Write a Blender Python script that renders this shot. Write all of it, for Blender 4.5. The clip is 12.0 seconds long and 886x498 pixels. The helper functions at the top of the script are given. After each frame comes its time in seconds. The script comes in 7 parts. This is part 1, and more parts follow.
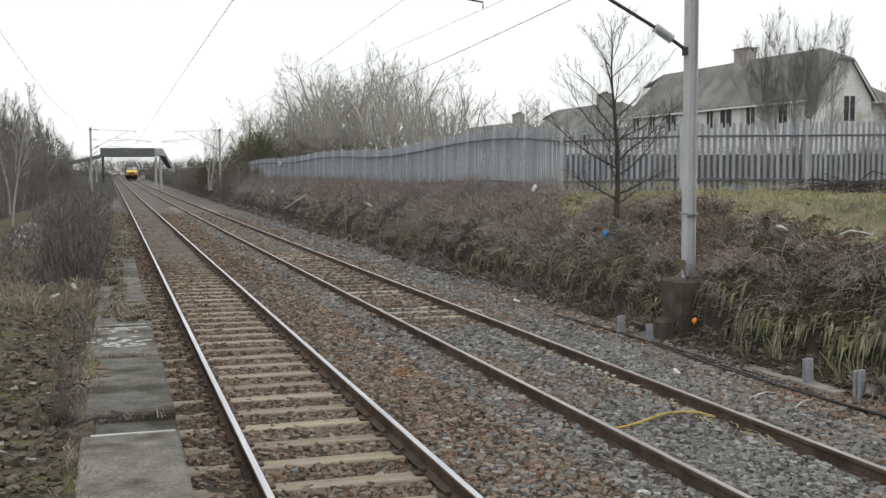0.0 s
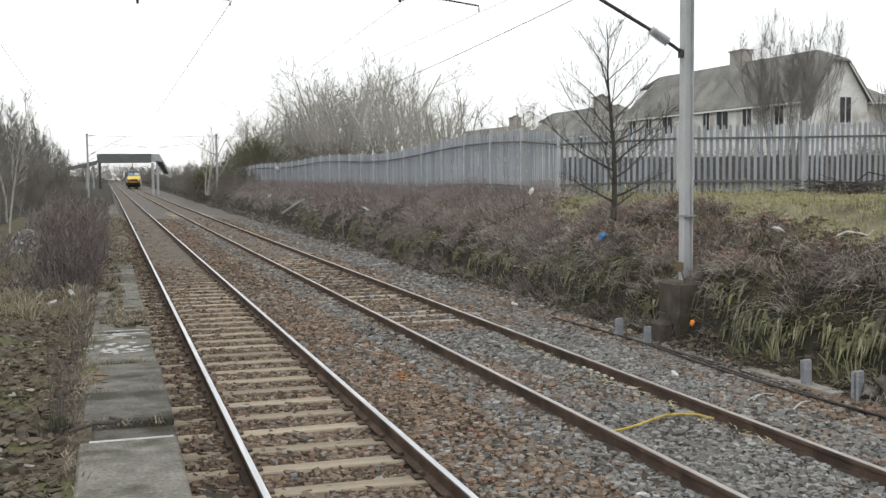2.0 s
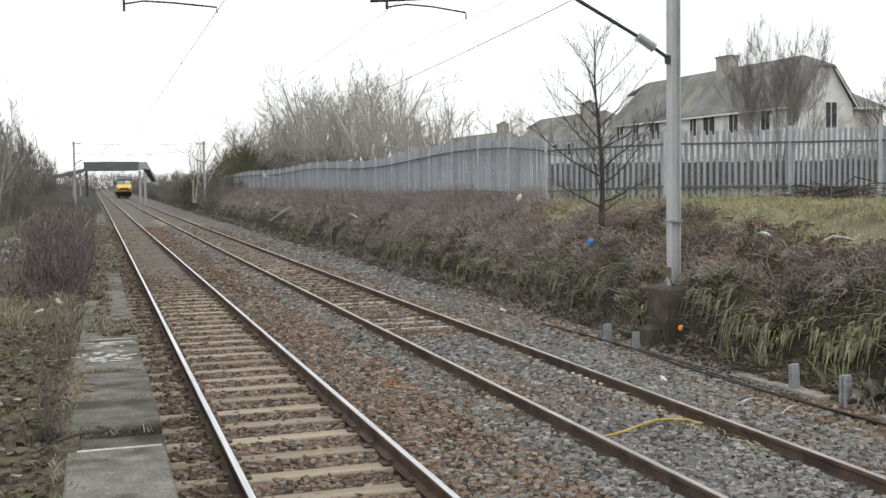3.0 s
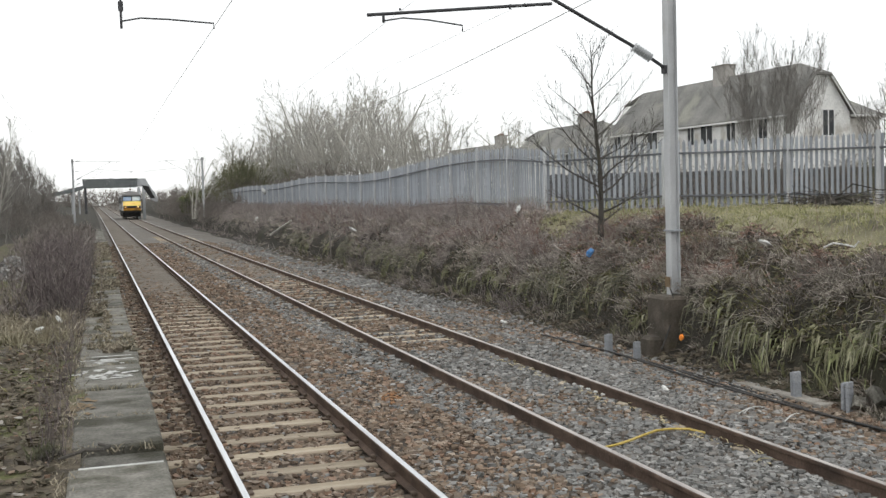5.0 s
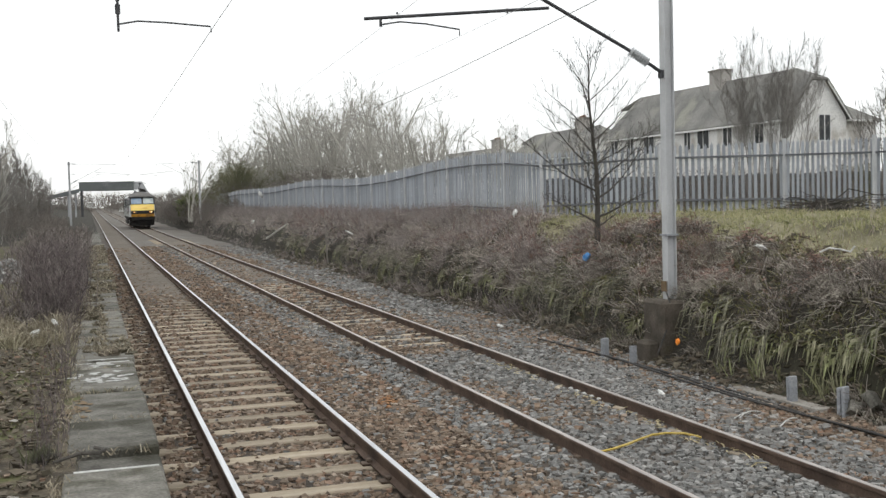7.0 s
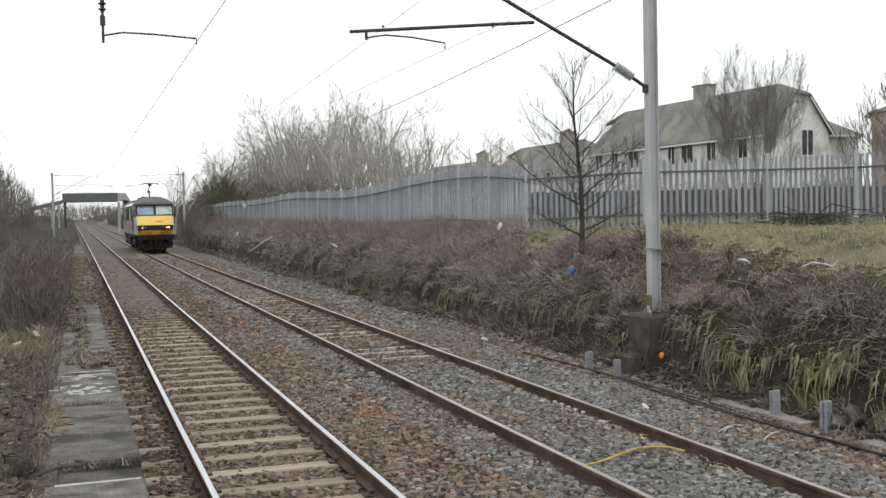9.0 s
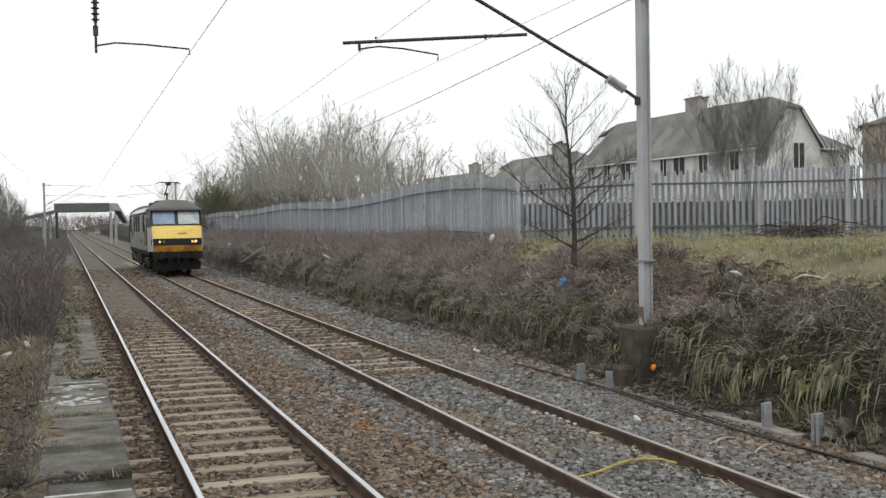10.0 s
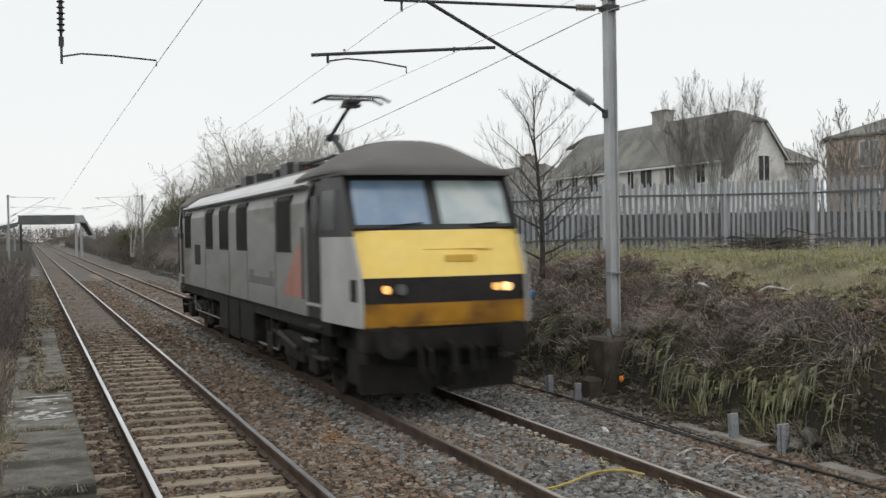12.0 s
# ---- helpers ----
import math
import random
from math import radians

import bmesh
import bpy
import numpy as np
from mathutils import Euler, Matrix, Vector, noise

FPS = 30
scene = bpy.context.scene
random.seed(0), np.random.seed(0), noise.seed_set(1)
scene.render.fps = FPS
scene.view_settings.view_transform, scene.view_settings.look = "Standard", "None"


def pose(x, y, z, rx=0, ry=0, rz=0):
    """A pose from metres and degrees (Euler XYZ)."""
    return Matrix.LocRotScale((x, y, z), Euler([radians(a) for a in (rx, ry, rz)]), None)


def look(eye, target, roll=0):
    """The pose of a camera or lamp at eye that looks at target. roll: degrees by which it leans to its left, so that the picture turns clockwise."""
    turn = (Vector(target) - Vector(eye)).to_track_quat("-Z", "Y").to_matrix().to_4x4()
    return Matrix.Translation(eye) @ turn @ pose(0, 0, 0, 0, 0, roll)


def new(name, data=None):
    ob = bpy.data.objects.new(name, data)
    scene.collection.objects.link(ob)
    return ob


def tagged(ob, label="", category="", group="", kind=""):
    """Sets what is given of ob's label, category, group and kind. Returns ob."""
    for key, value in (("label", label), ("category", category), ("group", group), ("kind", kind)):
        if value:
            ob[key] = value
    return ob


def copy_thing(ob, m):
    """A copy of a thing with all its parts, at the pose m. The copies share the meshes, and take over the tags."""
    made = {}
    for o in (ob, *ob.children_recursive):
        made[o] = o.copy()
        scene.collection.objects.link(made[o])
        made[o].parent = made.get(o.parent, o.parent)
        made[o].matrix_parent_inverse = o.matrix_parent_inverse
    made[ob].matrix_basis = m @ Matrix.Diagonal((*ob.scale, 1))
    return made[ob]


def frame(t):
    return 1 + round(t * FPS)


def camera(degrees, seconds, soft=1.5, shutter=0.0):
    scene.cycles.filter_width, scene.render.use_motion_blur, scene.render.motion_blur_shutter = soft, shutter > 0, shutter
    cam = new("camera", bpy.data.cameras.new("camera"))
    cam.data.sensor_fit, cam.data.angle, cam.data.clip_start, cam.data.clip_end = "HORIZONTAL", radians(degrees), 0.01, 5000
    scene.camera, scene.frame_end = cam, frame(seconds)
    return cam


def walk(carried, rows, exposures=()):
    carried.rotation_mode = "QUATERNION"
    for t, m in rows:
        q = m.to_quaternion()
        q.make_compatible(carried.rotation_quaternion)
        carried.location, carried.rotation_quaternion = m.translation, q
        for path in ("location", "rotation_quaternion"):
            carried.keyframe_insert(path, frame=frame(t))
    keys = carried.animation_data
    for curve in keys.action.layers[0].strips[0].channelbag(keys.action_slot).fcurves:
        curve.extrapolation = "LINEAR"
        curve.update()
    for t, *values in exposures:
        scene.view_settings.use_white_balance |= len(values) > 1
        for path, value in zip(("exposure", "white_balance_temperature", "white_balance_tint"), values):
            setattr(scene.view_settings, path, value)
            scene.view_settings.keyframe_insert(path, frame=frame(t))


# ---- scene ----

# ---------------------------------------------------------------- camera
EYE_Z = 2.448
cam = camera(44.85, 12.0, soft=1.45, shutter=0.4)
# seconds, yaw to the right of the track, pitch, roll
TURNS = [
    (0.0, 17.043, -4.039, -0.187), (0.5, 16.723, -3.980, -0.236), (1.0, 16.659, -3.894, -0.175),
    (1.5, 16.808, -3.869, -0.301), (2.0, 17.179, -3.841, -0.565), (2.5, 17.600, -3.715, -0.683),
    (3.0, 17.806, -3.501, -0.821), (5.0, 17.842, -2.835, -1.584), (5.5, 17.757, -2.767, -1.708),
    (6.0, 17.711, -2.735, -1.517), (6.5, 17.820, -2.686, -1.564), (7.0, 18.032, -2.637, -1.437),
    (9.0, 18.864, -1.961, -1.176), (9.5, 19.115, -1.672, -1.076), (10.0, 19.285, -1.367, -0.990),
    (10.5, 19.454, -1.070, -0.889), (11.0, 19.702, -0.912, -0.937), (11.5, 20.043, -0.823, -0.929),
    (12.0, 20.974, -0.747, -0.993),
]


def aim(yaw, pitch, roll):
    y, p = radians(yaw), radians(pitch)
    eye = Vector((0, 0, EYE_Z))
    return look(eye, eye + Vector((math.sin(y) * math.cos(p), math.cos(y) * math.cos(p), math.sin(p))), roll)


walk(cam, [(t, aim(yaw, pitch, roll)) for t, yaw, pitch, roll in TURNS],
     [(0.0, -0.78), (1.0, -0.66), (2.0, -0.58), (3.5, -0.54), (8.0, -0.59), (9.5, -0.72), (11.0, -0.86), (12.0, -0.94)])

# ---------------------------------------------------------------- light
world = bpy.data.worlds.new("overcast")
scene.world = world
world.use_nodes = True
wn, wl = world.node_tree.nodes, world.node_tree.links
wn.clear()
sky = wn.new("ShaderNodeTexSky")
sky.sky_type, sky.sun_disc, sky.sun_elevation, sky.sun_rotation = "NISHITA", False, radians(38), radians(200)
sky_bg, cloud_bg = wn.new("ShaderNodeBackground"), wn.new("ShaderNodeBackground")
add, out = wn.new("ShaderNodeAddShader"), wn.new("ShaderNodeOutputWorld")
sky_bg.inputs["Strength"].default_value = 0.012
cloud_bg.inputs["Color"].default_value, cloud_bg.inputs["Strength"].default_value = (0.985, 1.0, 0.995, 1), 1.7
wl.new(sky.outputs[0], sky_bg.inputs["Color"])
wl.new(sky_bg.outputs[0], add.inputs[0])
wl.new(cloud_bg.outputs[0], add.inputs[1])
wl.new(add.outputs[0], out.inputs["Surface"])
sun = new("sun", bpy.data.lights.new("sun", "SUN"))
sun.data.energy, sun.data.angle, sun.data.color = 0.5, radians(40), (1.0, 0.97, 0.92)
sun.matrix_world = look((0, 0, 60), (14, 40, 0))

# ---------------------------------------------------------------- materials


def surface(name, c1, c2, scale=4.0, rough=0.85, metal=0.0, bump=0.25, fine=60.0, c3=None, patch=0.6, vary=0.0, island=0.0,
            stretch=(1, 1, 1), spec=0.3, island_ramp=None, grainy=0.28):
    """A two-scale surface: patches from c1 to c2 (and stains of c3), with fine grain and relief."""
    m = bpy.data.materials.new(name)
    m.use_nodes = True
    n, l = m.node_tree.nodes, m.node_tree.links
    bsdf = n["Principled BSDF"]
    bsdf.inputs["Roughness"].default_value, bsdf.inputs["Metallic"].default_value = rough, metal
    bsdf.inputs["Specular IOR Level"].default_value = spec
    tc, mp = n.new("ShaderNodeTexCoord"), n.new("ShaderNodeMapping")
    mp.inputs["Scale"].default_value = stretch
    l.new(tc.outputs["Object"], mp.inputs["Vector"])

    def noise_at(s, detail=4.0):
        t = n.new("ShaderNodeTexNoise")
        t.inputs["Scale"].default_value, t.inputs["Detail"].default_value = s, detail
        l.new(mp.outputs[0], t.inputs["Vector"])
        return t.outputs["Fac"]

    def ramp(src, a, b):
        r = n.new("ShaderNodeMapRange")
        r.inputs["From Min"].default_value, r.inputs["From Max"].default_value = a, b
        l.new(src, r.inputs["Value"])
        return r.outputs[0]

    def mix(fac, a, b, kind="MIX"):
        x = n.new("ShaderNodeMix")
        x.data_type, x.blend_type = "RGBA", kind
        for socket, v in ((x.inputs[0], fac), (x.inputs[6], a), (x.inputs[7], b)):
            if isinstance(v, (tuple, list)):
                socket.default_value = (*v[:3], 1)
            elif isinstance(v, float):
                socket.default_value = v
            else:
                l.new(v, socket)
        return x.outputs[2]

    grain = noise_at(fine, 6.0)
    col = mix(ramp(noise_at(scale), 0.35, 0.65), c1, c2)
    if c3:
        col = mix(ramp(noise_at(scale * 0.37 + 0.13, 6.0), patch, patch + 0.12), col, c3)
    if island_ramp:
        geo, cr = n.new("ShaderNodeNewGeometry"), n.new("ShaderNodeValToRGB")
        l.new(geo.outputs["Random Per Island"], cr.inputs["Fac"])
        cr.color_ramp.elements[0].color, cr.color_ramp.elements[1].color = (*island_ramp[0], 1), (*island_ramp[-1], 1)
        for i, c in enumerate(island_ramp[1:-1], 1):
            cr.color_ramp.elements.new(i / (len(island_ramp) - 1)).color = (*c, 1)
        col = mix(island or 0.7, col, cr.outputs[0])
    grey = n.new("ShaderNodeCombineColor")
    g2 = ramp(grain, 0.2, 0.8)
    mm = n.new("ShaderNodeMapRange")
    mm.inputs["To Min"].default_value, mm.inputs["To Max"].default_value = 1 - grainy, 1 + grainy
    l.new(g2, mm.inputs["Value"])
    for k in range(3):
        l.new(mm.outputs[0], grey.inputs[k])
    col = mix(1.0, col, grey.outputs[0], "MULTIPLY")
    if vary:
        oi, vr, gc = n.new("ShaderNodeObjectInfo"), n.new("ShaderNodeMapRange"), n.new("ShaderNodeCombineColor")
        vr.inputs["To Min"].default_value, vr.inputs["To Max"].default_value = 1 - vary, 1 + vary
        l.new(oi.outputs["Random"], vr.inputs["Value"])
        for k in range(3):
            l.new(vr.outputs[0], gc.inputs[k])
        col = mix(1.0, col, gc.outputs[0], "MULTIPLY")
    l.new(col, bsdf.inputs["Base Color"])
    if bump:
        b = n.new("ShaderNodeBump")
        b.inputs["Strength"].default_value, b.inputs["Distance"].default_value = bump, 0.02
        l.new(grain, b.inputs["Height"])
        l.new(b.outputs[0], bsdf.inputs["Normal"])
    return m


def glowing(name, colour, strength):
    m = bpy.data.materials.new(name)
    m.use_nodes = True
    b = m.node_tree.nodes["Principled BSDF"]
    b.inputs["Base Color"].default_value = (*colour, 1)
    b.inputs["Emission Color"].default_value, b.inputs["Emission Strength"].default_value = (*colour, 1), strength
    return m


M = {
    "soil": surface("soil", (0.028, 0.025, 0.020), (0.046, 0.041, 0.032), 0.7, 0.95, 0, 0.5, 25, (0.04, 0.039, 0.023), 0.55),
    "turf": surface("turf", (0.17, 0.16, 0.10), (0.295, 0.27, 0.178), 1.6, 0.95, 0, 0.9, 45, (0.10, 0.09, 0.058), 0.54),
    "drape": surface("drape", (0.09, 0.085, 0.065), (0.24, 0.225, 0.17), 1.6, 0.85, 0, 0.0, 20, island=0.75,
                     island_ramp=[(0.03, 0.028, 0.024), (0.14, 0.134, 0.10), (0.29, 0.277, 0.21), (0.055, 0.052, 0.04), (0.44, 0.42, 0.33), (0.20, 0.21, 0.095)]),
    # near bed is darkened: shade in the gaps between loose stones, as colour
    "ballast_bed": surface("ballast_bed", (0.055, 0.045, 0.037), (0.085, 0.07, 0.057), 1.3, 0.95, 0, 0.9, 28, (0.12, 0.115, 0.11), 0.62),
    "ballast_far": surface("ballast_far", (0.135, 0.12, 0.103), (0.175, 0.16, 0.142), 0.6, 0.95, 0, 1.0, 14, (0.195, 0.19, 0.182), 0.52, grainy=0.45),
    "dust_bed": surface("dust_bed", (0.14, 0.121, 0.10), (0.185, 0.16, 0.132), 0.8, 0.95, 0, 0.9, 35, (0.115, 0.10, 0.085), 0.56),
    "stone_brown": surface("stone_brown", (0.16, 0.12, 0.09), (0.215, 0.165, 0.125), 0.8, 0.9, 0, 0.2, 30, island=0.75,
                           island_ramp=[(0.05, 0.037, 0.028), (0.185, 0.138, 0.10), (0.29, 0.21, 0.15), (0.22, 0.18, 0.143), (0.115, 0.085, 0.064), (0.40, 0.34, 0.275), (0.27, 0.165, 0.112), (0.08, 0.062, 0.05)]),
    "stone_grey": surface("stone_grey", (0.19, 0.187, 0.18), (0.25, 0.245, 0.235), 0.8, 0.9, 0, 0.2, 30, (0.25, 0.19, 0.14), 0.6, island=0.75,
                          island_ramp=[(0.055, 0.055, 0.052), (0.165, 0.165, 0.16), (0.25, 0.25, 0.24), (0.16, 0.135, 0.112), (0.21, 0.21, 0.205), (0.42, 0.41, 0.39), (0.11, 0.11, 0.106)]),
    "rail_side": surface("rail_side", (0.085, 0.058, 0.045), (0.15, 0.105, 0.08), 3, 0.85, 0.15, 0.3, 40, (0.065, 0.047, 0.038), 0.55),
    "rail_head": surface("rail_head", (0.62, 0.63, 0.65), (0.70, 0.71, 0.73), 3, 0.32, 1.0, 0.04, 20, stretch=(1, 0.05, 1)),
    "rail_head_dull": surface("rail_head_dull", (0.46, 0.42, 0.395), (0.56, 0.52, 0.49), 3, 0.42, 0.9, 0.05, 20, (0.28, 0.20, 0.15), 0.6, stretch=(1, 0.08, 1)),
    "sleeper": surface("sleeper", (0.29, 0.24, 0.175), (0.39, 0.335, 0.26), 2.2, 0.9, 0, 0.5, 30, (0.19, 0.14, 0.095), 0.58, vary=0.3, stretch=(0.3, 1.6, 1)),
    "chair": surface("chair", (0.10, 0.075, 0.058), (0.15, 0.115, 0.09), 6, 0.85, 0.2, 0.3, 40, vary=0.2),
    "slab": surface("slab", (0.115, 0.11, 0.094), (0.21, 0.20, 0.176), 5.0, 0.9, 0, 0.8, 42, (0.065, 0.062, 0.045), 0.52, vary=0.28, grainy=0.45),
    "white_paint": surface("white_paint", (0.42, 0.42, 0.40), (0.55, 0.55, 0.53), 9, 0.8, 0, 0.2, 40, (0.3, 0.29, 0.26), 0.55),
    "platform_fill": surface("platform_fill", (0.055, 0.046, 0.035), (0.135, 0.112, 0.08), 5.0, 0.95, 0, 0.9, 30, (0.105, 0.11, 0.045), 0.5, grainy=0.4),
    "moss": surface("moss", (0.10, 0.105, 0.04), (0.19, 0.18, 0.075), 1.6, 0.95, 0, 0.0, 20, island=0.6,
                    island_ramp=[(0.06, 0.06, 0.03), (0.17, 0.165, 0.065), (0.27, 0.25, 0.12), (0.11, 0.10, 0.06)]),
    "dark_weed": surface("dark_weed", (0.095, 0.08, 0.078), (0.16, 0.135, 0.13), 0.8, 0.9, 0, 0.0, 20, island=0.7,
                         island_ramp=[(0.045, 0.038, 0.038), (0.13, 0.105, 0.103), (0.20, 0.165, 0.16), (0.09, 0.076, 0.075), (0.30, 0.27, 0.245)]),
    "brick_wall": surface("brick_wall", (0.20, 0.13, 0.10), (0.27, 0.19, 0.14), 3, 0.9, 0, 0.3, 30),
    "concrete": surface("concrete", (0.24, 0.22, 0.19), (0.33, 0.31, 0.28), 3, 0.9, 0, 0.3, 40, (0.14, 0.12, 0.09), 0.55, vary=0.1),
    "old_concrete": surface("old_concrete", (0.065, 0.056, 0.045), (0.12, 0.102, 0.083), 3, 0.95, 0, 0.4, 30, (0.08, 0.07, 0.045), 0.55),
    "galvanised": surface("galvanised", (0.35, 0.375, 0.41), (0.43, 0.455, 0.49), 1.2, 0.6, 0.15, 0.05, 30, (0.28, 0.285, 0.295), 0.58, vary=0.16, grainy=0.1, island=0.3,
                          island_ramp=[(0.28, 0.30, 0.33), (0.40, 0.425, 0.46), (0.50, 0.525, 0.56), (0.36, 0.38, 0.41)]),
    "mast_steel": surface("mast_steel", (0.46, 0.47, 0.48), (0.55, 0.56, 0.57), 1.5, 0.6, 0.1, 0.05, 30, (0.35, 0.33, 0.29), 0.62, grainy=0.07),
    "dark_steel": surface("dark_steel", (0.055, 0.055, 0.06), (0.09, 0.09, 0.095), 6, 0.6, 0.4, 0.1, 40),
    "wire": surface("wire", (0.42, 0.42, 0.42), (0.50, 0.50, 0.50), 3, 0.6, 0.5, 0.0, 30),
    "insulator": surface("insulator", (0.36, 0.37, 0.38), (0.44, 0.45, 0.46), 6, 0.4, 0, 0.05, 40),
    "brown_insulator": surface("brown_insulator", (0.16, 0.08, 0.05), (0.22, 0.12, 0.08), 6, 0.3, 0, 0.05, 40),
    "bridge_green": surface("bridge_green", (0.125, 0.138, 0.138), (0.16, 0.172, 0.172), 0.8, 0.7, 0, 0.1, 12, grainy=0.06),
    "bridge_grey": surface("bridge_grey", (0.35, 0.36, 0.37), (0.44, 0.45, 0.46), 0.8, 0.7, 0, 0.1, 12, grainy=0.06),
    "render_white": surface("render_white", (0.70, 0.695, 0.67), (0.82, 0.815, 0.79), 1.3, 0.9, 0, 0.15, 10, (0.50, 0.475, 0.43), 0.55, grainy=0.2),
    "roof_tile": surface("roof_tile", (0.17, 0.168, 0.16), (0.25, 0.245, 0.23), 0.6, 0.9, 0, 0.4, 9, (0.28, 0.277, 0.24), 0.56, grainy=0.3),
    "house_brick": surface("house_brick", (0.50, 0.385, 0.31), (0.57, 0.455, 0.37), 0.9, 0.9, 0, 0.3, 16),
    "chimney": surface("chimney", (0.34, 0.32, 0.295), (0.43, 0.41, 0.385), 1.5, 0.9, 0, 0.3, 16),
    "trim_white": surface("trim_white", (0.72, 0.72, 0.70), (0.78, 0.78, 0.76), 2, 0.6, 0, 0.05, 20, grainy=0.06),
    "pane": surface("pane", (0.03, 0.033, 0.036), (0.05, 0.053, 0.056), 1, 0.25, 0, 0.0, 10, spec=0.35, grainy=0.06),
    "curtain_grey": surface("curtain_grey", (0.30, 0.31, 0.32), (0.42, 0.43, 0.44), 1, 0.4, 0, 0.0, 10),
    "bark": surface("bark", (0.055, 0.05, 0.045), (0.09, 0.082, 0.072), 4, 0.95, 0, 0.4, 30, (0.12, 0.13, 0.07), 0.6),
    "bark_mid": surface("bark_mid", (0.19, 0.17, 0.152), (0.27, 0.245, 0.22), 0.7, 0.95, 0, 0.2, 8, (0.13, 0.10, 0.09), 0.55),
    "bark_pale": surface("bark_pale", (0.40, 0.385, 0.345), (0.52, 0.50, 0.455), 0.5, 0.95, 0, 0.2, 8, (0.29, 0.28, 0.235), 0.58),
    "bark_grey": surface("bark_grey", (0.175, 0.163, 0.148), (0.27, 0.255, 0.235), 0.6, 0.95, 0, 0.2, 8, (0.13, 0.12, 0.105), 0.5),
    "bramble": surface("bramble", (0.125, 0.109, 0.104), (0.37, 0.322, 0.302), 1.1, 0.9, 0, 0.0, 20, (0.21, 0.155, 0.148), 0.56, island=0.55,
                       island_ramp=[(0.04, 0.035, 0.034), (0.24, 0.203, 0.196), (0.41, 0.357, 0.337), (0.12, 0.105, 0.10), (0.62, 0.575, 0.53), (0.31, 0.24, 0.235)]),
    # darker copy of bramble for the near bank: wet stems, shade mixed into the colour
    "shaded_wet_bramble": surface("shaded_wet_bramble", (0.05, 0.044, 0.038), (0.17, 0.148, 0.128), 1.1, 0.85, 0, 0.0, 20, (0.13, 0.092, 0.08), 0.56, island=0.6,
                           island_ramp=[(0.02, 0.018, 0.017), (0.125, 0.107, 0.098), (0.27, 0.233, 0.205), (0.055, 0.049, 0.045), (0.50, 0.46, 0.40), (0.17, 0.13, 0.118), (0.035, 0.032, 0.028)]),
    "pale_cane": surface("pale_cane", (0.36, 0.31, 0.275), (0.52, 0.465, 0.41), 1.4, 0.85, 0, 0.0, 20, island=0.6,
                         island_ramp=[(0.25, 0.19, 0.175), (0.47, 0.42, 0.37), (0.62, 0.58, 0.51), (0.36, 0.30, 0.28)]),
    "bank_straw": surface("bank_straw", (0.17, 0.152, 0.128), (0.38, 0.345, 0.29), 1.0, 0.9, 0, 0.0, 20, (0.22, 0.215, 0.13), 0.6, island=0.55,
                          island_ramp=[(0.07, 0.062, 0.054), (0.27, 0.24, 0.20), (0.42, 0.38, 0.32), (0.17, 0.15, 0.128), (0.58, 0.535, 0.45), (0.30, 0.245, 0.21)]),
    "russet": surface("russet", (0.20, 0.125, 0.10), (0.32, 0.205, 0.165), 1.4, 0.9, 0, 0.0, 20, island=0.6,
                      island_ramp=[(0.11, 0.07, 0.06), (0.27, 0.165, 0.13), (0.38, 0.27, 0.22), (0.19, 0.13, 0.115)]),
    "straw": surface("straw", (0.50, 0.42, 0.24), (0.62, 0.54, 0.34), 4, 0.85, 0, 0.0, 20),
    "bark_olive": surface("bark_olive", (0.15, 0.15, 0.095), (0.22, 0.215, 0.14), 0.7, 0.95, 0, 0.2, 8, (0.12, 0.11, 0.08), 0.55),
    "red_stem": surface("red_stem", (0.16, 0.095, 0.08), (0.25, 0.17, 0.14), 0.8, 0.9, 0, 0.0, 20, island=0.6, island_ramp=[(0.09, 0.05, 0.045), (0.24, 0.13, 0.105), (0.36, 0.30, 0.24), (0.14, 0.10, 0.09)]),
    "weed": surface("weed", (0.115, 0.10, 0.092), (0.18, 0.157, 0.145), 0.6, 0.9, 0, 0.0, 20, island=0.7,
                    island_ramp=[(0.045, 0.04, 0.038), (0.15, 0.127, 0.118), (0.24, 0.205, 0.19), (0.10, 0.088, 0.083), (0.37, 0.34, 0.30), (0.18, 0.145, 0.14)]),
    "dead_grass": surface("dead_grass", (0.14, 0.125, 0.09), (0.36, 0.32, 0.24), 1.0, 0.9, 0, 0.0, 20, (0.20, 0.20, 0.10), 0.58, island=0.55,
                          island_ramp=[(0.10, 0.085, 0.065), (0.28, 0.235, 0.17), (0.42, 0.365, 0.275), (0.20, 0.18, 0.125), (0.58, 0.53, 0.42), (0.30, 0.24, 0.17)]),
    "grass": surface("grass", (0.21, 0.21, 0.085), (0.34, 0.31, 0.17), 0.4, 0.9, 0, 0.0, 20, island=0.6,
                     island_ramp=[(0.12, 0.14, 0.06), (0.31, 0.33, 0.15), (0.52, 0.49, 0.30), (0.20, 0.22, 0.095), (0.64, 0.60, 0.42), (0.40, 0.37, 0.23)]),
    "iris": surface("iris", (0.15, 0.16, 0.055), (0.22, 0.20, 0.09), 0.8, 0.7, 0, 0.0, 20, island=0.7,
                    island_ramp=[(0.05, 0.053, 0.034), (0.20, 0.205, 0.12), (0.50, 0.48, 0.35), (0.11, 0.11, 0.07), (0.34, 0.37, 0.19), (0.07, 0.065, 0.05), (0.26, 0.24, 0.17)]),
    "evergreen": surface("evergreen", (0.08, 0.10, 0.04), (0.14, 0.155, 0.075), 0.5, 0.8, 0, 0.0, 10, island=0.6,
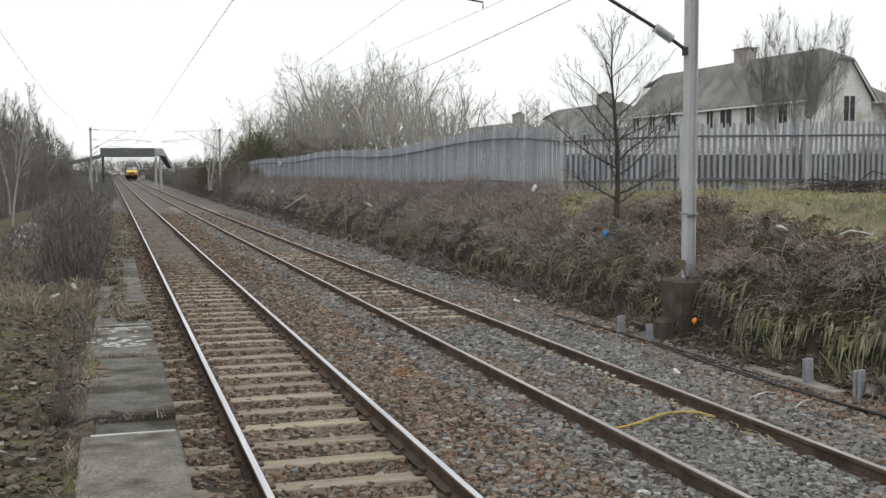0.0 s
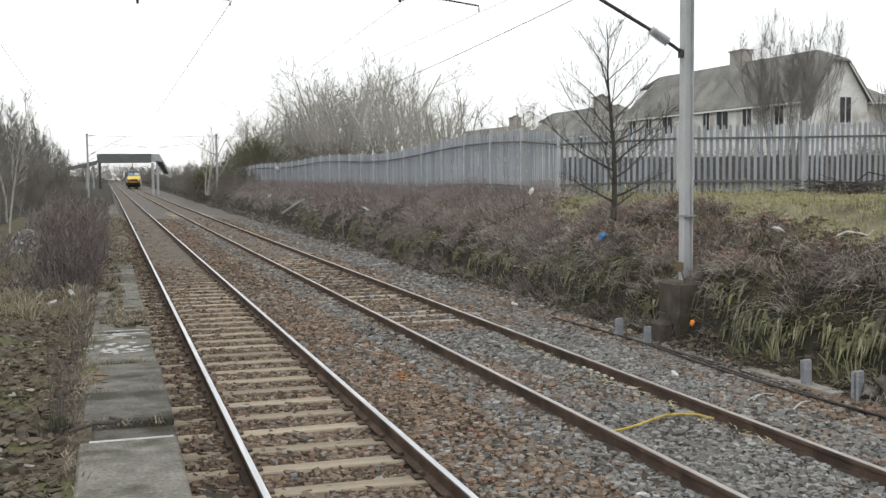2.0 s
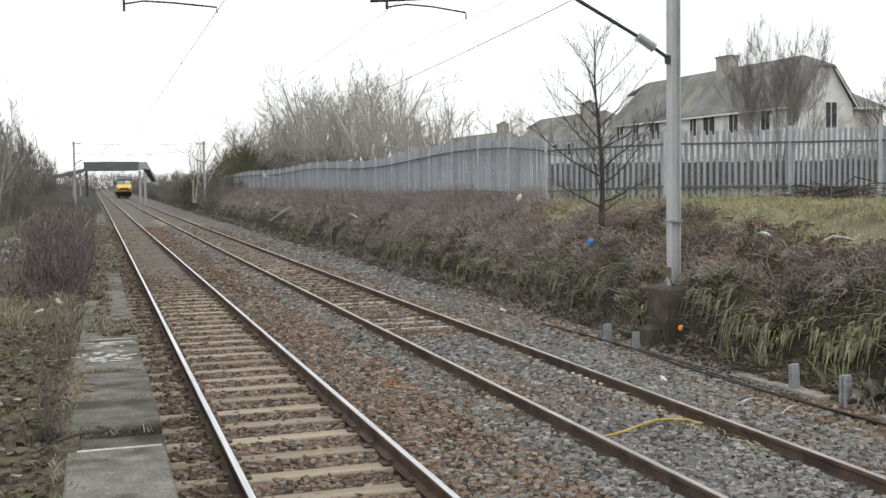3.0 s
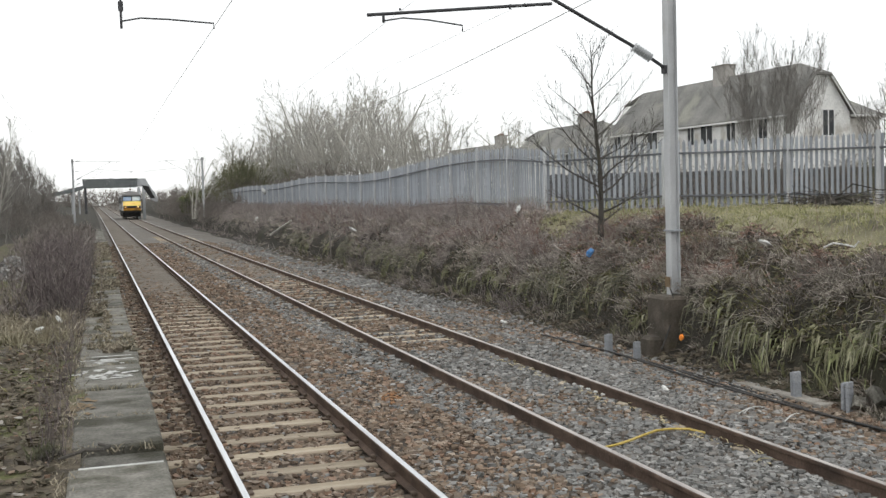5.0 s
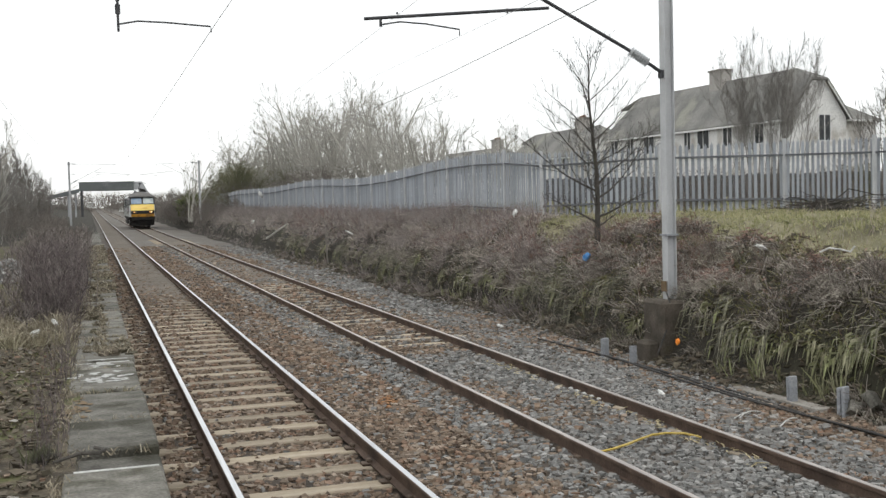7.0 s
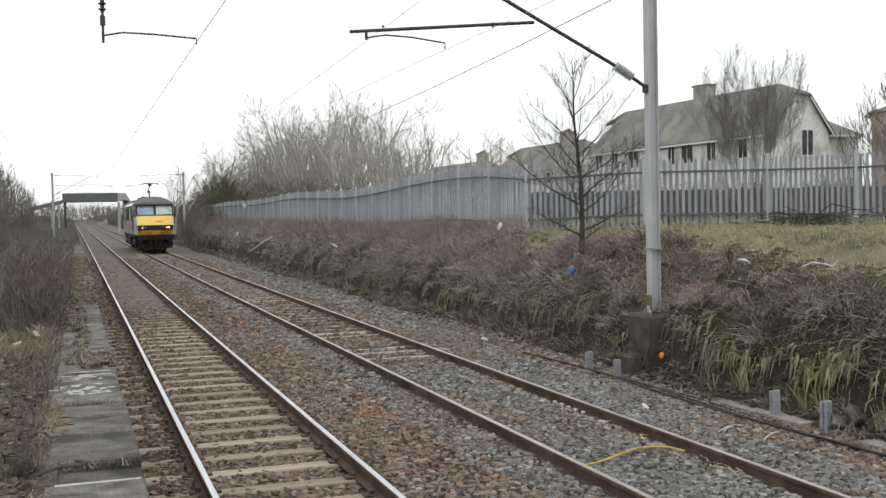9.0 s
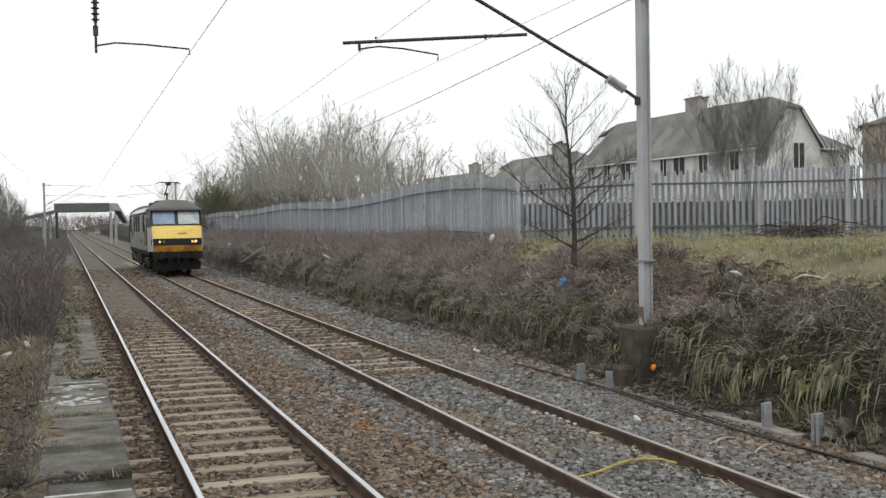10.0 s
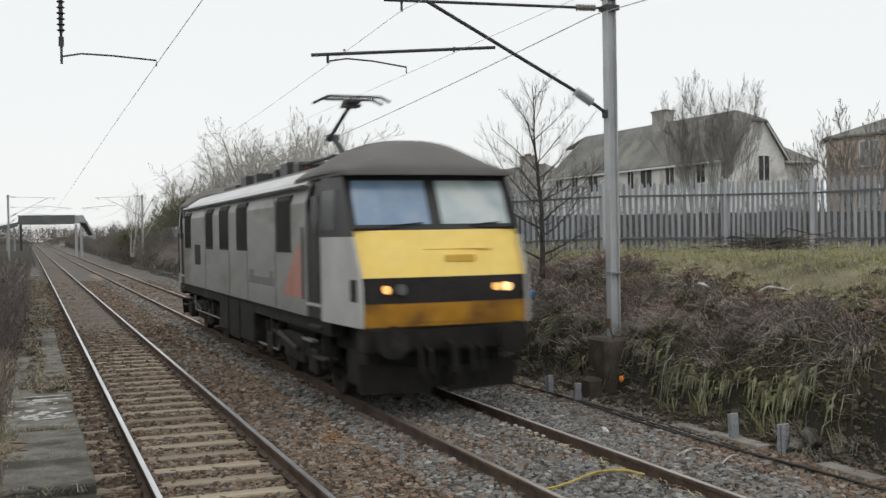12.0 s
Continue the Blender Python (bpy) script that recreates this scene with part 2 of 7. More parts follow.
                         island_ramp=[(0.05, 0.062, 0.03), (0.14, 0.16, 0.07), (0.27, 0.28, 0.13)]),
    "plastic_yellow": surface("plastic_yellow", (0.50, 0.36, 0.08), (0.58, 0.44, 0.14), 5, 0.5, 0, 0.0, 20),
    "plastic_white": surface("plastic_white", (0.50, 0.50, 0.48), (0.70, 0.70, 0.68), 14, 0.6, 0, 0.1, 30, (0.36, 0.34, 0.31), 0.56),
    "plastic_blue": surface("plastic_blue", (0.05, 0.20, 0.48), (0.10, 0.28, 0.58), 9, 0.5, 0, 0.2, 30),
    "plastic_orange": surface("plastic_orange", (0.80, 0.22, 0.02), (0.85, 0.30, 0.04), 9, 0.6, 0, 0.2, 30),
    "old_board": surface("old_board", (0.10, 0.10, 0.105), (0.14, 0.14, 0.145), 2, 0.9, 0, 0.1, 20, vary=0.25),
    "post_grey": surface("post_grey", (0.26, 0.275, 0.295), (0.34, 0.35, 0.37), 6, 0.85, 0, 0.2, 40, (0.2, 0.2, 0.2), 0.6, vary=0.1),
    "leaf_litter": surface("leaf_litter", (0.12, 0.10, 0.075), (0.18, 0.15, 0.11), 2, 0.95, 0, 0.0, 20, island=0.7,
                           island_ramp=[(0.04, 0.035, 0.03), (0.10, 0.082, 0.062), (0.17, 0.148, 0.115), (0.07, 0.07, 0.045), (0.13, 0.10, 0.07)]),
    "cable_black": surface("cable_black", (0.03, 0.03, 0.03), (0.06, 0.055, 0.05), 6, 0.6, 0, 0.1, 30),
    "lichen": surface("lichen", (0.17, 0.12, 0.07), (0.22, 0.16, 0.10), 9, 0.95, 0, 0.2, 60),
    "rust": surface("rust", (0.27, 0.14, 0.07), (0.34, 0.19, 0.10), 6, 0.9, 0, 0.3, 30),
    # the locomotive
    "loco_grey": surface("loco_grey", (0.245, 0.25, 0.235), (0.31, 0.315, 0.30), 1.2, 0.4, 0, 0.03, 12, (0.19, 0.182, 0.162), 0.55, stretch=(1, 0.6, 2.5), grainy=0.06),
    "loco_light": surface("loco_light", (0.44, 0.44, 0.43), (0.53, 0.53, 0.52), 1.6, 0.32, 0, 0.03, 12, (0.31, 0.29, 0.26), 0.6, grainy=0.06),
    "loco_dark": surface("loco_dark", (0.035, 0.034, 0.036), (0.05, 0.048, 0.05), 2, 0.45, 0, 0.03, 14, grainy=0.06),
    "loco_roof": surface("loco_roof", (0.13, 0.125, 0.12), (0.17, 0.163, 0.156), 1.1, 0.75, 0, 0.08, 12, (0.075, 0.065, 0.058), 0.6, grainy=0.06),
    "loco_eaves": surface("loco_eaves", (0.60, 0.60, 0.60), (0.68, 0.68, 0.68), 1.1, 0.55, 0, 0.03, 12, (0.36, 0.34, 0.32), 0.62, stretch=(1, 0.7, 2), grainy=0.06),
    "loco_yellow": surface("loco_yellow", (0.92, 0.66, 0.17), (0.95, 0.71, 0.22), 1.5, 0.22, 0, 0.0, 5, (0.86, 0.57, 0.11), 0.58, grainy=0.06),
    "loco_yellow_dirty": surface("loco_yellow_dirty", (0.42, 0.20, 0.018), (0.52, 0.26, 0.025), 1.8, 0.55, 0, 0.0, 6, (0.15, 0.07, 0.02), 0.48, grainy=0.06),
    "loco_badge": surface("loco_badge", (0.72, 0.43, 0.06), (0.80, 0.50, 0.10), 4, 0.35, 0, 0.0, 12, grainy=0.06),
    "loco_red": surface("loco_red", (0.42, 0.19, 0.155), (0.46, 0.24, 0.20), 2, 0.5, 0, 0.03, 14, grainy=0.06),
    "loco_black": surface("loco_black", (0.016, 0.015, 0.015), (0.026, 0.024, 0.023), 3, 0.7, 0, 0.1, 20),
    "underframe": surface("underframe", (0.012, 0.011, 0.0105), (0.024, 0.022, 0.020), 3, 0.8, 0, 0.2, 20, (0.045, 0.039, 0.032), 0.6),
    # windscreen glass: reflected sky put into the base colours, whiter right, bluer left
    "pale_sky_glass": surface("pale_sky_glass", (0.42, 0.50, 0.52), (0.58, 0.64, 0.63), 2.4, 0.08, 0, 0.0, 3, (0.30, 0.36, 0.38), 0.6, spec=0.8, grainy=0.06),
    "blue_sky_glass": surface("blue_sky_glass", (0.17, 0.27, 0.41), (0.28, 0.37, 0.49), 1.6, 0.08, 0, 0.0, 3, spec=0.8, grainy=0.06),
    "steel_wheel": surface("steel_wheel", (0.045, 0.04, 0.036), (0.08, 0.07, 0.06), 4, 0.7, 0.3, 0.1, 20),
    "pipe_grey": surface("pipe_grey", (0.17, 0.165, 0.155), (0.25, 0.24, 0.225), 5, 0.6, 0.2, 0.05, 30),
    # same steel as the pales, with the rails' shadowed look put into the colour
    "fence_rail": surface("fence_rail", (0.11, 0.115, 0.125), (0.15, 0.155, 0.165), 1.2, 0.7, 0.1, 0.05, 30),
    "lamp_warm": glowing("lamp_warm", (1.0, 0.50, 0.15), 2.0),
    "lamp_white": glowing("lamp_white", (1.0, 0.62, 0.27), 3.2),
    "faded_print": surface("faded_print", (0.15, 0.155, 0.15), (0.17, 0.17, 0.165), 3, 0.5, 0, 0.0, 20, grainy=0.06),
    "lens_grey": surface("lens_grey", (0.12, 0.12, 0.12), (0.16, 0.16, 0.16), 3, 0.3, 0, 0.0, 20, grainy=0.06),
}

# ---------------------------------------------------------------- mesh helpers


def link_mesh(name, verts, faces, material, parent=None, label="", smooth=False):
    me = bpy.data.meshes.new(name)
    me.from_pydata(verts if isinstance(verts, list) else verts.tolist(), [], faces if isinstance(faces, list) else faces.tolist())
    me.materials.append(material)
    if smooth:
        me.polygons.foreach_set("use_smooth", [True] * len(me.polygons))
    me.update()
    ob = new(name, me)
    ob.parent = parent
    return tagged(ob, label)


def part(name, bm, material, parent=None, label="", smooth=False):
    bmesh.ops.recalc_face_normals(bm, faces=bm.faces)
    me = bpy.data.meshes.new(name)
    bm.to_mesh(me)
    bm.free()
    me.materials.append(material)
    if smooth:
        me.polygons.foreach_set("use_smooth", [True] * len(me.polygons))
    ob = new(name, me)
    ob.parent = parent
    return tagged(ob, label)


def shared(name, like, m, parent=None):
    """Another object on the mesh of like."""
    ob = new(name, like.data)
    ob.parent, ob.matrix_basis = parent, m
    return ob


def empty(name, m=None):
    ob = new(name)
    if m:
        ob.matrix_basis = m
    return ob


def box(bm, x0, x1, y0, y1, z0, z1, bevel=0.0, turn=None):
    vs = [bm.verts.new((x, y, z)) for z in (z0, z1) for y in (y0, y1) for x in (x0, x1)]
    fs = [bm.faces.new([vs[i] for i in f]) for f in ((0, 2, 3, 1), (4, 5, 7, 6), (0, 1, 5, 4), (2, 6, 7, 3), (0, 4, 6, 2), (1, 3, 7, 5))]
    if turn:
        bmesh.ops.transform(bm, matrix=turn, verts=vs)
    if bevel:
        bmesh.ops.bevel(bm, geom=list({e for f in fs for e in f.edges}), offset=bevel, segments=1, affect="EDGES")
    return bm


def tube(bm, p, q, r, r2=None, n=8, caps=True):
    p, q = Vector(p), Vector(q)
    r2 = r if r2 is None else r2
    d = (q - p).normalized()
    a = d.orthogonal().normalized()
    b = d.cross(a)
    rings = []
    for c, rad in ((p, r), (q, r2)):
        rings.append([bm.verts.new(c + (a * math.cos(2 * math.pi * i / n) + b * math.sin(2 * math.pi * i / n)) * rad) for i in range(n)])
    for i in range(n):
        bm.faces.new((rings[0][i], rings[0][(i + 1) % n], rings[1][(i + 1) % n], rings[1][i]))
    if caps:
        bm.faces.new(rings[0][::-1])
        bm.faces.new(rings[1])
    return bm


def prism(bm, outline, y0, y1):
    """An outline of (x, z) pushed along y."""
    a, b = [bm.verts.new((x, y0, z)) for x, z in outline], [bm.verts.new((x, y1, z)) for x, z in outline]
    n = len(outline)
    for i in range(n):
        bm.faces.new((a[i], a[(i + 1) % n], b[(i + 1) % n], b[i]))
    bm.faces.new(a[::-1])
    bm.faces.new(b)
    return bm


def sweep(points, r, n=5):
    """One bent tube through the points."""
    bm = bmesh.new()
    pts = [Vector(p) for p in points]
    rings, side = [], None
    for k, p in enumerate(pts):
        d = (pts[min(k + 1, len(pts) - 1)] - pts[max(k - 1, 0)]).normalized()
        side = d.orthogonal() if side is None else side - d * side.dot(d)
        side = side.normalized() if side.length > 1e-6 else d.orthogonal().normalized()
        b = d.cross(side)
        rings.append([bm.verts.new(p + (side * math.cos(2 * math.pi * i / n) + b * math.sin(2 * math.pi * i / n)) * r) for i in range(n)])
    for u, v in zip(rings, rings[1:]):
        for i in range(n):
            bm.faces.new((u[i], u[(i + 1) % n], v[(i + 1) % n], v[i]))
    bm.faces.new(rings[0][::-1])
    bm.faces.new(rings[-1])
    return bm


B = bmesh.new

# ---------------------------------------------------------------- the lie of the land
X1, X2 = 1.84, 5.28          # the two track centres
PLAT_X, PLAT_Z = 0.35, 0.92  # platform edge


def bend(y):
    return -1.3e-5 * max(0.0, min(y, 600.0)) ** 2


def rise(y):
    return 1.4e-5 * max(0.0, min(y, 420.0)) ** 2


def wob(x, y, s, amp, seed=0.0):
    return amp * noise.noise(Vector((x * s, y * s, seed)))


def foot_x(y):
    """Foot of the right-hand bank."""
    return 8.45 + 0.15 * math.sin(y * 0.35) + 0.008 * max(0, y - 20)


def ground_z(x, y):
    f = foot_x(y)
    if x > f - 0.4:
        u = x - f
        prof = [(-0.4, -0.34), (0.0, -0.30), (0.25, -0.18), (0.50, -0.05), (0.58, 0.40), (0.72, 0.62), (0.98, 0.90), (1.6, 1.27), (2.4, 1.62), (3.3, 1.86), (6, 1.92), (9, 1.90), (25, 1.5), (400, 1.5)]
        for (a, za), (b, zb) in zip(prof, prof[1:]):
            if u <= b:
                z = za + (zb - za) * max(0, (u - a)) / (b - a)
                break
        else:
            z = 1.5
        k = min(1, max(0, u * 2 - 0.3))
        z += k * (wob(x, y, 1.7, 0.27) + wob(x, y, 0.5, 0.16, 3.0)) * (0.5 if u > 3 else 1)
    elif x > PLAT_X:
        z = -0.34
    else:
        z = -0.34 if x > PLAT_X - 0.01 else (PLAT_Z - 0.07)
        if x < -0.25:
            z += wob(x, y, 1.3, 0.05) + (0.0 if x > -3 else 0.12 * min(8, -3 - x))
    return z + rise(y)


def steps(*spans):
    out = []
    for a, b, n in spans:
        out += [a + (b - a) * i / n for i in range(n)]
    return out + [spans[-1][1]]


GROUND_X = steps((-600, -60, 6), (-60, -8, 13), (-8, -0.3, 22), (-0.3, PLAT_X - 0.02, 2)) + [PLAT_X + 0.02] + steps((0.6, 7.9, 6), (7.95, 10.5, 42), (10.5, 13, 18), (13, 24, 44), (24, 70, 15), (70, 700, 7))
GROUND_Y = steps((-30, 4, 12), (4, 40, 130), (40, 120, 90), (120, 420, 50), (420, 3000, 12))


def ground():
    xs, ys = GROUND_X, GROUND_Y
    verts = [(x + bend(y), y, ground_z(x, y)) for y in ys for x in xs]
    n = len(xs)
    faces = [(j * n + i, j * n + i + 1, (j + 1) * n + i + 1, (j + 1) * n + i) for j in range(len(ys) - 1) for i in range(n - 1)]
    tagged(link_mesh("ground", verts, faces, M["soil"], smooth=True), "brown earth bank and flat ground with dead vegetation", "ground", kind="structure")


def turf():
    """The grassed top of the bank below the fence, on the lines of the ground sheet."""
    verts, faces, index = [], [], {}
    xs, ys = [x for x in GROUND_X if 9.8 < x < 23], [y for y in GROUND_Y if 8.5 < y < 28]

    def at(i, j):
        if (i, j) not in index:
            index[i, j] = len(verts)
            verts.append((xs[i] + bend(ys[j]), ys[j], ground_z(xs[i], ys[j]) + 0.012))
        return index[i, j]

    for i in range(len(xs) - 1):
        for j in range(len(ys) - 1):
            x, y = (xs[i] + xs[i + 1]) / 2, (ys[j] + ys[j + 1]) / 2
            if on_turf(x, y) and (x > foot_x(y) + 3.2 or noise.noise(Vector((x * 3, y * 3, 8))) > -0.4):
                faces.append((at(i, j), at(i + 1, j), at(i + 1, j + 1), at(i, j + 1)))
    tagged(link_mesh("turf", verts, faces, M["turf"], smooth=True), "matted yellow-green turf on top of the bank", "turf", kind="structure")


def ballast_profile(x, y=0.0):
    """Height of the stone bed across the line."""
    pts = [(0.4, -0.24), (0.75, -0.172), (1.0, -0.178), (2.62, -0.205), (2.78, -0.15), (3.2, -0.13), (3.8, -0.13), (4.3, -0.13), (6.4, -0.13), (7.0, -0.17), (7.9, -0.25), (8.8, -0.30), (9.7, -0.27)]
    for (a, za), (b, zb) in zip(pts, pts[1:]):
        if x <= b:
            return za + (zb - za) * max(0, x - a) / (b - a)
    return -0.27


def ballast():
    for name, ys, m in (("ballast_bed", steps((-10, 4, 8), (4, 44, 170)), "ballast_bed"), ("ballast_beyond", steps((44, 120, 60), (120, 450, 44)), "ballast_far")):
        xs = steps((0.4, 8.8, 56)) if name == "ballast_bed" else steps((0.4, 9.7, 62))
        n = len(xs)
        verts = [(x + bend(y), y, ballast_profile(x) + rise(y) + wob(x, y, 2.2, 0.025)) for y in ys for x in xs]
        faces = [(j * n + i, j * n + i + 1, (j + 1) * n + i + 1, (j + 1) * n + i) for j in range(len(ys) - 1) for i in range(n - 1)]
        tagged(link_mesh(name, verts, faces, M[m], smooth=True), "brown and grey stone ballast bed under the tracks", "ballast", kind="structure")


def stone_templates(count=14):
    out = []
    for k in range(count):
        bm = B()
        bmesh.ops.create_cube(bm, size=1.5)
        for v in bm.verts:
            v.co = Vector([c * random.uniform(0.45, 1.25) for c in v.co])
        bmesh.ops.triangulate(bm, faces=bm.faces)
        bm.verts.index_update()
        out.append((np.array([v.co[:] for v in bm.verts]), np.array([[v.index for v in f.verts] for f in bm.faces])))
        bm.free()
    return out


def scatter(name, spots, sizes, material, label, category, templates, flat=(1.25, 0.85, 0.62)):
    rng = np.random.default_rng(len(spots))
    vs, fs, base = [], [], 0
    pick = rng.integers(0, len(templates), len(spots))
    for k, (tv, tf) in enumerate(templates):
        idx = np.where(pick == k)[0]
        if not len(idx):
            continue
        a, tilt = rng.random(len(idx)) * 6.283, rng.normal(0, 0.7, len(idx))
        ca, sa, ct, st = np.cos(a), np.sin(a), np.cos(tilt), np.sin(tilt)
        v = tv * np.array(flat)
        x, y, z = v[:, 0][None], v[:, 1][None], v[:, 2][None]
        y2, z2 = y * ct[:, None] - z * st[:, None], y * st[:, None] + z * ct[:, None]
        x3, y3 = x * ca[:, None] - y2 * sa[:, None], x * sa[:, None] + y2 * ca[:, None]
        s = sizes[idx][:, None]
        p = np.stack([x3 * s + spots[idx, 0:1], y3 * s + spots[idx, 1:2], z2 * s + spots[idx, 2:3]], -1).reshape(-1, 3)
        f = (tf[None] + (np.arange(len(idx)) * len(tv))[:, None, None] + base).reshape(-1, tf.shape[1])
        vs.append(p), fs.append(f)
        base += len(p)
    return tagged(link_mesh(name, np.concatenate(vs), np.concatenate(fs), material), label, category, kind="stuff")


def stones():
    """Loose ballast; sparser and larger-grained with distance."""
    rng = np.random.default_rng(5)
    templates = stone_templates()
    brown, grey = [], []
    for y0, y1, per, size in ((-5, 4.6, 90, 0.034), (4.6, 9, 560, 0.030), (9, 15, 440, 0.032), (15, 24, 250, 0.037), (24, 46, 95, 0.046), (46, 70, 34, 0.06)):
        n = int((y1 - y0) * 8.2 * per)
        x, y = 0.5 + rng.random(n) * 8.55, y0 + rng.random(n) * (y1 - y0)
        s = size * (0.55 + 0.95 * rng.random(n) ** 1.5)
        for a, b, c in zip(x, y, s):
            in1 = X1 - 1.28 < a < X1 + 0.8
            if a > foot_x(b) + 0.12:
                continue
            if abs(abs(a - X1) - 0.7525) < 0.09 or abs(abs(a - X2) - 0.7525) < 0.09:
                continue
            z = max(ballast_profile(a), ground_z(a, b) - rise(b) if a > 7.7 else -1) + c * 0.25
            if in1:
                k = (b - SLEEPER_Y) % SLEEPER_GAP
                if 0.0 < k < 0.25 and rng.random() < (0.94 if a > X1 - 0.8 else 0.72):
                    continue
                z -= 0.004
            if 0.0 < abs(a - X2) < 0.68 and (18.0 < b < 20.0 or b > 21.4) and (((b - SLEEPER_Y) % SLEEPER_GAP) < 0.26 or rng.random() < 0.35):
                continue
            mottle = noise.noise(Vector((a * 0.55, b * 0.3, 7))) + 0.5 * noise.noise(Vector((a * 1.7, b * 1.1, 2)))
            if a < 2.75:
                w = 0.06
            elif a < 4.4:
                w = 0.10 + 0.45 * mottle + (0.72 if a > 3.85 + 0.25 * mottle else -0.02)
            elif a < 6.9:
                w = 0.97 + 0.8 * mottle - (0.75 if b > 17 else 0)
            else:
                w = 0.86 + 0.8 * mottle - (0.6 if b < 11.5 and a > 7.3 else 0)
            (grey if rng.random() < w else brown).append((a + bend(b), b, z + rise(b), c))
    for name, pts, m, label in (("brown_ballast", brown, "stone_brown", "loose rust-brown ballast stones round the tracks"), ("grey_ballast", grey, "stone_grey", "loose clean grey ballast stones along the tracks")):
        pts = np.array(pts)
        scatter(name, pts[:, :3], pts[:, 3], M[m], label, "ballast", templates)


# ---------------------------------------------------------------- tracks
SLEEPER_Y, SLEEPER_GAP = 8.99 - 0.27 - 6 * 0.725, 0.725
RAIL = [(-0.07, -0.159), (0.07, -0.159), (0.07, -0.148), (0.012, -0.125), (0.012, -0.045), (0.035, -0.032), (0.035, -0.006), (0.028, 0),
        (-0.028, 0), (-0.035, -0.006), (-0.035, -0.032), (-0.012, -0.045), (-0.012, -0.125), (-0.07, -0.148)]


def rail(parent, x, head):
    ys = steps((-8, 60, 8), (60, 440, 40))
    n = len(RAIL)
    verts = [(x + px + bend(y), y, pz + rise(y)) for y in ys for px, pz in RAIL]
    faces = [(j * n + i, j * n + (i + 1) % n, (j + 1) * n + (i + 1) % n, (j + 1) * n + i) for j in range(len(ys) - 1) for i in range(n)]
    ob = link_mesh("rail", verts, faces, M["rail_side"], parent)
    hv = [(x + px + bend(y), y, 0.004 + rise(y)) for y in ys for px in (-0.027, 0.027)]
    hf = [(j * 2, j * 2 + 1, j * 2 + 3, j * 2 + 2) for j in range(len(ys) - 1)]
    hv += [(a, b, c - 0.008) for a, b, c in hv]
    k = len(ys) * 2
    hf += [(j * 2, j * 2 + 2, j * 2 + 2 + k, j * 2 + k) for j in range(len(ys) - 1)] + [(j * 2 + 1, j * 2 + 1 + k, j * 2 + 3 + k, j * 2 + 3) for j in range(len(ys) - 1)]
    link_mesh("running_surface", hv, hf, head, ob, "polished running surface")


def chair_mesh():
    bm = B()
    box(bm, -0.15, 0.15, -0.06, 0.06, -0.165, -0.142, 0.006)
    for s in (-1, 1):
        box(bm, min(s * 0.045, s * 0.095), max(s * 0.045, s * 0.095), -0.035, 0.035, -0.142, -0.105, 0.008)
    return bm


def tracks():
    for cx, head, label in ((X1, M["rail_head"], "railway track with bright polished rails on dusty timber sleepers"),
                                         (X2, M["rail_head_dull"], "railway track with brown rusty rails on buried timber sleepers")):
        t = tagged(empty("railway_track"), label, "track", "the two running lines")
        for s in (-0.7525, 0.7525):
            rail(t, cx + s, head)
        sleeper = chair = None
        for i in range(-17, 110):
            y = SLEEPER_Y + i * SLEEPER_GAP
            jig = random.uniform(-0.02, 0.02)
            deep = 0.0
            if cx == X2:
                shown = 18.0 < y < 19.8 or y > 21.0
                deep = random.uniform(-0.004, 0.010) + 0.048 if shown else -0.06
            elif y > 27:
                deep = -0.012
            m = pose(cx + bend(y) + random.uniform(-0.02, 0.02), y + 0.125 + jig, -0.168 + rise(y) + deep, 0, 0, random.uniform(-0.5, 0.5))
            if sleeper is None:
                sleeper = part("sleeper", box(B(), -1.28, 1.28, -0.125, 0.125, -0.13, 0, 0.014), M["sleeper"], t)
                sleeper.matrix_basis = m
            else:
                shared("sleeper", sleeper, m, t)
            for s in (-0.7525, 0.7525):
                if i > 60:
                    continue
                mm = pose(cx + s + bend(y), y + 0.125, rise(y))
                if chair is None:
                    chair = part("rail_chair", chair_mesh(), M["chair"], t, "rusty cast-iron rail chair")
                    chair.matrix_basis = mm
                else:
                    shared("rail_chair", chair, mm, t)
    # packed dust covers the sleepers further out
    for cx in (X1, X2):
        ys = steps((27.0 if cx == X2 else 29.0, 60, 40), (60, 440, 60))
        verts = [(cx + u + bend(y), y, rise(y) - (0.150 if cx == X1 else 0.108) + wob(cx + u, y, 1.4, 0.016) - 0.05 * max(0.0, 1 - (y - 27) / 9)) for y in ys for u in (-0.66, 0, 0.66)]
        faces = [(j * 3 + i, j * 3 + i + 1, j * 3 + i + 4, j * 3 + i + 3) for j in range(len(ys) - 1) for i in range(2)]
        tagged(link_mesh("packed_dust", verts, faces, M["dust_bed"], smooth=True), "brown packed dust between the rails", "dust", kind="structure")


# ---------------------------------------------------------------- platform
def slab_dz(y):
    """How far the nearer slabs have settled."""
    for edge, dz in ((6.55, 0.0), (7.05, -0.045), (8.08, 0.006), (9.4, -0.016), (10.72, 0.0), (11.3, -0.02), (12.4, -0.004)):
        if y < edge:
            return dz
    return 0.0


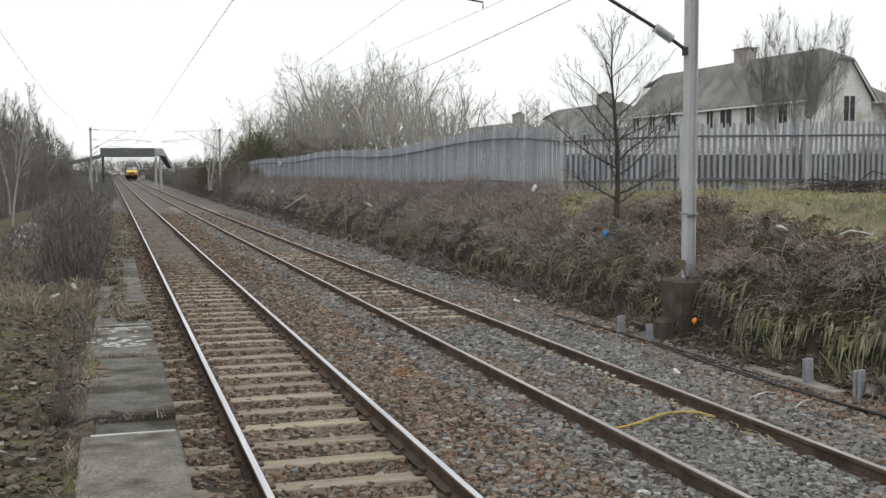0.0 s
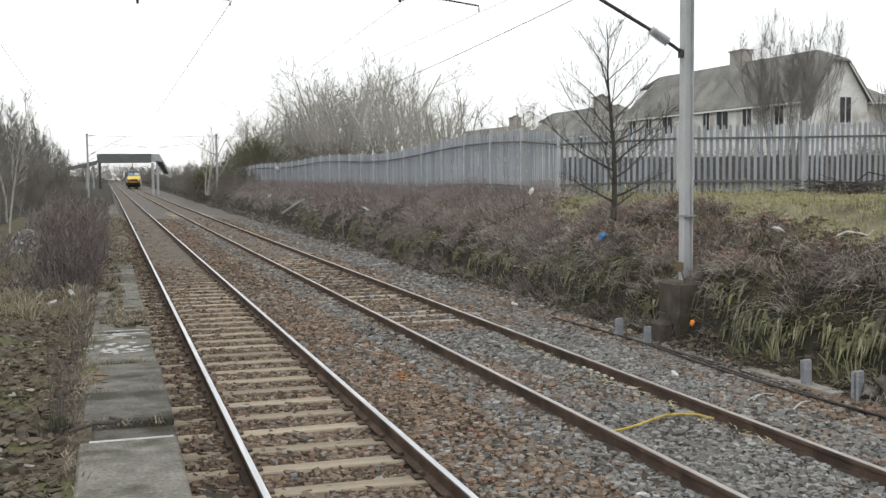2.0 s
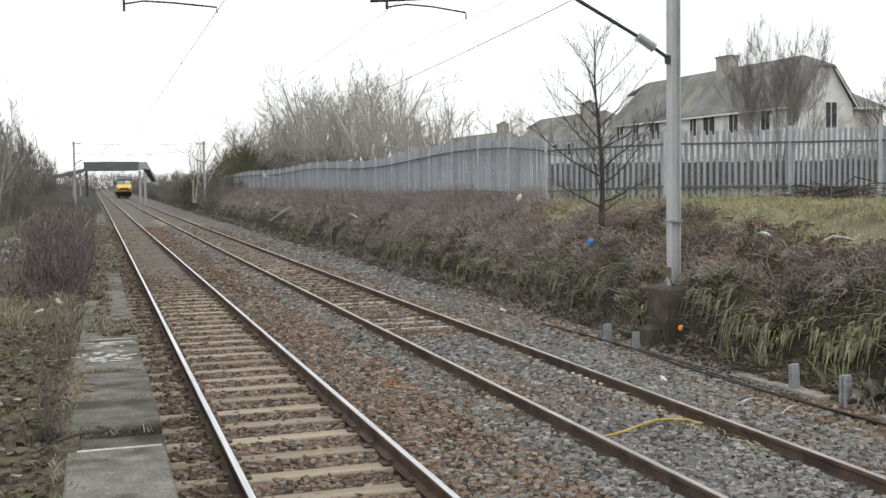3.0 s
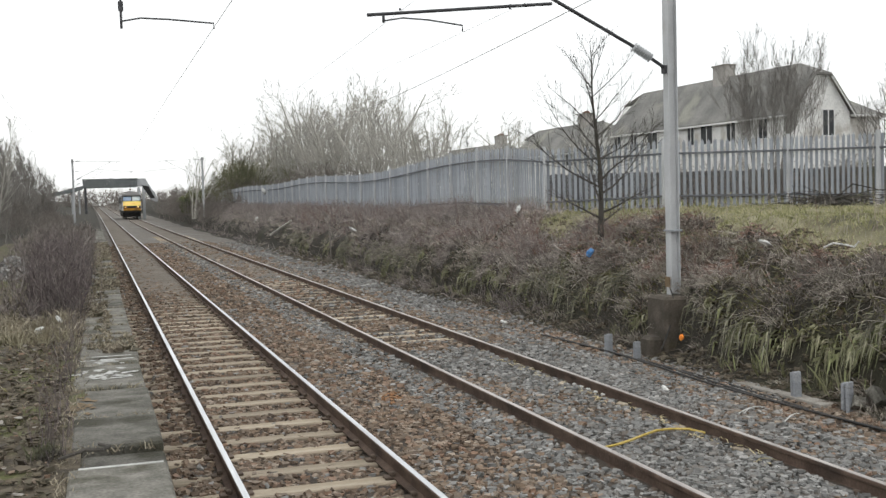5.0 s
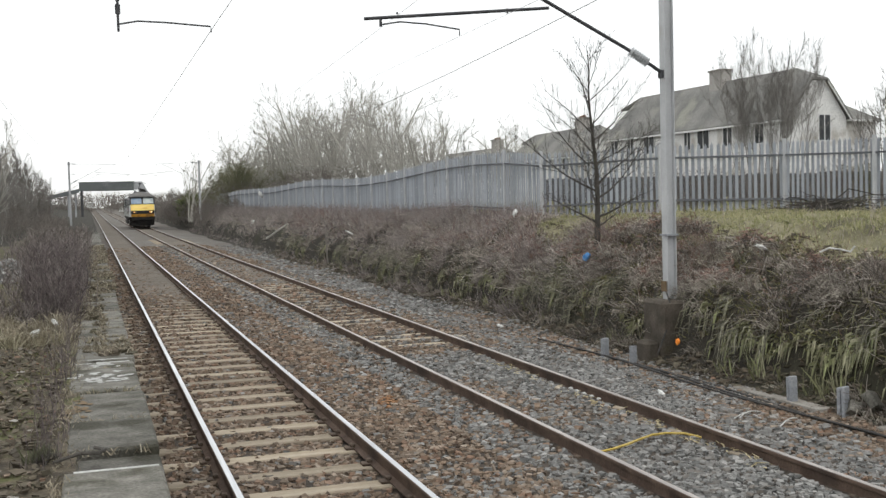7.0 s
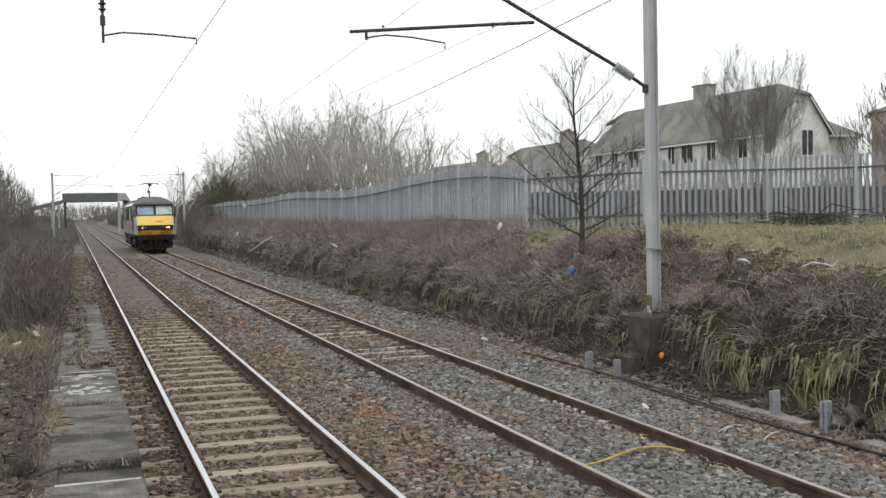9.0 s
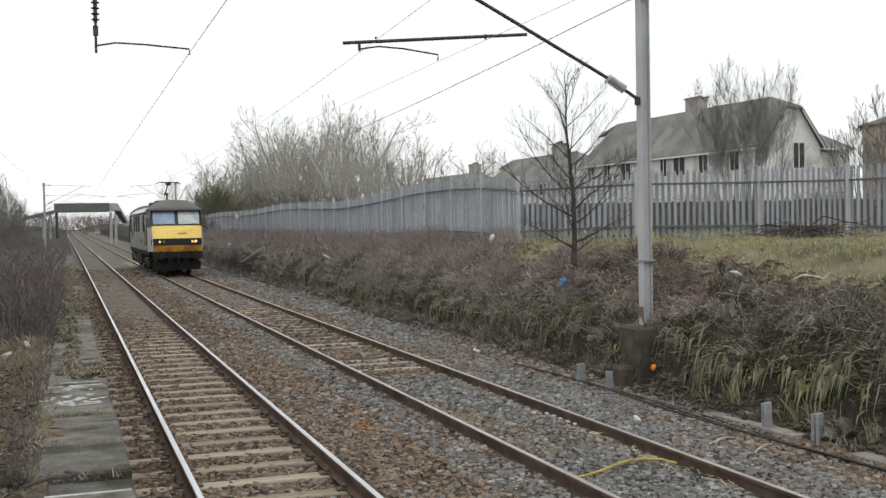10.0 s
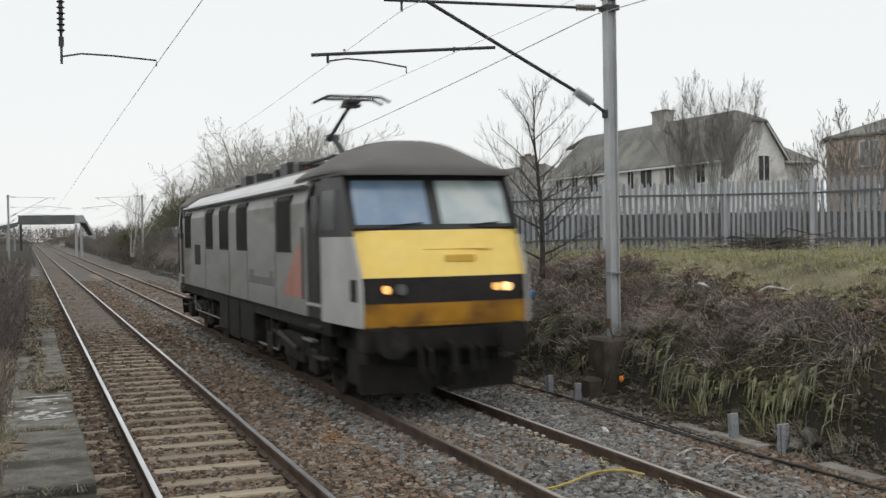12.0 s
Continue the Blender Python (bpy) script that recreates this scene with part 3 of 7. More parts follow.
def platform():
    p = tagged(empty("platform"), "disused low platform with cracked concrete coping slabs", "platform", kind="structure")
    part("retaining_wall", box(B(), PLAT_X - 0.30, PLAT_X - 0.06, -12, 78, -0.45, PLAT_Z - 0.10), M["brick_wall"], p, "sooty brick platform wall")
    joints = [-10, -7.5, -5.2, -3.0, -0.8, 1.5, 3.9, 6.55, 7.05, 8.08, 9.4, 10.72, 11.3, 12.4, 13.3, 14.2, 15.4, 16.7]
    while joints[-1] < 76:
        joints.append(joints[-1] + random.uniform(1.0, 1.4))
    for i, (a, b) in enumerate(zip(joints, joints[1:])):
        w = random.uniform(-0.03, 0.02)
        ob = part("coping_slab", box(B(), PLAT_X - 0.56 + w, PLAT_X, a + 0.016, b - 0.022, -0.08, 0, 0.016), M["slab"], p)
        tip = random.uniform(-0.5, 0.5)
        flat = a < 12.0
        ob.matrix_basis = pose(random.uniform(-0.012, 0.012), 0, PLAT_Z + (slab_dz(a + 0.1) if flat else random.uniform(-0.012, 0.006)), 0, 0 if flat else tip, 0)
    ys, xs = steps((-12, 4, 8), (4, 30, 90), (30, 78, 40)), steps((-3.6, PLAT_X - 0.5, 24))
    verts = [(x, y, PLAT_Z - 0.02 + wob(x, y, 1.1, 0.05) + wob(x, y, 4, 0.02, 9) + (0.05 if x < -1 else 0)) for y in ys for x in xs]
    n = len(xs)
    faces = [(j * n + i, j * n + i + 1, (j + 1) * n + i + 1, (j + 1) * n + i) for j in range(len(ys) - 1) for i in range(n - 1)]
    link_mesh("platform_surface", verts, faces, M["platform_fill"], p, "mossy earth and gravel surface", smooth=True)


# ---------------------------------------------------------------- palisade fence
def pale_mesh(h):
    """A corrugated pale with a three-pointed top."""
    bm = B()
    xs = [(-0.041, 0.010), (-0.026, -0.010), (0.0, 0.004), (0.026, -0.010), (0.041, 0.010)]
    tops = [h - 0.02, h - 0.055, h + 0.02, h - 0.055, h - 0.02]
    lo, hi = [bm.verts.new((x, y, 0.03)) for x, y in xs], [bm.verts.new((x, y, z)) for (x, y), z in zip(xs, tops)]
    lo2, hi2 = [bm.verts.new((x, y + 0.004, 0.03)) for x, y in xs], [bm.verts.new((x, y + 0.004, z)) for (x, y), z in zip(xs, tops)]
    for i in range(4):
        bm.faces.new((lo[i], lo[i + 1], hi[i + 1], hi[i]))
        bm.faces.new((lo2[i + 1], lo2[i], hi2[i], hi2[i + 1]))
        bm.faces.new((hi[i], hi[i + 1], hi2[i + 1], hi2[i]))
    return bm


FENCE_LINE = [(21.2, 13.8), (19.3, 16.2), (17.19, 20.5), (16.55, 23.0), (14.1, 24.9), (11.7, 27.1)] + [(11.7 + 0.02 * i, 27.1 + 2.75 * (i + 1)) for i in range(31)]


def fence_base(i):
    x, y = FENCE_LINE[i]
    z = {4: 1.93, 5: 1.84, 3: 1.90, 2: 1.84}.get(i, 1.9)
    if i > 5:
        z = 1.9 + 0.22 * math.sin((y - 27) * 0.22) * math.exp(-(y - 27) / 40) - 0.002 * (y - 27) + 0.4 * rise(y)
    return Vector((x, y, z))


def fence():
    f = tagged(empty("palisade_fence"), "grey galvanised steel palisade fence on top of the bank", "fence")
    pale = post = None
    count, rest_v, rest_f = 0, [], []
    for i in range(len(FENCE_LINE)):
        a = fence_base(i)
        m = pose(a.x, a.y, a.z, 0, 0, 0)
        if post is None:
            post = part("fence_post", box(B(), -0.04, 0.04, -0.04, 0.04, -0.5, 1.86, 0.006), M["mast_steel"], f)
            post.matrix_basis = m
        else:
            shared("fence_post", post, m, f)
        if i + 1 == len(FENCE_LINE):
            break
        b = fence_base(i + 1)
        d = b - a
        yaw = math.degrees(math.atan2(d.y, d.x))
        side = Vector((d.y, -d.x, 0)).normalized()
        if side.dot(Vector((0, 0, 0)) - a) > 0:
            side = -side
        for h in (0.35 if i < 5 else 0.12, 1.45):
            part("fence_rail", tube(B(), a + Vector((0, 0, h)), b + Vector((0, 0, h)), 0.032, n=4), M["fence_rail"], f)
        n = max(8, round(d.length / (0.155 if i < 9 else 0.115)))
        for k in range(n):
            q = a + d * ((k + 0.5) / n) + side * 0.045
            mm = pose(q.x, q.y, q.z + random.uniform(-0.012, 0.012), random.uniform(-0.6, 0.6), random.uniform(-0.6, 0.6), yaw)
            if pale is None:
                pale = part("pale", pale_mesh(1.80), M["galvanised"], f)
                pale.matrix_basis = mm
                pv = [v.co.copy() for v in pale.data.vertices]
                pf = [list(p.vertices) for p in pale.data.polygons]
            elif count < 300:
                shared("pale", pale, mm, f)
            else:
                base = len(rest_v)
                rest_v += [(mm @ v)[:] for v in pv]
                rest_f += [[v + base for v in p] for p in pf]
            count += 1
    tagged(link_mesh("pale_run", rest_v, rest_f, M["galvanised"], f), "grey steel pales of the far run", kind="stuff")


# ---------------------------------------------------------------- overhead line
def insulator(parent, p, q, material, ribs=5, r=0.055):
    p, q = Vector(p), Vector(q)
    bm = tube(B(), p, q, r * 0.45)
    for i in range(ribs):
        c = p + (q - p) * ((i + 0.5) / ribs)
        e = (q - p).normalized() * 0.018
        tube(bm, c - e, c, r * 0.5, r, n=10)
        tube(bm, c, c + e, r, r * 0.5, n=10)
    part("insulator", bm, material, parent, "ribbed porcelain insulator")


def h_beam(z0, z1, w=0.168, t=0.012):
    h, i, k = w / 2, w / 2 - t, t / 2
    flat = [(-h, -h), (-i, -h), (-i, -k), (i, -k), (i, -h), (h, -h), (h, h), (i, h), (i, k), (-i, k), (-i, h), (-h, h)]
    bm = B()
    lo, hi = [bm.verts.new((x, y, z0)) for x, y in flat], [bm.verts.new((x, y, z1)) for x, y in flat]
    for n in range(12):
        bm.faces.new((lo[n], lo[(n + 1) % 12], hi[(n + 1) % 12], hi[n]))
    bm.faces.new(lo[::-1])
    bm.faces.new(hi)
    return bm


def overhead_mast(x, y, side, base_z, track_x, near):
    """A mast with the hinged arm that carries the wires over its track. side is -1 where the arm reaches to smaller x."""
    g = rise(y)
    # far masts: fading with distance imitated by paler colour and thinner tubes
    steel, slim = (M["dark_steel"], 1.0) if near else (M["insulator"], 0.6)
    m = tagged(empty("overhead_line_mast", pose(x, y, g)), "light grey steel electrification mast with insulated cantilever arm", "mast", "electrification masts")
    part("mast_pole", h_beam(base_z - 0.3, 6.28), M["mast_steel"], m)
    part("mast_cap", box(B(), -0.11, 0.11, -0.11, 0.11, 6.28, 6.31, 0.006), M["mast_steel"], m)
    s = side
    reach = abs(track_x - x)
    j = reach - 1.63 if near else reach * 0.55   # where registration tube meets the strut
    bm = tube(B(), (s * 0.06, 0, 4.40), (s * 0.34, 0, 4.57), 0.03)
    box(bm, s * 0.11 - 0.02, s * 0.11 + 0.02, -0.06, 0.06, 4.33, 4.46)
    part("mast_bracket", bm, steel, m)
    insulator(m, (s * 0.34, 0, 4.57), (s * 0.66, 0, 4.76), M["insulator"], 8, 0.085)
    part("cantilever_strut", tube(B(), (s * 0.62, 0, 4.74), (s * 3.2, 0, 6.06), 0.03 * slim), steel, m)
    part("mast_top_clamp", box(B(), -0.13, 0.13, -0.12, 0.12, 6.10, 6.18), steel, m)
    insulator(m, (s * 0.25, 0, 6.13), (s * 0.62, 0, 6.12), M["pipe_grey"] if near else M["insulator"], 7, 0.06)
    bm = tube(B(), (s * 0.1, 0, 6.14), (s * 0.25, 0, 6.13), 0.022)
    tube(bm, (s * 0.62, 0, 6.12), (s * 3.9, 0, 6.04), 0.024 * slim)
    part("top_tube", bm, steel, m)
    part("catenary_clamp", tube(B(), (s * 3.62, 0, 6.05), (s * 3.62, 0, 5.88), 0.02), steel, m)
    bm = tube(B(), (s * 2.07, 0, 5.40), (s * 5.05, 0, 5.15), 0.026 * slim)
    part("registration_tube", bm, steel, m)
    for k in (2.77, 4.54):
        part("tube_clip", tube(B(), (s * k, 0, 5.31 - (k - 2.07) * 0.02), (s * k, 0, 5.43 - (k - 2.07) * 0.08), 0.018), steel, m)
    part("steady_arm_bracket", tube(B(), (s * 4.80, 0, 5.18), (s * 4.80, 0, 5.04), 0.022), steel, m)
    part("steady_arm", sweep([(s * 4.80, 0, 5.07), (s * 4.5, 0, 5.12), (s * 4.1, 0, 5.10), (s * 3.56, 0, 5.03), (s * 3.56, 0, 4.94)], 0.013), steel, m)
    return m


def overhead_line():
    near = overhead_mast(8.99, 15.6, -1, 0.95, X2, True)
    bm = box(B(), -0.36, 0.26, -0.36, 0.28, -0.8, 0.72, 0.05)
    part("mast_footing", box(bm, -0.60, -0.364, -0.30, 0.08, -0.8, 0.08, 0.05), M["old_concrete"], near, "stained concrete mast footing")
    part("number_plate", box(B(), -0.125, -0.112, -0.09, 0.07, 0.85, 1.02), M["lichen"], near, "small faded yellow plate")
    part("earth_band", box(B(), -0.112, 0.112, -0.112, 0.112, 1.76, 1.79), M["post_grey"], near)
    part("earth_cable", sweep([(-0.14, -0.12, 0.85), (-0.2, -0.33, 0.7), (-0.25, -0.34, 0.3), (-0.5, -0.45, -0.1)], 0.014), M["cable_black"], near)
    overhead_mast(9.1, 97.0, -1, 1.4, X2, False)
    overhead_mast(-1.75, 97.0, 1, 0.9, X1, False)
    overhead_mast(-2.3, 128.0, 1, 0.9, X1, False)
    # the other line's mast stands behind the platform and carries a hanging insulator
    m = tagged(empty("overhead_line_mast", pose(-3.3, 15.6, 0)), "light grey steel mast with drop insulator over the platform line", "mast", "electrification masts")
    part("mast_pole", h_beam(0.6, 7.4), M["mast_steel"], m)
    part("top_tube", tube(B(), (0.1, 0, 6.9), (5.4, 0, 6.9), 0.03), M["dark_steel"], m)
    part("drop_tube", tube(B(), (3.74, 0, 6.9), (3.74, 0, 6.0), 0.02), M["dark_steel"], m)
    insulator(m, (3.74, 0, 6.0), (3.74, 0, 5.3), M["dark_steel"], 9, 0.06)
    bm = tube(B(), (3.74, 0, 5.3), (3.74, 0, 4.88), 0.018)
    tube(bm, (3.74, 0, 5.25), (3.74, 0, 5.12), 0.036)
    part("drop_fitting", bm, M["dark_steel"], m)
    part("steady_arm", sweep([(3.74, 0, 4.98), (4.0, 0, 5.03), (4.4, 0, 5.02), (5.0, 0, 4.98), (5.0, 0, 4.90)], 0.013), M["dark_steel"], m)
    # wires
    spans = [(-45.0, 15.6), (15.6, 97.0), (97.0, 178.0)]

    def line(name, x, z, sag, r, label):
        w = []
        for a, b in spans:
            n = 16
            w += [(x(a + (b - a) * i / n) + bend(a + (b - a) * i / n), a + (b - a) * i / n, z + rise(a + (b - a) * i / n) - sag * 4 * (i / n) * (1 - i / n)) for i in range(n)]
        tagged(part(name, sweep(w, r, 4), M["wire"], None), label, "wire", "overhead wires")

    for c, o in ((X1, -0.14), (X2, 0.14)):
        line("contact_wire", lambda y, c=c, o=o: c + o * math.cos(math.pi * (y - 15.6) / 81.4), 4.92, 0.02, 0.0045 if c == X1 else 0.003, "thin copper contact wire above the track")
        if c == X2:
            line("catenary_wire", lambda y, c=c: c + 0.1, 5.9, 0.75, 0.004, "thin sagging catenary wire above the track")
    line("return_wire", lambda y: 8.72, 6.02, 0.9, 0.009, "grey return wire hung along the masts")
    line("return_wire", lambda y: -3.1, 7.2, 0.7, 0.006, "grey return wire hung along the masts")


# ---------------------------------------------------------------- footbridge
def footbridge():
    y, g = 168.0, rise(168.0)
    b = tagged(empty("footbridge", pose(bend(y), y, g)), "dark green enclosed footbridge over the railway on grey columns", "bridge")
    part("deck_girder", box(B(), -1.35, 6.4, -1.2, 1.2, 4.6, 5.85, 0.05), M["bridge_green"], b)
    part("top_rail", box(B(), -1.4, 6.45, -1.25, 1.25, 5.85, 5.95), M["bridge_green"], b, "dark capping rail")
    for i in range(9):
        part("deck_rib", box(B(), -1.3 + i * 0.95, -1.22 + i * 0.95, -1.27, -1.2, 4.62, 5.83), M["bridge_green"], b)
    for x in (-1.0, 6.6, 7.3):
        for dy in (-0.9, 0.9):
            part("column", box(B(), x - 0.17, x + 0.17, dy - 0.17, dy + 0.17, -0.5, 4.6), M["bridge_grey" if x > 6.5 else "dark_steel"], b)
    bm = prism(B(), [(6.4, 5.9), (7.6, 5.9), (9.3, 2.9), (9.3, 2.3), (8.5, 2.6), (7.2, 4.7), (6.4, 4.7)], -1.1, 1.1)
    part("stair_flight", bm, M["bridge_grey"], b, "pale grey covered stair flight")
    # the flight is solid; a black sheet gives the shade of its open side
    part("stair_opening", prism(B(), [(7.0, 4.9), (8.0, 4.7), (8.9, 2.9), (8.3, 2.9), (7.4, 4.2)], -1.14, -1.1), M["loco_black"], b, "black sheet for the shade in the stairs' open side")
    part("stair_flight", prism(B(), [(-1.35, 5.0), (-6.0, 3.9), (-6.0, 3.4), (-1.35, 4.4)], -1.1, 1.1), M["bridge_green"], b, "dark sloping ramp")
    for x in (-5.4, -2.9, -1.9):
        part("column", box(B(), x - 0.12, x + 0.12, -0.2, 0.2, -0.5, 4.2), M["bridge_grey"], b)
    # huts and posts beyond the bridge
    h = tagged(empty("lineside_cabinet", pose(8.3, 330, rise(330))), "small white lineside equipment cabinet", "cabinet")
    part("cabinet_body", box(B(), -0.7, 0.7, -0.4, 0.4, -0.5, 1.5, 0.03), M["trim_white"], h)

# ---------------------------------------------------------------- houses
def window(parent, x, y, z, w, h, yaw_axis, dark=True):
    """A window on a wall whose outside looks to -y of the house's space ('y') or to -x ('x')."""
    def place(bm, a0, a1, d0, d1, z0, z1):
        if yaw_axis == "y":
            box(bm, x + a0, x + a1, y + d0, y + d1, z + z0, z + z1)
        else:
            box(bm, x + d0, x + d1, y + a0, y + a1, z + z0, z + z1)
        return bm
    win = part("window", place(B(), -w / 2, w / 2, -0.02, 0.05, -h / 2, h / 2), M["pane" if dark else "curtain_grey"], parent, "dark glazed window" if dark else "pale curtained window")
    bm = B()
    for a0, a1, z0, z1 in ((-w / 2 - 0.06, -w / 2, -h / 2, h / 2), (w / 2, w / 2 + 0.06, -h / 2, h / 2), (-0.03, 0.03, -h / 2, h / 2), (-w / 2 - 0.06, w / 2 + 0.06, h / 2, h / 2 + 0.06)):
        place(bm, a0, a1, -0.05, 0.03, z0, z1)
    part("window_frame", bm, M["trim_white"], win, "white window frame")
    part("sill", place(B(), -w / 2 - 0.12, w / 2 + 0.12, -0.12, 0.03, -h / 2 - 0.1, -h / 2), M["trim_white"], win)


def house(x, y, z, yaw, width, length, eaves, ridge, wall, label, half_hip=0.9, chimneys=(), front=(), gable=()):
    """Local x along the gable, y back along the ridge; origin at the near left corner."""
    h = tagged(empty("house", pose(x, y, z, 0, 0, yaw)), label, "house", "houses behind the fence")
    w2 = width / 2
    cut = ridge - half_hip
    k = w2 * (ridge - cut) / (ridge - eaves)
    bm = B()
    v = [bm.verts.new(p) for p in ((0, 0, -3), (width, 0, -3), (width, 0, eaves), (w2 + k, 0, cut), (w2 - k, 0, cut), (0, 0, eaves))]
    u = [bm.verts.new((p.co.x, length, p.co.z)) for p in v]
    bm.faces.new(v), bm.faces.new(u[::-1])
    for i in range(6):
        bm.faces.new((v[i], v[(i + 1) % 6], u[(i + 1) % 6], u[i]))
    part("wall", bm, wall, h, "pale rough-cast wall" if wall == M["render_white"] else "")
    o, t = 0.28, 0.14
    hl = half_hip * 2.6
    for s in (0, 1):
        def X(a):
            return a if s == 0 else width - a
        pts = [(X(-o), -o, eaves - 0.16), (X(-o), length + o, eaves - 0.16), (X(w2), length + o - hl, ridge), (X(w2), -o + hl, ridge), (X(w2 - k), -o, cut)]
        bm = B()
        lo = [bm.verts.new(p) for p in pts]
        hi = [bm.verts.new((p[0], p[1], p[2] + t)) for p in pts]
        bm.faces.new(lo), bm.faces.new(hi[::-1])
        for i in range(5):
            bm.faces.new((lo[i], lo[(i + 1) % 5], hi[(i + 1) % 5], hi[i]))
        part("roof", bm, M["roof_tile"], h, "dark weathered tiled roof slope")
        part("gutter", box(B(), X(-o) - 0.06, X(-o) + 0.06, -o, length + o, eaves - 0.24, eaves - 0.12), M["trim_white"], h, "white eaves board")
    for y0, y1, d in ((-o, -o + hl, 1), (length + o, length + o - hl, -1)):
        bm = B()
        pts = [(w2 - k, y0, cut), (w2 + k, y0, cut), (w2, y1, ridge)]
        lo, hi = [bm.verts.new(p) for p in pts], [bm.verts.new((p[0], p[1], p[2] + t)) for p in pts]
        bm.faces.new(lo), bm.faces.new(hi[::-1])
        for i in range(3):
            bm.faces.new((lo[i], lo[(i + 1) % 3], hi[(i + 1) % 3], hi[i]))
        part("roof_hip", bm, M["roof_tile"], h)
    for s in (-1, 1):
        part("verge_board", tube(B(), (w2 + s * (w2 + o), -o - 0.02, eaves - 0.12), (w2 + s * k, -o - 0.02, cut + 0.05), 0.05, n=4), M["roof_tile"], h, "dark verge board")
        part("barge_trim", tube(B(), (w2 + s * (w2 + o - 0.02), -o - 0.04, eaves - 0.32), (w2 + s * k, -o - 0.04, cut - 0.12), 0.05, n=4), M["trim_white"], h, "white barge board")
    for cy in chimneys:
        c = part("chimney", box(B(), w2 - 0.45, w2 + 0.45, cy - 0.75, cy + 0.75, ridge - 1.0, ridge + 0.9, 0.03), M["chimney"], h, "stone-coloured chimney stack")
        part("chimney_cap", box(B(), w2 - 0.52, w2 + 0.52, cy - 0.82, cy + 0.82, ridge + 0.9, ridge + 1.02), M["concrete"], c)
        for i in range(0 if length > 23 else 4):
            part("chimney_pot", tube(B(), (w2, cy - 0.5 + i * 0.33, ridge + 1.02), (w2, cy - 0.5 + i * 0.33, ridge + 1.23), 0.11, 0.09), M["brown_insulator"], c)
    for a, b, ww, hh, dark in front:
        window(h, 0, a, b, ww, hh, "x", dark)
    for a, b, ww, hh, dark in gable:
        window(h, a, 0, b, ww, hh, "y", dark)
    return h


def houses():
    front = [(2.9, 4.75, 0.9, 1.3, True), (6.4, 4.75, 1.0, 1.3, True), (9.3, 4.75, 1.4, 1.35, True), (11.3, 4.75, 0.8, 1.3, True),
             (13.6, 4.75, 1.0, 1.3, False), (16.6, 4.75, 1.4, 1.35, True), (19.4, 4.75, 0.8, 1.3, True), (22.0, 4.75, 1.0, 1.3, True)]
    front += [(a, 1.4, 1.5, 1.5, True) for a in (3.6, 9.0, 12.0, 17.4, 20.6)]
    h = house(41.55, 57.3, 1.5, 2, 4.45, 23.5, 5.55, 8.75, M["render_white"], "long white rough-cast house with a dark tiled roof", 0.85, (10.4,), front,
              [(2.75, 4.9, 0.85, 1.6, True), (3.0, 1.4, 1.3, 1.4, True)])
    # hipped rear wing beyond the gable
    part("wing_wall", box(B(), 4.5, 7.7, 1.0, 8.0, -3, 5.5), M["render_white"], h, "pale rough-cast wall")
    bm = B()
    foot = [bm.verts.new(p) for p in ((4.3, 0.7, 5.45), (8.0, 0.7, 5.45), (8.0, 8.3, 5.45), (4.3, 8.3, 5.45))]
    top = [bm.verts.new(p) for p in ((3.6, 3.4, 7.75), (4.6, 3.9, 7.7), (4.6, 5.2, 7.7), (3.6, 5.6, 7.75))]
    bm.faces.new(foot), bm.faces.new(top[::-1])
    for i in range(4):
        bm.faces.new((foot[i], foot[(i + 1) % 4], top[(i + 1) % 4], top[i]))
    part("wing_roof", bm, M["roof_tile"], h, "dark weathered hipped roof")
    part("gutter", box(B(), 4.3, 8.05, 0.62, 0.74, 5.34, 5.47), M["trim_white"], h, "white eaves board")
    house(41.0, 85.0, 1.5, 2, 4.6, 17, 4.6, 7.1, M["render_white"], "distant white house with a dark tiled roof", 0.8, (5.0,), [(4, 4.0, 1.2, 1.2, True), (9, 4.0, 1.2, 1.2, True)], [(2.3, 4.0, 1.0, 1.3, True)])
    house(40.6, 108.0, 1.5, 2, 4.6, 20, 3.9, 6.4, M["render_white"], "far white house showing a dark roof", 0.7, (3.0,), [], [(2.3, 3.6, 1.0, 1.4, True)])
    house(54.9, 63.9, 2.5, -86, 13.0, 20, 6.4, 9.7, M["house_brick"], "tan brick house with a dark hipped tiled roof", 3.25, (), [], [(4.1, 5.2, 1.7, 1.7, False), (8.8, 5.2, 1.7, 1.7, False), (4.1, 2.2, 1.7, 1.4, False)])
    # board fence at the end of the gardens
    t = tagged(empty("board_fence"), "dark weathered board fence behind the palisade", "fence")
    board = None
    for i in range(130):
        m = pose(17.0 + i * 0.165, 39.0 - i * 0.035, 1.4 + random.uniform(-0.03, 0.03), 0, 0, -12)
        if board is None:
            board = part("board", box(B(), -0.08, 0.08, -0.012, 0.012, -0.3, 1.75, 0.004), M["old_board"], t)
            board.matrix_basis = m
        else:
            shared("board", board, m, t)


# ---------------------------------------------------------------- locomotive, local y = 0 at the nose, running towards -y
LEN = 18.75


def nose_y(z):
    """How far back the front lies at a height."""
    pts = [(1.2, 0.02), (1.55, 0.0), (1.88, 0.03), (2.50, 0.34), (2.58, 0.42), (3.30, 0.78), (3.42, 0.80), (4.0, 1.0)]
    for (a, ya), (b, yb) in zip(pts, pts[1:]):
        if z <= b:
            return ya + (yb - ya) * max(0, z - a) / (b - a)
    return 1.0


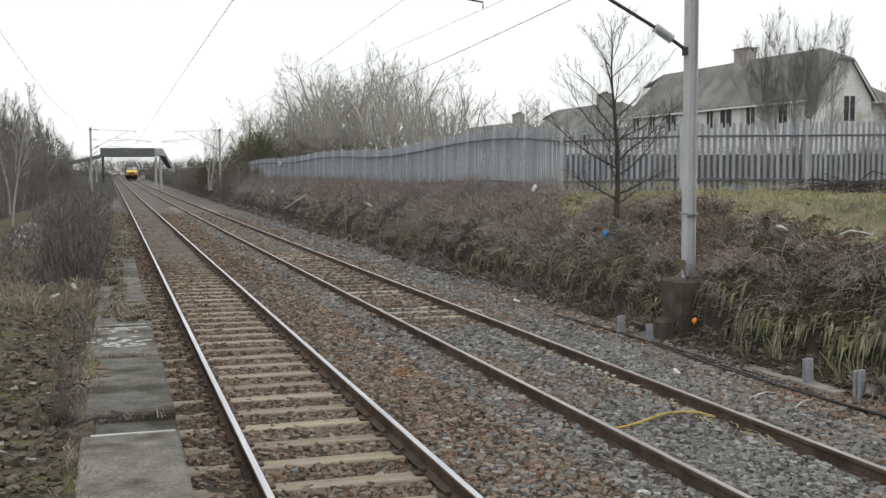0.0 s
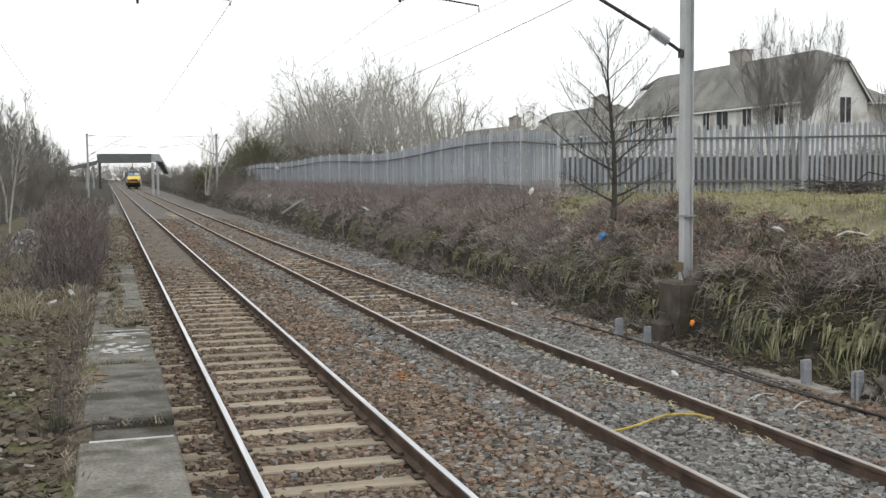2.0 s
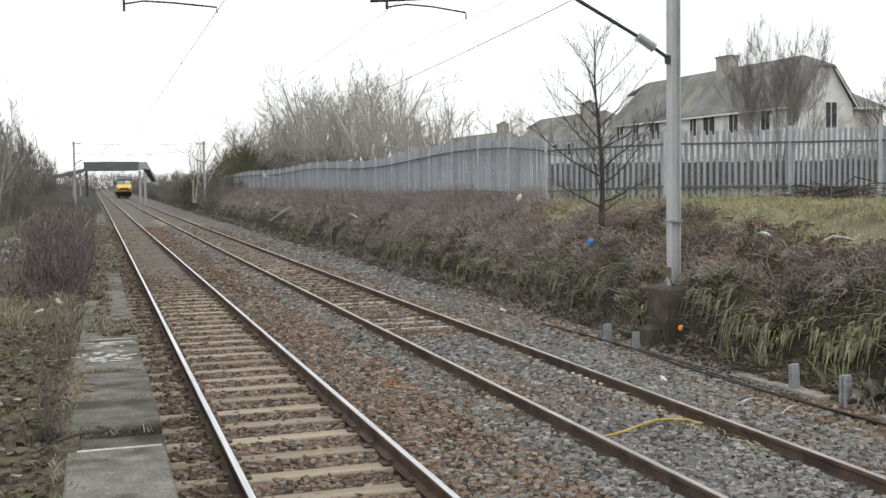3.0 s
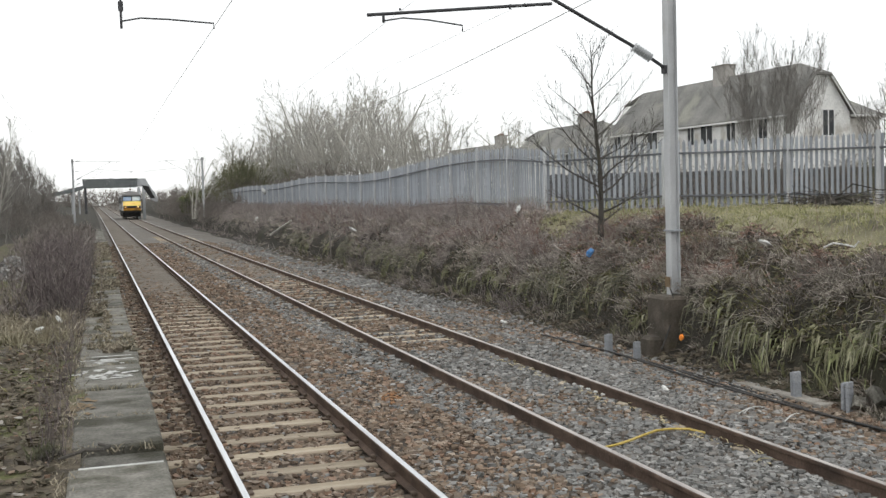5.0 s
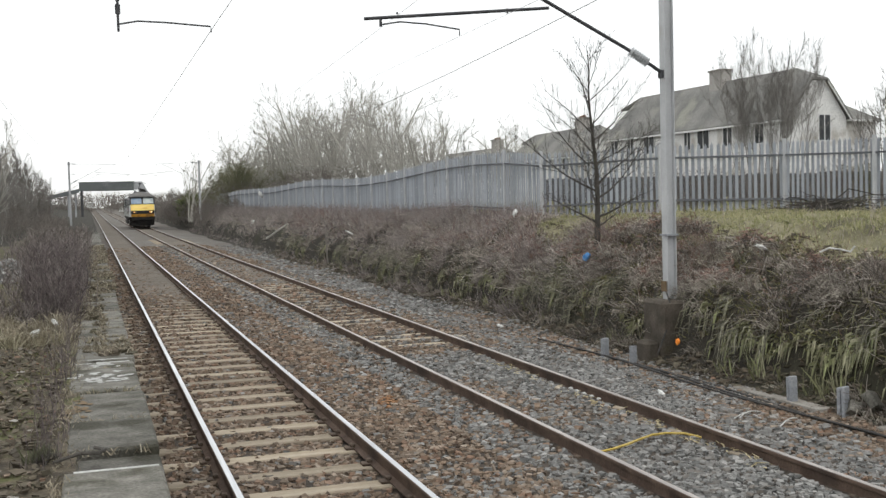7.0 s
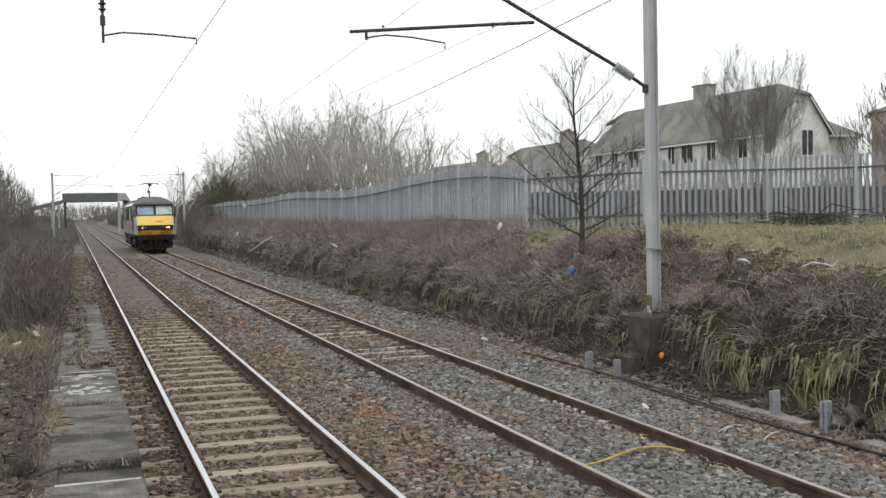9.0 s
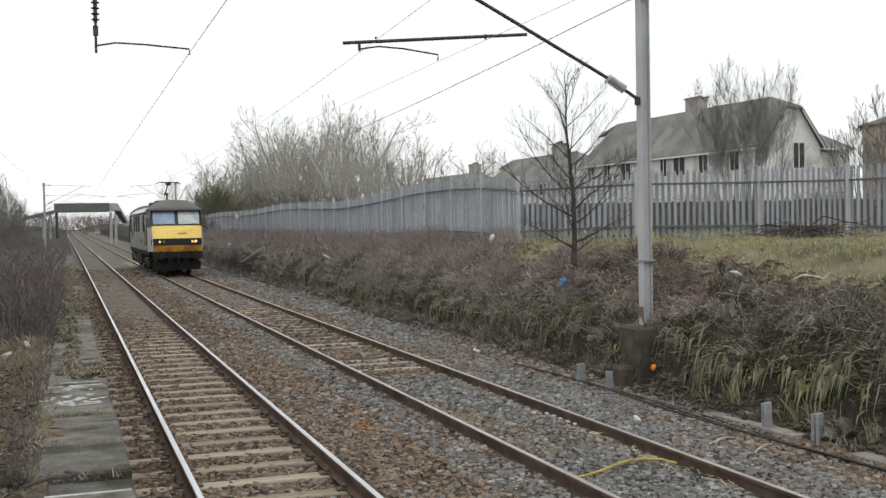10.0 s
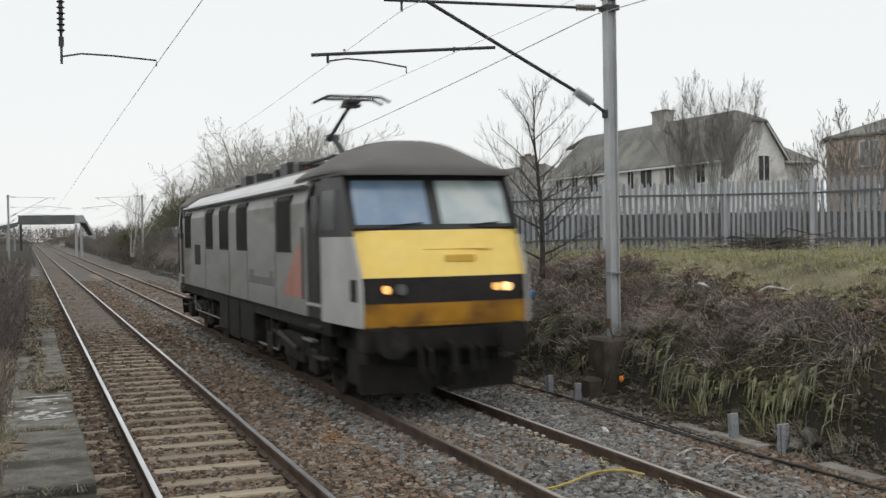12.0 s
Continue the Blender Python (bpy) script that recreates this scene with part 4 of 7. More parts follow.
def half_width(y, z):
    """Half the body's width at a distance from the nearer end."""
    u = min(max(y, 0), LEN - max(y, 0))
    w = 1.37 - 0.15 * max(0.0, 1 - u / 2.1) ** 1.4
    if z > 3.05:
        w -= 0.55 * (z - 3.05) * (1 if u > 2.2 else 0.2)
    if z > 2.5 and u < 2.2:
        w -= 0.06 * min(1, (z - 2.5)) * (1 - u / 2.2)
    return w


def skin(name, parent, material, side, y0, y1, z0, z1, proud=0.0, label="", ny=6, nz=3, depth=0.03):
    """A panel of a body side (side -1 or 1); y0 may be None for the raked nose edge, y1 None for the far nose."""
    bm = B()
    grid, back = [], []
    for j in range(nz + 1):
        z = z0 + (z1 - z0) * j / nz
        a = nose_y(z) if y0 is None else y0
        b = LEN - nose_y(z) if y1 is None else y1
        grid.append([bm.verts.new((side * (half_width(a + (b - a) * i / ny, z) + proud), a + (b - a) * i / ny, z)) for i in range(ny + 1)])
        back.append([bm.verts.new((v.co.x - side * depth, v.co.y, v.co.z)) for v in grid[-1]])
    for g in (grid, back):
        for j in range(nz):
            for i in range(ny):
                bm.faces.new((g[j][i], g[j][i + 1], g[j + 1][i + 1], g[j + 1][i]))
    for i in range(ny):
        for j in (0, nz):
            bm.faces.new((grid[j][i], grid[j][i + 1], back[j][i + 1], back[j][i]))
    for j in range(nz):
        for i in (0, ny):
            bm.faces.new((grid[j][i], grid[j + 1][i], back[j + 1][i], back[j][i]))
    return part(name, bm, material, parent, label, smooth=False)


def face_y(x, z, end):
    y = nose_y(z) + 0.10 * (x / 1.25) ** 2
    return y if end == 0 else LEN - y


def nose(name, parent, material, end, u0, u1, z0, z1, proud=0.0, label="", nx=10, nz=3, depth=0.04):
    """A panel of the front; u0 and u1 are shares of the half width."""
    s = -1 if end == 0 else 1
    bm = B()
    g, bk = [], []
    for j in range(nz + 1):
        z = z0 + (z1 - z0) * j / nz
        w = half_width(nose_y(z), z)
        row = []
        for i in range(nx + 1):
            x = w * (u0 + (u1 - u0) * i / nx)
            row.append(bm.verts.new((x, face_y(x, z, end) + s * proud, z)))
        g.append(row)
        bk.append([bm.verts.new((v.co.x, v.co.y - s * depth, v.co.z)) for v in row])
    for q in (g, bk):
        for j in range(nz):
            for i in range(nx):
                bm.faces.new((q[j][i], q[j][i + 1], q[j + 1][i + 1], q[j + 1][i]))
    for i in range(nx):
        for j in (0, nz):
            bm.faces.new((g[j][i], g[j][i + 1], bk[j][i + 1], bk[j][i]))
    for j in range(nz):
        for i in (0, nx):
            bm.faces.new((g[j][i], g[j + 1][i], bk[j + 1][i], bk[j][i]))
    return part(name, bm, material, parent, label, smooth=False)


def roof_height(x, y):
    """Top surface of the roof: domed cab ends, flatter middle."""
    u = min(y, LEN - y)
    t = min(1, max(0, abs(x) / 1.36))
    cab = 3.34 + (0.53 * (1 - t ** 2.7)) * min(1, max(0, (u - 0.5)) / 1.1) ** 0.6
    mid = 3.34 + 0.36 * (1 - t ** 3)
    k = min(1, max(0, (u - 2.2) / 0.7))
    return cab * (1 - k) + mid * k


def loco_roof(parent):
    for end in (0, 1):
        bm = B()
        rows = []
        for j in range(13):
            y = 0.52 + 2.6 * (j / 12) ** 1.3
            w = 1.36 - 0.13 * max(0, 1 - y / 2.1) ** 1.4
            row = [(x, y + (0.12 * (x / w) ** 2 if j < 6 else 0) * (1 - j / 6), roof_height(x, y)) for x in [w * (i / 10 - 1) for i in range(21)]]
            rows.append([bm.verts.new((x, yy if end == 0 else LEN - yy, z)) for x, yy, z in row])
        low = [[bm.verts.new((v.co.x, v.co.y, 3.29)) for v in rows[0]], [bm.verts.new((v.co.x, v.co.y, 3.29)) for v in rows[-1]]]
        for a, b in zip(rows, rows[1:]):
            for i in range(20):
                bm.faces.new((a[i], a[i + 1], b[i + 1], b[i]))
        for i in range(20):
            bm.faces.new((rows[0][i], rows[0][i + 1], low[0][i + 1], low[0][i]))
            bm.faces.new((rows[-1][i], rows[-1][i + 1], low[1][i + 1], low[1][i]))
        for i in (0, 20):
            edge = [r[i] for r in rows]
            bm.faces.new([low[0][i]] + edge + [low[1][i]])
        part("cab_roof", bm, M["loco_roof"], parent, "domed dull grey cab roof", smooth=True)
    bm = B()
    prism(bm, [(-1.0, 3.50), (-0.6, 3.66), (0, 3.70), (0.6, 3.66), (1.0, 3.50), (1.0, 3.2), (-1.0, 3.2)], 2.9, LEN - 2.9)
    part("roof_well", bm, M["loco_roof"], parent)
    for s in (-1, 1):
        bm = B()
        prof = [(s * 1.372, 3.24), (s * 1.32, 3.32), (s * 1.0, 3.52), (s * 0.96, 3.50), (s * 1.28, 3.20)]
        prism(bm, prof, 2.35, LEN - 2.35)
        part("roof_side_panel", bm, M["loco_eaves"], parent, "pale grey sloping roof edge")
        part("rain_strip", box(B(), s * 1.39 - 0.02, s * 1.39 + 0.02, 2.35, LEN - 2.35, 3.21, 3.24), M["loco_dark"], parent)


def pantograph(parent):
    z0 = 3.46
    p = part("pantograph_base", box(B(), -0.6, 0.6, 3.5, 6.0, z0 - 0.05, z0 + 0.08, 0.02), M["dark_steel"], parent)
    for x in (-0.5, 0.5):
        for y in (3.7, 5.8):
            insulator(p, (x, y, z0 + 0.0), (x, y, z0 + 0.3), M["brown_insulator"], 3, 0.08)
    bm = B()
    tube(bm, (-0.55, 3.6, z0 + 0.32), (-0.55, 5.9, z0 + 0.32), 0.03)
    tube(bm, (0.55, 3.6, z0 + 0.32), (0.55, 5.9, z0 + 0.32), 0.03)
    tube(bm, (-0.6, 3.7, z0 + 0.32), (0.6, 3.7, z0 + 0.32), 0.035)
    tube(bm, (-0.6, 5.8, z0 + 0.32), (0.6, 5.8, z0 + 0.32), 0.035)
    part("pantograph_frame", bm, M["dark_steel"], p)
    part("lower_arm", tube(B(), (0, 4.7, z0 + 0.30), (0, 5.75, 4.30), 0.055), M["dark_steel"], p)
    bm = tube(B(), (-0.05, 5.78, 4.28), (-0.02, 4.55, 4.72), 0.035)
    tube(bm, (-0.12, 5.78, 4.28), (0.12, 5.78, 4.28), 0.07)
    box(bm, -0.15, 0.15, 4.4, 4.7, 4.70, 4.75)
    part("upper_arm", bm, M["dark_steel"], p)
    head = part("collector_head", box(B(), -0.12, 0.12, 4.3, 4.72, 4.75, 4.83, 0.02), M["dark_steel"], p)
    for y in (4.3, 4.72):
        part("contact_strip", sweep([(-0.64, y, 4.78), (-0.46, y, 4.86), (0.46, y, 4.86), (0.64, y, 4.78)], 0.024, 6), M["dark_steel"], head)


def bogie(parent, yc):
    b = part("bogie_frame", B(), M["underframe"], parent)
    bm = B()
    for s in (-1, 1):
        box(bm, s * 1.05 - 0.09, s * 1.05 + 0.09, yc - 2.35, yc + 2.35, 0.50, 0.80, 0.03)
        box(bm, s * 1.05 - 0.12, s * 1.05 + 0.12, yc - 0.7, yc + 0.7, 0.38, 0.85, 0.03)
    box(bm, -1.0, 1.0, yc - 0.35, yc + 0.35, 0.45, 0.8)
    bm.to_mesh(b.data)
    bm.free()
    for s in (-1, 1):
        for dy in (-1.63, 1.63):
            bm = box(B(), s * 1.14 - 0.11, s * 1.14 + 0.11, yc + dy - 0.24, yc + dy + 0.24, 0.34, 0.72, 0.03)
            part("axle_box", bm, M["underframe"], b)
            for k in (-0.42, 0.42):
                bm = tube(B(), (s * 1.12, yc + dy + k, 0.46), (s * 1.12, yc + dy + k, 0.92), 0.10, n=10)
                part("coil_spring", bm, M["underframe"], b)
        part("damper", tube(B(), (s * 1.22, yc - 0.5, 0.62), (s * 1.22, yc + 0.9, 0.78), 0.05), M["steel_wheel"], b, "greasy damper")
        part("sand_pipe", sweep([(s * 1.0, yc - 2.3, 0.7), (s * 0.85, yc - 2.45, 0.3), (s * 0.78, yc - 2.3, 0.1)], 0.03), M["underframe"], b)
    out = []
    for dy in (-1.63, 1.63):
        bm = B()
        for s in (-1, 1):
            tube(bm, (s * 0.70, 0, 0), (s * 0.83, 0, 0), 0.575, n=28)
            tube(bm, (s * 0.68, 0, 0), (s * 0.70, 0, 0), 0.605, n=28)
            tube(bm, (s * 0.83, 0, 0), (s * 0.86, 0, 0), 0.20, n=12)
            for k in range(6):
                a = k * math.pi / 3
                tube(bm, (s * 0.835, 0.32 * math.cos(a), 0.32 * math.sin(a)), (s * 0.845, 0.32 * math.cos(a), 0.32 * math.sin(a)), 0.05, n=6)
        tube(bm, (-0.9, 0, 0), (0.9, 0, 0), 0.09, n=10)
        w = part("wheelset", bm, M["steel_wheel"], parent, "dirty steel wheels on their axle")
        out.append((w, yc + dy))
    return out


def locomotive():
    L = tagged(empty("locomotive"), "grey electric locomotive with yellow nose and raised pantograph", "locomotive")
    for s in (-1, 1):
        skin("body_side", L, M["loco_grey"], s, 2.42, LEN - 2.42, 1.24, 3.22, 0, "weathered mid-grey body side", 12, 8)
        for e in (0, 1):
            def Y(a):
                return a if e == 0 else LEN - a

            def band(name, mat, a, b, z0, z1, proud=0.0, label="", parent=L, ny=4, nz=4, depth=0.03):
                if e == 0:
                    return skin(name, parent, mat, s, a, b, z0, z1, proud, label, ny, nz, depth)
                return skin(name, parent, mat, s, LEN - b, None if a is None else LEN - a, z0, z1, proud, label, ny, nz, depth)
            band("cab_side", M["loco_light" if e == 0 else "loco_grey"], None, 1.62, 1.22, 2.44, 0, "pale grey cab side", nz=5, ny=5)
            band("cab_window_band", M["loco_dark"], None, 1.62, 2.44, 3.32, 0.0, "charcoal cab side above the waist", ny=5)
            band("cab_side_window", M["pane"], 0.98, 1.52, 2.52, 3.10, 0.006, "dark cab side window")
            d = band("cab_door", M["loco_dark"], 1.62, 2.42, 1.24, 3.26, -0.035, "recessed charcoal cab door")
            band("door_window", M["pane"], 1.85, 2.2, 2.45, 3.05, -0.028, "", d)
            band("door_sill", M["loco_light"], 1.66, 2.38, 1.42, 1.46, 0.012, "worn metal door sill", d, 2, 1)
            for yy in (1.60, 2.44):
                x = s * (half_width(yy, 2) + 0.05)
                part("handrail", tube(B(), (x, Y(yy), 1.5), (x, Y(yy), 2.6), 0.016), M["steel_wheel"], d, "steel door handrail")
            band("body_stripe", M["loco_red"], 2.75, 3.15, 1.50, 2.30, 0.004, "faded red flash", ny=2) if e == 0 else None
            if e == 0:
                for k in range(5):
                    band("body_stripe", M["loco_red"], 3.15 + 0.18 * k, 3.34 + 0.18 * k, 1.50, 2.14 - 0.15 * k, 0.004, "faded red flash", ny=1, nz=1)
            band("footstep_recess", M["loco_black"], 0.16, 0.40, 1.56, 1.86, 0.004, "dark hand-hold recess")
            st = part("cab_step", box(B(), s * 1.25 - 0.12, s * 1.25 + 0.12, Y(2.02) - 0.3, Y(2.02) + 0.3, 1.10, 1.13), M["steel_wheel"], L, "worn cab step")
            part("lower_step", box(B(), s * 1.2 - 0.12, s * 1.2 + 0.12, Y(2.02) - 0.3, Y(2.02) + 0.3, 0.62, 0.65), M["steel_wheel"], st)
            part("step_hanger", box(B(), s * 1.2 - 0.03, s * 1.2 + 0.03, Y(2.02) - 0.33, Y(2.02) - 0.30, 0.6, 1.24), M["underframe"], st)
        # grilles along the side
        for a, b in ((3.42, 4.48), (7.2, 8.25), (9.3, 10.35), (11.35, 12.3), (14.95, 16.0)):
            g = skin("side_grille", L, M["loco_black"], s, a, b, 2.20, 3.13, 0.012, "black ventilation grille", 1, 10)
            for k in range(7):
                yy = a + (b - a) * (k + 0.5) / 7
                part("grille_slat", box(B(), s * 1.388 - 0.008, s * 1.388 + 0.008, yy - 0.012, yy + 0.012, 2.24, 3.05), M["loco_dark"], g)
        skin("low_vent", L, M["loco_black"], s, 13.3, 14.25, 1.80, 2.30, 0.006, "small dark vent", 1, 1)
        pr = skin("faded_lettering", L, M["faded_print"], s, 4.75, 7.0, 1.60, 1.74, 0.004, "worn dark lettering reduced to a bar", 2, 1)
        skin("lettering_bar", pr, M["faded_print"], s, 6.55, 6.95, 1.74, 1.86, 0.004, "", 1, 1)
        skin("lettering_bar", pr, M["faded_print"], s, 4.9, 5.1, 1.74, 1.86, 0.004, "", 1, 1)
        for yy in (4.6, 7.15, 9.2, 12.5):
            part("panel_seam", box(B(), s * 1.372 - 0.004, s * 1.372 + 0.004, yy - 0.008, yy + 0.008, 1.26, 3.2), M["loco_dark"], L)
        # underframe boxes between the bogies
        for k, (a, b, z0) in enumerate(((6.9, 8.3, 0.42), (8.45, 9.6, 0.36), (9.75, 10.9, 0.45))):
            part("underframe_box", box(B(), s * 1.12 - 0.2, s * 1.12 + 0.2, a, b, z0, 1.2, 0.03), M["underframe"], L, "grimy equipment box")
        part("solebar", box(B(), s * 1.2 - 0.1, s * 1.2 + 0.1, 1.3, LEN - 1.3, 1.02, 1.24), M["underframe"], L)
    part("underframe", box(B(), -1.0, 1.0, 0.7, LEN - 0.7, 0.8, 1.3), M["underframe"], L)
    # added black boxes that stand for the dark mass under each cab
    for yy in (1.0, LEN - 1.0):
        part("underframe_pan", box(B(), -1.02, 1.02, yy - 0.5, yy + 0.5, 0.30, 0.86, 0.05), M["loco_black"], L, "added black box filling the dark behind the buffer beam")
    part("body_core", box(B(), -1.2, 1.2, 1.3, LEN - 1.3, 1.28, 3.28), M["loco_black"], L, "dark interior bulkheads")
    for e in (0, 1):
        s = -1 if e == 0 else 1
        nose("lower_valance", L, M["loco_yellow_dirty"], e, -1, 1, 1.22, 1.53, 0, "grimy orange-yellow lower valance")
        for a, b in ((-0.72, -0.35), (-0.30, 0.34), (0.42, 0.75)):
            nose("valance_panel", L, M["loco_yellow_dirty"], e, a, b, 1.27, 1.50, 0.012, "", 4, 1)
        lb = nose("lamp_band", L, M["loco_black"], e, -1, 1, 1.53, 1.88, 0, "black lamp panel across the nose")
        yp = nose("nose_panel", L, M["loco_yellow"], e, -1, 1, 1.88, 2.52, 0, "bright yellow warning panel", nz=4)
        part("nose_badge", box(B(), 0.02, 0.46, face_y(0.2, 2.13, e) + s * 0.03 - 0.01, face_y(0.2, 2.13, e) + s * 0.03 + 0.01, 2.08, 2.17), M["loco_badge"], yp, "small cast badge reduced to a plate")
        part("nose_seam", box(B(), -0.25, 0.75, face_y(0.2, 2.26, e) - 0.012, face_y(0.2, 2.26, e) + 0.012, 2.245, 2.255), M["loco_badge"], yp)
        nose("screen_surround", L, M["loco_dark"], e, -1, 1, 2.52, 3.34, -0.01, "charcoal windscreen surround", nz=4)
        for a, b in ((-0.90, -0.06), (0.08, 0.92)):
            w = nose("windscreen", L, M["blue_sky_glass" if a < 0 else "pale_sky_glass"], e, a, b, 2.60, 3.22, 0.012, "reflective windscreen with the sky's reflection in its colour", 6, 3, 0.02)
            x = (a + b) / 2 * 1.2
            part("wiper", tube(B(), (x - 0.1, face_y(x, 2.58, e) + s * 0.04, 2.58), (x + 0.38, face_y(x + 0.38, 2.61, e) + s * 0.04, 2.62), 0.010), M["loco_black"], w)
        part("waist_rail", tube(B(), (-1.18, face_y(1.1, 2.54, e) + s * 0.03, 2.54), (1.18, face_y(1.1, 2.54, e) + s * 0.03, 2.54), 0.022), M["loco_black"], L)
        for x, lit, rr in ((-0.86, "lamp_warm", 0.055), (-0.66, "lens_grey", 0.075), (0.74, "lamp_warm", 0.055), (0.90, "lamp_white", 0.06)):
            y = face_y(x, 1.72, e)
            part("headlight", tube(B(), (x, y + s * 0.05, 1.72), (x, y - s * 0.04, 1.72), rr, n=16), M[lit if e == 0 else "lens_grey"], L, "glowing headlight" if lit != "lens_grey" and e == 0 else "unlit lamp lens")
        bb = part("buffer_beam", box(B(), -1.18, 1.18, (0.05 if e == 0 else LEN - 0.45), (0.45 if e == 0 else LEN - 0.05), 0.86, 1.22, 0.04), M["underframe"], L, "black buffer beam")
        for x in (-0.87, 0.87):
            y = 0.05 if e == 0 else LEN - 0.05
            part("buffer", tube(tube(B(), (x, y, 1.04), (x, y + s * 0.26, 1.04), 0.13, 0.12, n=14), (x, y + s * 0.26, 1.04), (x, y + s * 0.31, 1.04), 0.22, n=20), M["underframe"], bb, "round black buffer")
        y = 0.05 if e == 0 else LEN - 0.05
        part("coupling", sweep([(0, y, 1.0), (0, y + s * 0.28, 0.95), (0, y + s * 0.30, 0.62), (0, y + s * 0.16, 0.45)], 0.045, 8), M["underframe"], bb)
        for x in (-0.45, -0.3, 0.3, 0.45):
            part("brake_pipe", sweep([(x, y, 0.95), (x, y + s * 0.18, 0.88), (x, y + s * 0.22, 0.6), (x + 0.08, y + s * 0.1, 0.42)], 0.028, 6), M["underframe"], bb)
        for sx in (-1, 1):
            bm = prism(B(), [(sx * 0.12, 0.25), (sx * 1.15, 0.30), (sx * 1.18, 0.72), (sx * 0.12, 0.60)], y - s * 0.35 - 0.04, y - s * 0.35 + 0.04)
            part("obstacle_guard", bm, M["underframe"], bb, "black ploughshare guard")
            part("guard_bracket", box(B(), sx * 0.85 - 0.08, sx * 0.85 + 0.08, y - s * 0.45 - 0.1, y - s * 0.45 + 0.1, 0.5, 0.95), M["underframe"], bb)
    loco_roof(L)
    pantograph(L)
    for a, b, h in ((6.6, 7.1, 0.20), (7.6, 8.3, 0.26), (8.7, 9.0, 0.18), (10.7, 11.1, 0.22), (12.0, 12.7, 0.24), (13.4, 15.2, 0.08)):
        part("roof_equipment", box(B(), -0.45, 0.45, a, b, 3.66, 3.70 + h, 0.03), M["loco_dark"], L, "dark roof equipment case")
    # pipes, hangers and cab steps along the underframe
    for sd in (-1, 1):
        part("air_pipe", sweep([(sd * 1.20, 4.9, 0.75), (sd * 1.22, 5.2, 0.46), (sd * 1.22, 9.0, 0.44), (sd * 1.20, 9.3, 0.80)], 0.022, 6), M["pipe_grey"], L, "thin grey air pipe")
        part("air_pipe", sweep([(sd * 1.24, 9.6, 0.92), (sd * 1.26, 10.0, 0.62), (sd * 1.26, 15.0, 0.60), (sd * 1.22, 15.4, 0.95)], 0.018, 6), M["pipe_grey"], L, "thin grey air pipe")
        for y in (5.6, 7.1, 8.6, 10.6, 12.4, 14.2):
            part("pipe_hanger", box(B(), sd * 1.235 - 0.012, sd * 1.235 + 0.012, y - 0.03, y + 0.03, 0.42, 1.08), M["steel_wheel"], L)
        for y in (2.35, LEN - 2.95):
            part("cab_step", box(B(), sd * 1.27 - 0.06, sd * 1.27 + 0.06, y, y + 0.6, 0.84, 0.875, 0.006), M["pipe_grey"], L, "worn grey cab step")
    return L, bogie(L, 4.2) + bogie(L, LEN - 4.2)

# ---------------------------------------------------------------- plants
def blades(name, roots, heads, widths, material, label, category, droop=0.3, parent=None):
    """Flat tapering leaves: roots and the way each grows (length included)."""
    rng = np.random.default_rng(len(roots) + 3)
    n = len(roots)
    side = np.cross(heads, rng.normal(0, 1, (n, 3)))
    side /= np.linalg.norm(side, axis=1, keepdims=True) + 1e-9
    ln = np.linalg.norm(heads, axis=1, keepdims=True)
    fall = np.concatenate([np.zeros((n, 2)), -ln * droop], 1)
    w = widths[:, None]
    mid, tip = roots + heads * 0.55 + fall * 0.15, roots + heads + fall
    v = np.stack([roots - side * w, roots + side * w, mid + side * w * 0.8, mid - side * w * 0.8, tip], 1).reshape(-1, 3)
    b = (np.arange(n) * 5)[:, None]
    faces = (b + np.array([0, 1, 2, 3])).tolist() + (b + np.array([3, 2, 4])).tolist()
    return tagged(link_mesh(name, v, faces, material, parent), label, category, kind="stuff")


def canes(name, roots, heads, radius, material, label, category, droop=0.5, levels=4):
    """Thin three-sided arching stems."""
    rng = np.random.default_rng(len(roots) + 11)
    n = len(roots)
    s1 = np.cross(heads, rng.normal(0, 1, (n, 3)))
    s1 /= np.linalg.norm(s1, axis=1, keepdims=True) + 1e-9
    s2 = np.cross(heads, s1)
    s2 /= np.linalg.norm(s2, axis=1, keepdims=True) + 1e-9
    ln = np.linalg.norm(heads, axis=1, keepdims=True)
    kink = rng.normal(0, 0.06, (n, levels, 3)) * ln[:, None]
    rings = []
    for k in range(levels):
        t = k / (levels - 1)
        c = roots + heads * t + np.concatenate([np.zeros((n, 2)), -ln * droop * t * t], 1) + kink[:, k] * (0 if k == 0 else 1)
        r = (radius * (1 - 0.75 * t))[:, None]
        for a in range(3):
            rings.append(c + (s1 * math.cos(a * 2.0944) + s2 * math.sin(a * 2.0944)) * r)
    v = np.stack(rings, 1).reshape(-1, 3)
    quads = np.array([[k * 3 + a, k * 3 + (a + 1) % 3, k * 3 + 3 + (a + 1) % 3, k * 3 + 3 + a] for k in range(levels - 1) for a in range(3)])
    f = (quads[None] + (np.arange(n) * levels * 3)[:, None, None]).reshape(-1, 4)
    return tagged(link_mesh(name, v, f, material), label, category, kind="stuff")


